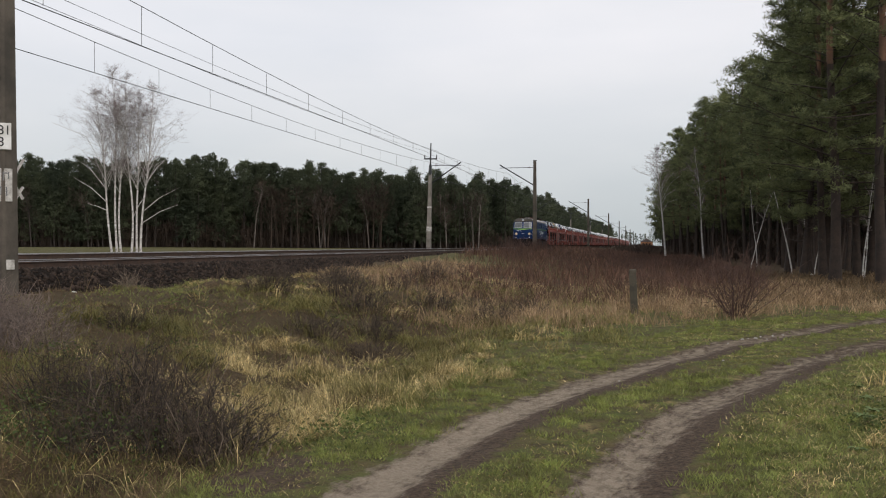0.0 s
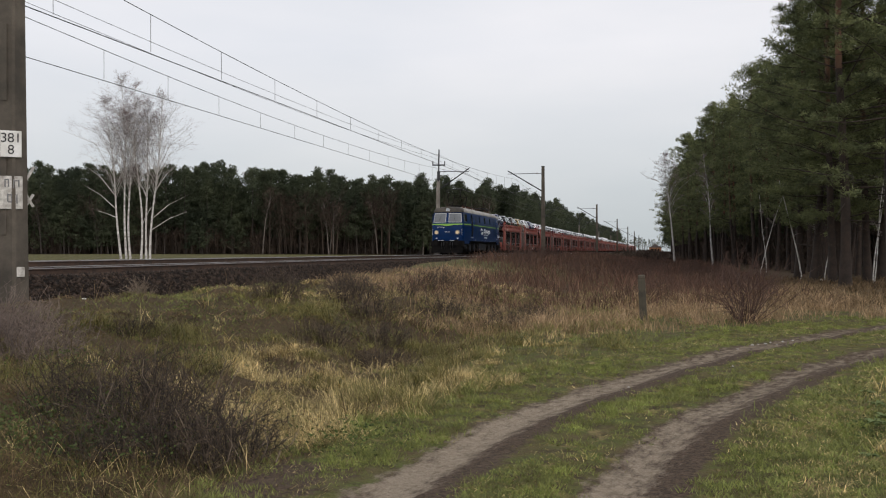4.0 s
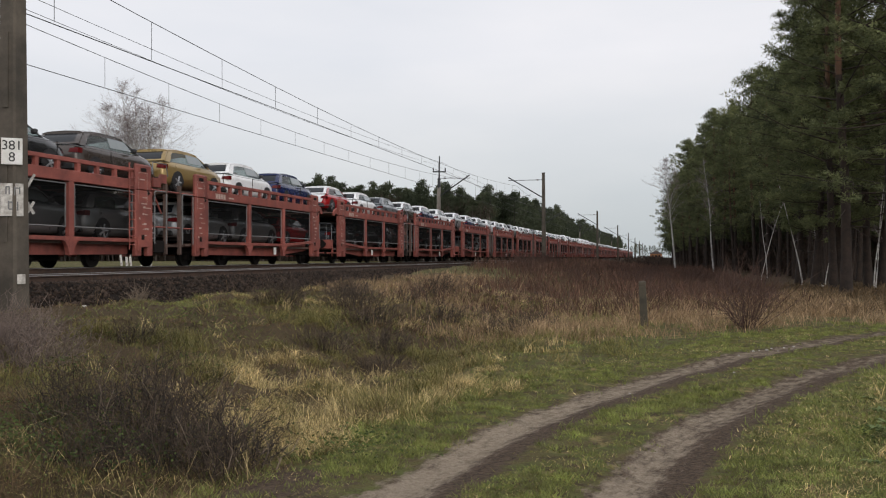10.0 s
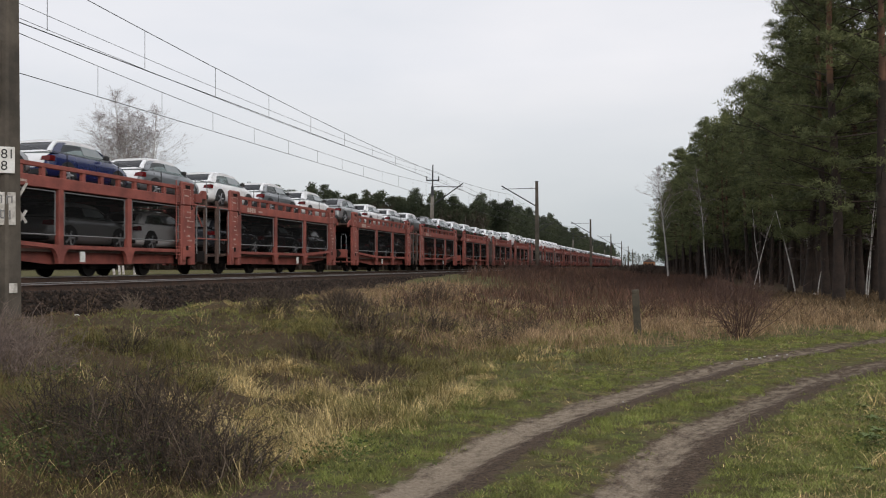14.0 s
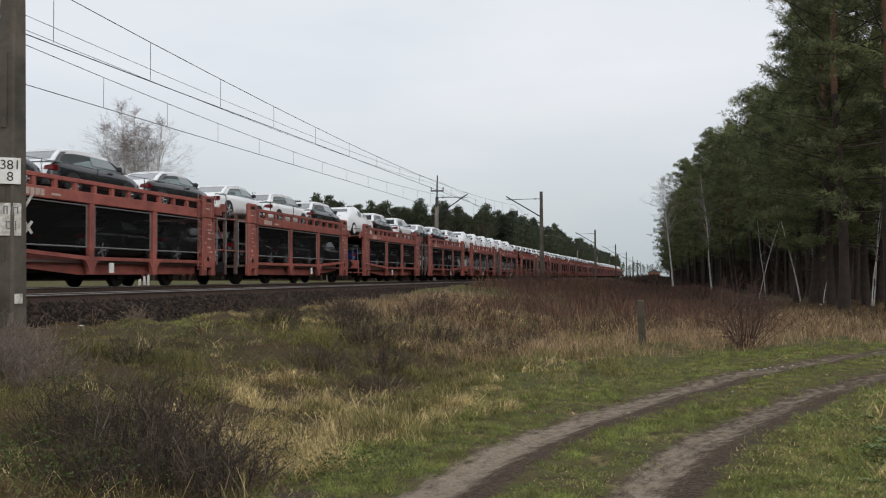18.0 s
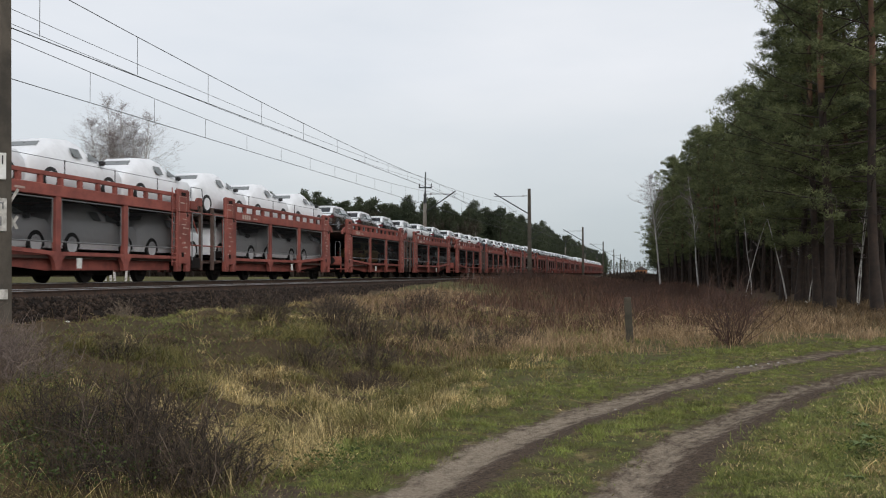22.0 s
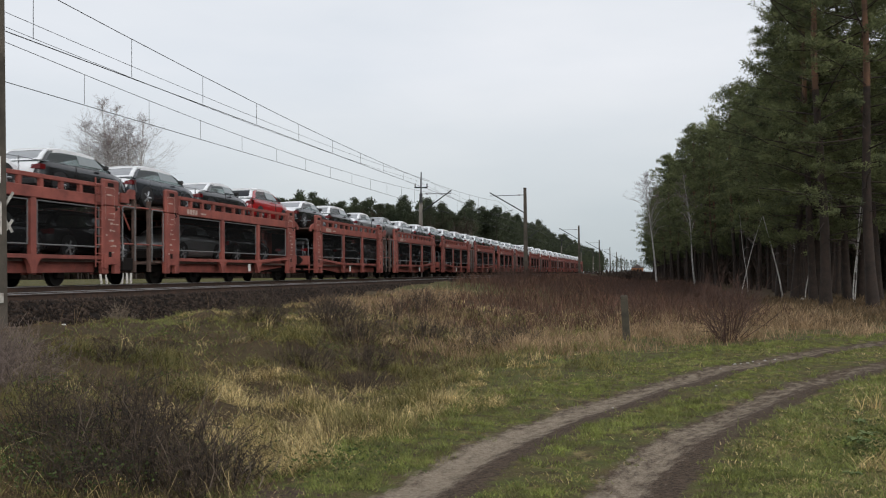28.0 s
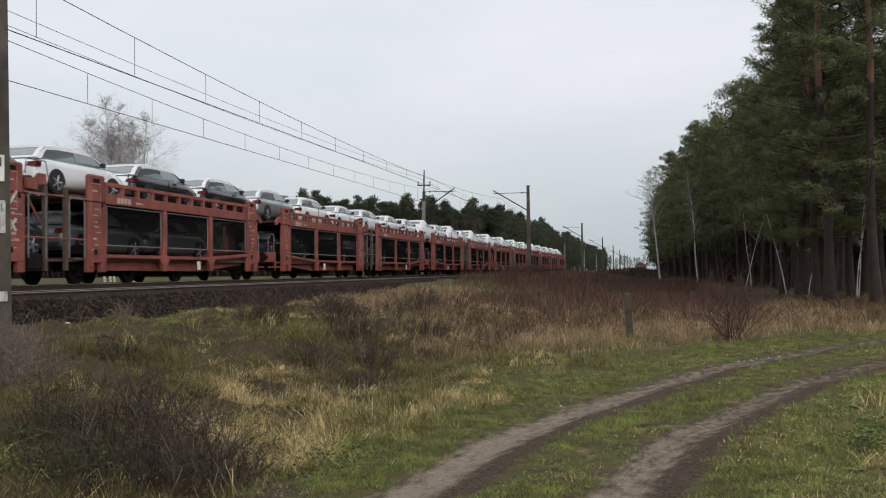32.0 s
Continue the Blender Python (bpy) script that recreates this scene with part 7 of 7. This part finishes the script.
def low_growth():
    rng = np.random.default_rng(8)
    U = rng.uniform
    left = lambda x, y: x - np.minimum(rut_left(y), 2.0)                       # distance beyond the left rut, negative towards the line
    road_side = lambda x, y: smooth_step(-2.1, -0.9, left(x, y))
    bank = lambda x, y: smooth_step(-0.7, -1.5, left(x, y)) * smooth_step(-11.25, -10.7, x)
    low = lambda x, y: smooth_step(-6.0, -8.5, x) * (1 - smooth_step(20, 32, y))   # mossy upper bank beside the ballast
    gold = lambda x, y: np.clip(np.exp(-(((x + 3.3) / 1.2) ** 2 + ((y - 9.6) / 2.3) ** 2)) + 0.9 * np.exp(-(((x + 5.2) / 0.5) ** 2 + ((y - 11.4) / 0.8) ** 2)) + 0.9 * np.exp(-(((x + 3.35) / 0.5) ** 2 + ((y - 7.6) / 0.7) ** 2)) + 0.9 * np.exp(-(((x + 8.6) / 1.8) ** 2 + ((y - 20.5) / 2.5) ** 2)), 0, 1)
    tan = lambda x, y: smooth_step(1.0, 3.5, y - 16.5 - np.maximum(x, -2) * 1.0) * smooth_step(-6.5, -3.5, x + 4.5 * smooth_step(20, 26, y)) * smooth_step(8.5, 6.0, x + 0.05 * y)
    rust = lambda x, y: smooth_step(22, 27, y - 0.7 * np.maximum(x, 0)) * smooth_step(6.5, 4, x) * (1 - 0.8 * smooth_step(0.085, 0.125, x / y)) * (1 - (1 - smooth_step(38, 55, y)) * smooth_step(-6.0, -8.5, x))
    ch = []
    x, y = scatter(30000, 4.6, 24, -7, 8, rng, lambda x, y: (0.15 + 0.85 * patch(x, y, 2.3, 0.3)) * road_side(x, y) * off_ruts(x, y) * (1 - 0.7 * tan(x, y)), 1.6)
    ch.append(turf(x, y, 14, U(0.018, 0.055, len(x)) * (0.6 + patch(x, y, 1.4, 1.0)), 0.004 + y * 0.0006, rng, 0.035))
    x, y = scatter(60000, 5, 34, -11, 0, rng, lambda x, y: (0.1 + 0.9 * patch(x, y, 1.3, 2.0) ** 1.5) * bank(x, y) * (1 - 0.6 * gold(x, y)), 1.3)
    ch.append(specks(x, y, U(0.02, 0.09, len(x)), 0.005 + y * 0.0008, rng, 1.0))
    x, y = scatter(5200, 4.8, 20, -6, 8, rng, lambda x, y: road_side(x, y) * off_ruts(x, y) * patch(x, y, 2.0, 3.0) ** 2, 1.4)
    ch.append(tussocks(x, y, 16, U(0.04, 0.13, len(x)), 0.003 + y * 0.0005, rng, 0.4, 0.4))
    x, y = scatter(420, 5.4, 12, -5, -1.2, rng, lambda x, y: np.exp(-((left(x, y) + 1.3) / 0.45) ** 2), 1.2)
    ch.append(tussocks(x, y, 70, U(0.07, 0.17, len(x)), 0.003 + y * 0.0004, rng, 0.4, 0.35))
    x, y = scatter(330, 8, 22, -10.6, -6.8, rng, lambda x, y: low(x, y) * patch(x, y, 0.9, 1.9), 1.0)
    ch.append(tussocks(x, y, 40, U(0.06, 0.16, len(x)), 0.003 + y * 0.0004, rng, 0.4, 0.5))
    x, y = scatter(2600, 5, 16, 0.5, 5, rng, lambda x, y: smooth_step(0.45, 0.9, x - rut_right(y)) * (0.2 + 0.8 * patch(x, y, 2.2, 4.0)), 1.3)
    ch.append(tussocks(x, y, 18, U(0.04, 0.12, len(x)), 0.003 + y * 0.0005, rng, 0.4, 0.5))
    growth("short_grass", "short green grass and moss beside the dirt road", "grass", grass_green, ch)
    ch = []
    x, y = scatter(2100, 5, 30, -10.6, -0.5, rng, lambda x, y: bank(x, y) * (0.1 + patch(x, y, 1.1, 1.1) ** 1.5) * (1 - 0.4 * low(x, y)), 1.2)
    ch.append(tussocks(x, y, 60, U(0.10, 0.30, len(x)) * (1 - 0.6 * low(x, y)) * np.interp(y, [5, 8.5], [0.55, 1]), 0.002 + y * 0.0004, rng, 0.25, 0.4))
    x, y = scatter(190, 7.0, 22, -8.0, -2.4, rng, lambda x, y: bank(x, y) * (0.15 + 0.85 * patch(x, y, 1.2, 0.4)) * (1 - low(x, y)) * 0.7, 1.0)
    ch.append(tussocks(x, y, 260, U(0.26, 0.50, len(x)), 0.002 + y * 0.0003, rng, 0.22, 0.26))
    x, y = scatter(90000, 4.7, 22, -6, 8, rng, lambda x, y: road_side(x, y) * off_ruts(x, y) * (0.1 + patch(x, y, 1.7, 5.0) ** 1.5), 1.5)
    ch.append(specks(x, y, U(0.012, 0.04, len(x)), 0.004 + y * 0.0007, rng, 1.2))
    growth("olive_grass", "rough olive-green grass tussocks on the bank", "grass", grass_olive, ch)
    ch = []
    x, y = scatter(2300, 6.5, 24, -10.0, -1.0, rng, lambda x, y: bank(x, y) * gold(x, y) * (0.1 + 1.2 * patch(x, y, 3.6, 4.4) ** 2), 1.1)
    ch.append(tussocks(x, y, 80, U(0.14, 0.36, len(x)) * (1 - 0.4 * low(x, y)), 0.002 + y * 0.00035, rng, 0.3, 0.28))
    x, y = scatter(200, 6.8, 14, -6.4, -1.6, rng, lambda x, y: bank(x, y) * gold(x, y) * 0.6, 1.0)
    ch.append(tussocks(x, y, 200, U(0.22, 0.42, len(x)), 0.002 + y * 0.00035, rng, 0.2, 0.24))
    x, y = scatter(1000, 5, 34, -10.8, -1, rng, lambda x, y: bank(x, y) * patch(x, y, 0.8, 2.2) ** 2 * (1 - 0.8 * low(x, y)), 1.2)
    ch.append(tussocks(x, y, 24, U(0.10, 0.34, len(x)), 0.003 + y * 0.0004, rng, 0.45, 0.2))
    x, y = scatter(40000, 4.7, 20, -5, 8, rng, lambda x, y: road_side(x, y) * off_ruts(x, y) * patch(x, y, 1.2, 7.0) ** 3, 1.5)
    ch.append(specks(x, y, U(0.01, 0.035, len(x)), 0.004 + y * 0.0006, rng, 1.6))
    x, y = scatter(3400, 5, 15, 0.5, 4.5, rng, lambda x, y: smooth_step(0.5, 1.2, x - rut_right(y)) * (0.08 + 0.8 * patch(x, y, 2.9, 1.0) ** 2), 1.0)
    ch.append(tussocks(x, y, 16, U(0.03, 0.11, len(x)), 0.002 + y * 0.0004, rng, 0.3, 0.8))
    x, y = np.array([1.74, 1.84, 1.90, 2.50, 1.98, 2.1]), np.array([7.95, 8.15, 7.8, 11.2, 8.35, 8.7])
    ch.append(tussocks(x, y, 34, np.array([0.24, 0.18, 0.24, 0.36, 0.30, 0.26]), np.full(6, 0.007), rng, 0.3, 0.12))
    x, y = scatter(26000, 4.8, 22, -10.5, -1.5, rng, lambda x, y: bank(x, y) * (0.1 + gold(x, y)) * 0.8, 1.3)
    ch.append(specks(x, y, U(0.008, 0.03, len(x)), 0.003 + y * 0.0004, rng, 5.0))
    x, y = scatter(60, 4.7, 7.0, -6.5, -3.0, rng, bank, 1.0)
    ch.append(tussocks(x, y, 7, U(0.25, 0.5, len(x)), 0.0042 + 0 * x, rng, 0.3, 0.1))
    growth("straw_grass", "tall dry straw-coloured grass on the bank", "grass", grass_dry, ch)
    ch = []
    x, y = scatter(76000, 13, 40, -10.6, 11, rng, lambda x, y: tan(x, y) * (0.12 + 0.88 * patch(x, y, 1.0, 0.9)) * (1 - 0.9 * rust(x, y)), 1.1)
    ch.append(blades(x, y, U(0.08, 0.42, len(x)), 0.004 + y * 0.0004, rng, 0.7))
    x, y = scatter(620, 15, 32, -10.4, 8, rng, lambda x, y: tan(x, y) * patch(x, y, 1.3, 2.9), 1.0)
    ch.append(tussocks(x, y, 44, U(0.2, 0.55, len(x)), 0.004 + y * 0.0004, rng, 0.6, 0.2))
    growth("tan_grass", "standing dry tan grass behind the dirt road", "grass", grass_tan, ch)
    ch = []
    x, y = scatter(32000, 22, 130, -10.2, 5.5, rng, rust, 1.6)
    ch.append(blades(x, y, U(0.2, 0.8, len(x)) * (0.5 + 0.8 * patch(x, y, 0.35, 2.2)), 0.006 + y * 0.0005, rng, 0.5))
    growth("red_brush", "dark red-brown leafless brush along the line", "brush", brush_red, ch)
    ch = []
    x, y = scatter(16000, 23, 110, -10.0, 6.5, rng, lambda x, y: rust(x, y) * patch(x, y, 0.3, 0.8) ** 2, 1.4)
    ch.append(blades(x, y, U(0.2, 0.6, len(x)), 0.007 + y * 0.0005, rng, 0.7))
    x, y = scatter(16000, 24, 52, 2.0, 13, rng, lambda x, y: smooth_step(24, 27, y - 0.2 * x) * (0.25 + 0.75 * patch(x, y, 0.7, 1.4)), 1.0)
    ch.append(blades(x, y, U(0.10, 0.42, len(x)), 0.006 + y * 0.0005, rng, 0.8))
    x, y = scatter(1300, 6, 34, -10.5, -2.8, rng, lambda x, y: bank(x, y) * patch(x, y, 0.8, 3.0) ** 2, 1.1)
    ch.append(tussocks(x, y, 64, U(0.08, 0.30, len(x)) * (1 - 0.6 * low(x, y)), 0.002 + y * 0.0004, rng, 0.3, 0.5))
    x, y = scatter(50000, 8, 24, -9.8, -3.5, rng, lambda x, y: bank(x, y) * np.clip(patch(x, y, 0.9, 5.2) * 2.2 - 1.1, 0, 1), 1.2)
    ch.append(specks(x, y, U(0.02, 0.06, len(x)), 0.005 + y * 0.0006, rng, 2.4))
    x, y = scatter(35000, 5, 30, -10.9, -2.8, rng, lambda x, y: bank(x, y) * (0.15 + patch(x, y, 1.0, 6.1)), 1.3)
    ch.append(specks(x, y, U(0.02, 0.10, len(x)), 0.004 + y * 0.0006, rng, 0.9))
    x, y = scatter(950, 4.6, 9.5, -8.5, -2.9, rng, lambda x, y: bank(x, y) * (0.2 + patch(x, y, 1.6, 0.7)), 1.0)
    ch.append(tussocks(x, y, 34, U(0.08, 0.28, len(x)), 0.0036 + 0 * x, rng, 0.3, 0.35))
    x, y = scatter(30000, 4.8, 24, -10.8, -2.2, rng, bank, 1.3)
    ch.append(specks(x, y, U(0.008, 0.03, len(x)), 0.003 + y * 0.0004, rng, 5.0))
    x, y = scatter(900, 5, 26, -10.5, -2.6, rng, lambda x, y: bank(x, y) * patch(x, y, 0.7, 1.5), 1.2)
    ch.append(blades(x, y, U(0.25, 0.7, len(x)), 0.003 + y * 0.0003, rng, 0.5))
    growth("brown_weeds", "rust-brown dead weeds and brush along the line", "weeds", grass_rust, ch)


def shrub(name, label, x, y, seed, h, spread, stems, material, twig=0.4, canes=0, twigs=13, root_share=0.6, sturdy=1.0):
    """A leafless shrub: a dome of many crooked stems, each with short fine twigs."""
    rng = np.random.default_rng(seed)
    n = stems
    a, rad = rng.uniform(0, 2 * np.pi, n), rng.random(n) ** 0.6
    ring = np.stack([np.cos(a), np.sin(a)], 1) * rad[:, None]
    top = h * (1.05 - 0.55 * rad ** 2) * rng.uniform(0.6, 1.1, n)
    p0 = np.concatenate([ring * spread * root_share, np.full((n, 1), -0.04)], 1)
    p1 = np.concatenate([ring * spread * (0.45 + 0.55 * root_share) + rng.normal(0, 0.09, (n, 2)) * h, (top * 0.5)[:, None]], 1)
    p2 = np.concatenate([ring * spread + rng.normal(0, 0.15, (n, 2)) * h, top[:, None]], 1)
    k = (0.0034 + h * 0.0022) * sturdy
    chunks = [tube_arrays(p0, p1, np.full(n, k), np.full(n, k * 0.75), 3), tube_arrays(p1, p2, np.full(n, k * 0.75), np.full(n, k * 0.4), 3)]
    for _ in range(twigs):
        w = rng.random((n, 1))
        s0 = np.where(rng.random((n, 1)) < 0.55, p1 + (p2 - p1) * w, p0 + (p1 - p0) * (0.3 + 0.7 * w))
        e = (p2 - p1) / h * 1.1 + rng.normal(0, 0.55, (n, 3))
        s1 = s0 + e * h * 0.24 * rng.uniform(0.4, 1.2, (n, 1))
        chunks.append(tube_arrays(s0, s1, np.full(n, k * twig), np.full(n, k * twig * 0.5), 3))
    v, f = join(chunks)
    root = thing(name, label, "shrub", "bare shrubs", m=pose(x, y, float(height(x, y))))
    tagged(part("branchwork", big_mesh("branchwork", v, f, material), material, root), kind="stuff")
    for _ in range(canes):
        a0, out, high = rng.uniform(0, 2 * np.pi), rng.uniform(0.1, 0.8) * spread, h * rng.uniform(0.55, 1.2)
        q, at = [], np.array([math.cos(a0) * out, math.sin(a0) * out, -0.03])
        for i in range(6):
            q.append(tuple(at))
            at = at + np.array([rng.normal(0.03 * math.cos(a0), 0.075), rng.normal(0.03 * math.sin(a0), 0.075), high * rng.uniform(0.02, 0.30)])
        part("cane", Geo().tube(q, [0.0055, 0.005, 0.0048, 0.0044, 0.004, 0.003], 4), cane_mat, root, "pale dry cane")


def bramble(x, y, seed, n, rx, ry, h):
    """Low bramble: small dull green leaves over the ground."""
    rng = np.random.default_rng(seed)
    px, py = x + rng.normal(0, rx, n), y + rng.normal(0, ry, n)
    c = np.stack([px, py, height(px, py) + h * rng.random(n)], 1)
    d, e = rng.normal(0, 1, (n, 3)), rng.normal(0, 1, (n, 3))
    d[:, 2] *= 0.4
    d /= np.linalg.norm(d, axis=1, keepdims=True)
    s = np.cross(d, e)
    s /= np.linalg.norm(s, axis=1, keepdims=True)
    ln = rng.uniform(0.008, 0.020, (n, 1))
    v = np.stack([c - d * ln, c + s * ln * 0.55, c + d * ln, c - s * ln * 0.55], 1).reshape(-1, 3)
    f = (np.arange(n)[:, None, None] * 4 + np.array([(0, 1, 2), (0, 2, 3)])[None]).reshape(-1, 3)
    tagged(new("bramble", big_mesh("bramble", v, f, leaf_green)), "low green bramble leaves round the dead bush", "bramble", kind="stuff")


def rosette(x, y, seed, n, length):
    """A low weed: long leaves that rise and bend over from one root."""
    rng = random.Random(seed)
    root = thing("broadleaf_weed", "low green broad-leaved weed in short grass", "weed", "road-side weeds", m=pose(x, y, float(height(x, y))))
    for i in range(n):
        ln, wd, up = length * rng.uniform(0.7, 1.2), rng.uniform(0.016, 0.030), rng.uniform(0.3, 0.9)
        rows = []
        for t, w in ((0, 0.3), (0.25, 0.8), (0.5, 1.0), (0.75, 0.8), (1.0, 0.1)):
            px, pz = ln * t, ln * (up * t - 0.75 * up * t * t) + 0.01
            rows.append([(px, -wd * w, pz + 0.3 * wd * w), (px, 0, pz), (px, wd * w, pz + 0.3 * wd * w), (px, 0, pz - 0.003)])
        part("leaf", Geo().loft(rows), weed_leaf, root).matrix_basis = pose(0, 0, 0, 0, 0, i * 360 / n + rng.uniform(-25, 25))


low_growth()
for x, y, seed, n, length in ((1.90, 9.0, 3, 12, 0.13), (2.04, 9.3, 4, 10, 0.11), (2.12, 10.0, 5, 9, 0.10), (1.55, 7.6, 6, 9, 0.07), (2.25, 11.0, 7, 8, 0.10)):
    rosette(x, y, seed, n, length)
shrub("bare_shrub", "leafless reddish shrub beside the road", 1.8, 21.2, 31, 1.65, 1.25, 34, twig_red, 0.5, 0, 9, 0.15, 1.5)
for i, (x, y, h, sp) in enumerate(((-3.85, 6.6, 0.80, 0.75), (-4.5, 7.25, 0.85, 0.7), (-3.32, 6.5, 0.50, 0.55), (-7.0, 8.9, 0.75, 0.7), (-7.9, 9.6, 0.6, 0.6), (-8.3, 10.2, 0.55, 0.6), (-7.3, 11.4, 0.4, 0.5), (-6.9, 15.6, 0.6, 0.6), (-6.2, 17.5, 0.6, 0.7),
                                   (-5.4, 16.4, 0.55, 0.6), (-6.9, 19.4, 0.6, 0.7), (-5.6, 19.9, 0.6, 0.7), (-4.0, 20.3, 0.55, 0.7), (-8.2, 23.0, 0.6, 0.7), (-6.9, 27.5, 0.7, 0.8), (-2.9, 20.4, 0.45, 0.6), (-4.2, 13.4, 0.35, 0.6), (-5.2, 7.2, 0.6, 0.6), (-4.6, 14.6, 0.45, 0.6), (-4.5, 18.3, 0.45, 0.6), (-3.2, 18.6, 0.4, 0.5), (-4.5, 6.3, 0.45, 0.6), (-5.2, 13.4, 0.4, 0.6))):
    shrub("weed_bush", "dark dead weed bush on the bank", x, y, 40 + i, h, sp, 84 if i < 6 else 72, twig_brown if i not in (3, 4, 5) else twig_mauve, 0.6, 7 if i < 3 else 2)
bramble(-4.9, 6.4, 5, 3600, 0.55, 0.5, 0.3)
bramble(-4.3, 7.0, 6, 1600, 0.5, 0.4, 0.35)
bramble(1.95, 8.6, 7, 420, 0.22, 0.16, 0.12)
bramble(2.35, 9.4, 8, 300, 0.2, 0.3, 0.09)
for i, (x, y, n, r) in enumerate(((-6.2, 8.6, 700, 0.4), (-5.6, 10.2, 600, 0.4), (-6.8, 13.0, 700, 0.6), (-5.6, 15.0, 800, 0.6), (-2.6, 7.3, 500, 0.3), (-7.6, 11.5, 600, 0.6))):
    bramble(x, y, 20 + i, n, r, r, 0.16)
for i in range(26):
    q = random.Random(900 + i)
    shrub("brush_bush", "bare red-brown brush along the railway", q.uniform(-9.5, 3.5), q.uniform(29, 75), 80 + i, q.uniform(0.8, 1.4), q.uniform(0.8, 1.5), 44, twig_red, 0.7)


def small_things():
    house = thing("lineside_house", "small brick house beside the railway far off", "house", m=pose(-4.5, 640, 0.6))
    part("wall", Geo().box(-4, 4, -5, 5, 0, 3.6), brick_far, house)
    part("roof", Geo().prism([(-4.5, 3.5), (4.5, 3.5), (0, 6.0)], "y", -5.4, 5.4), roof_far, house)
    for wx in (-2.2, 0.0, 2.2):
        part("window", Geo().box(wx - 0.5, wx + 0.5, -5.05, -4.9, 1.2, 2.6), dark_glass, house)
    z = float(height(-0.45, 21.3))
    post = thing("marker_post", "brown-grey weathered concrete marker post in dry grass", "post", m=pose(-0.42, 21.2, z, 0, -2.5, 0))
    part("shaft", Geo().loft([[(sx * a, sy * a, h) for sx, sy in ((1, -1), (1, 1), (-1, 1), (-1, -1))] for h, a in ((-0.3, 0.085), (0.90, 0.078), (0.95, 0.076))]), post_concrete, post)
    part("cap", Geo().box(-0.082, 0.082, -0.082, 0.082, 0.94, 1.04, 0.02), post_concrete, post)
    x, y = -12.08, 14.9
    g0 = 0.62
    sign = thing("crossing_sign", "white double saltire level crossing sign on a thin post", "sign", m=pose(x, y, g0, 0, 0, 38))
    part("post", Geo().tube([(0, 0.03, -0.3), (0, 0.03, 2.75)], 0.02, 8), steel, sign)
    for name, x1, za, zb in (("upper_arm", 0.36, 2.60, 3.27), ("cross_arm", 0.35, 3.12, 2.50), ("chevron_arm", 0.35, 2.12, 2.74)):
        for a in (-1, 1):
            run = math.hypot(x1, zb - za)
            back = {"upper_arm": 0.0, "cross_arm": 0.018, "chevron_arm": 0.036}[name] + 0.005 * a
            ob = part(name, Geo().box(0.0, run, -0.012 - back, -0.002 - back, -0.026, 0.026), old_white, sign)
            ob.matrix_basis = pose(0, 0, za - g0, 0, -math.degrees(math.atan2(zb - za, a * x1)), 0)


def scrap(name, label, category, x, y, size, seed, material, lift=0.0):
    """A small crumpled or broken piece lying on the ground."""
    rng = random.Random(seed)
    g = Geo()
    ring = lambda r, z: [(r * math.cos(a) * rng.uniform(0.7, 1.2), r * math.sin(a) * rng.uniform(0.6, 1.1), z + rng.uniform(-0.1, 0.1) * size) for a in np.arange(0, 2 * math.pi, math.pi / 4)]
    g.loft([ring(size * 0.5, 0.0), ring(size * 0.62, size * 0.18), ring(size * 0.35, size * 0.42)])
    tagged(part(name, g, material, None), label, category).matrix_world = pose(x, y, float(height(x, y)) + lift, 0, 0, seed * 40)


scrap("litter_scrap", "crumpled white litter at the edge of the wood", "litter", 8.3, 52.0, 0.2, 1, enamel)
scrap("litter_scrap", "small white litter scrap on the ballast", "litter", -10.9, 15.4, 0.10, 2, enamel, 0.02)
for i, (x, y, q) in enumerate(((1.75, 16.72, 0.06), (1.5, 16.35, 0.05), (2.1, 17.2, 0.05), (1.86, 16.95, 0.035), (1.62, 16.6, 0.03), (2.3, 17.5, 0.04), (1.95, 16.8, 0.03), (1.2, 15.6, 0.03), (0.95, 13.2, 0.035), (-0.4, 11.2, 0.03))):
    scrap("pale_stone", "pale stone chip lying in the rut", "stone", x, y, q, 5 + i, old_white)
shrub("dry_tuft", "pale dry twig tuft at the foot of the ballast", -10.35, 16.5, 95, 0.42, 0.32, 40, cane_mat, 0.6)
small_things()
sleepers(near_track, NEAR_X, NEAR_Z)
sleepers(far_track, FAR_X, FAR_Z)


def motions():
    for ob, u, z in moving:
        walk(ob, [(2.0 * i, pose(FAR_X, u - d, FAR_Z + z)) for i, d in enumerate(RUN)])


motions()
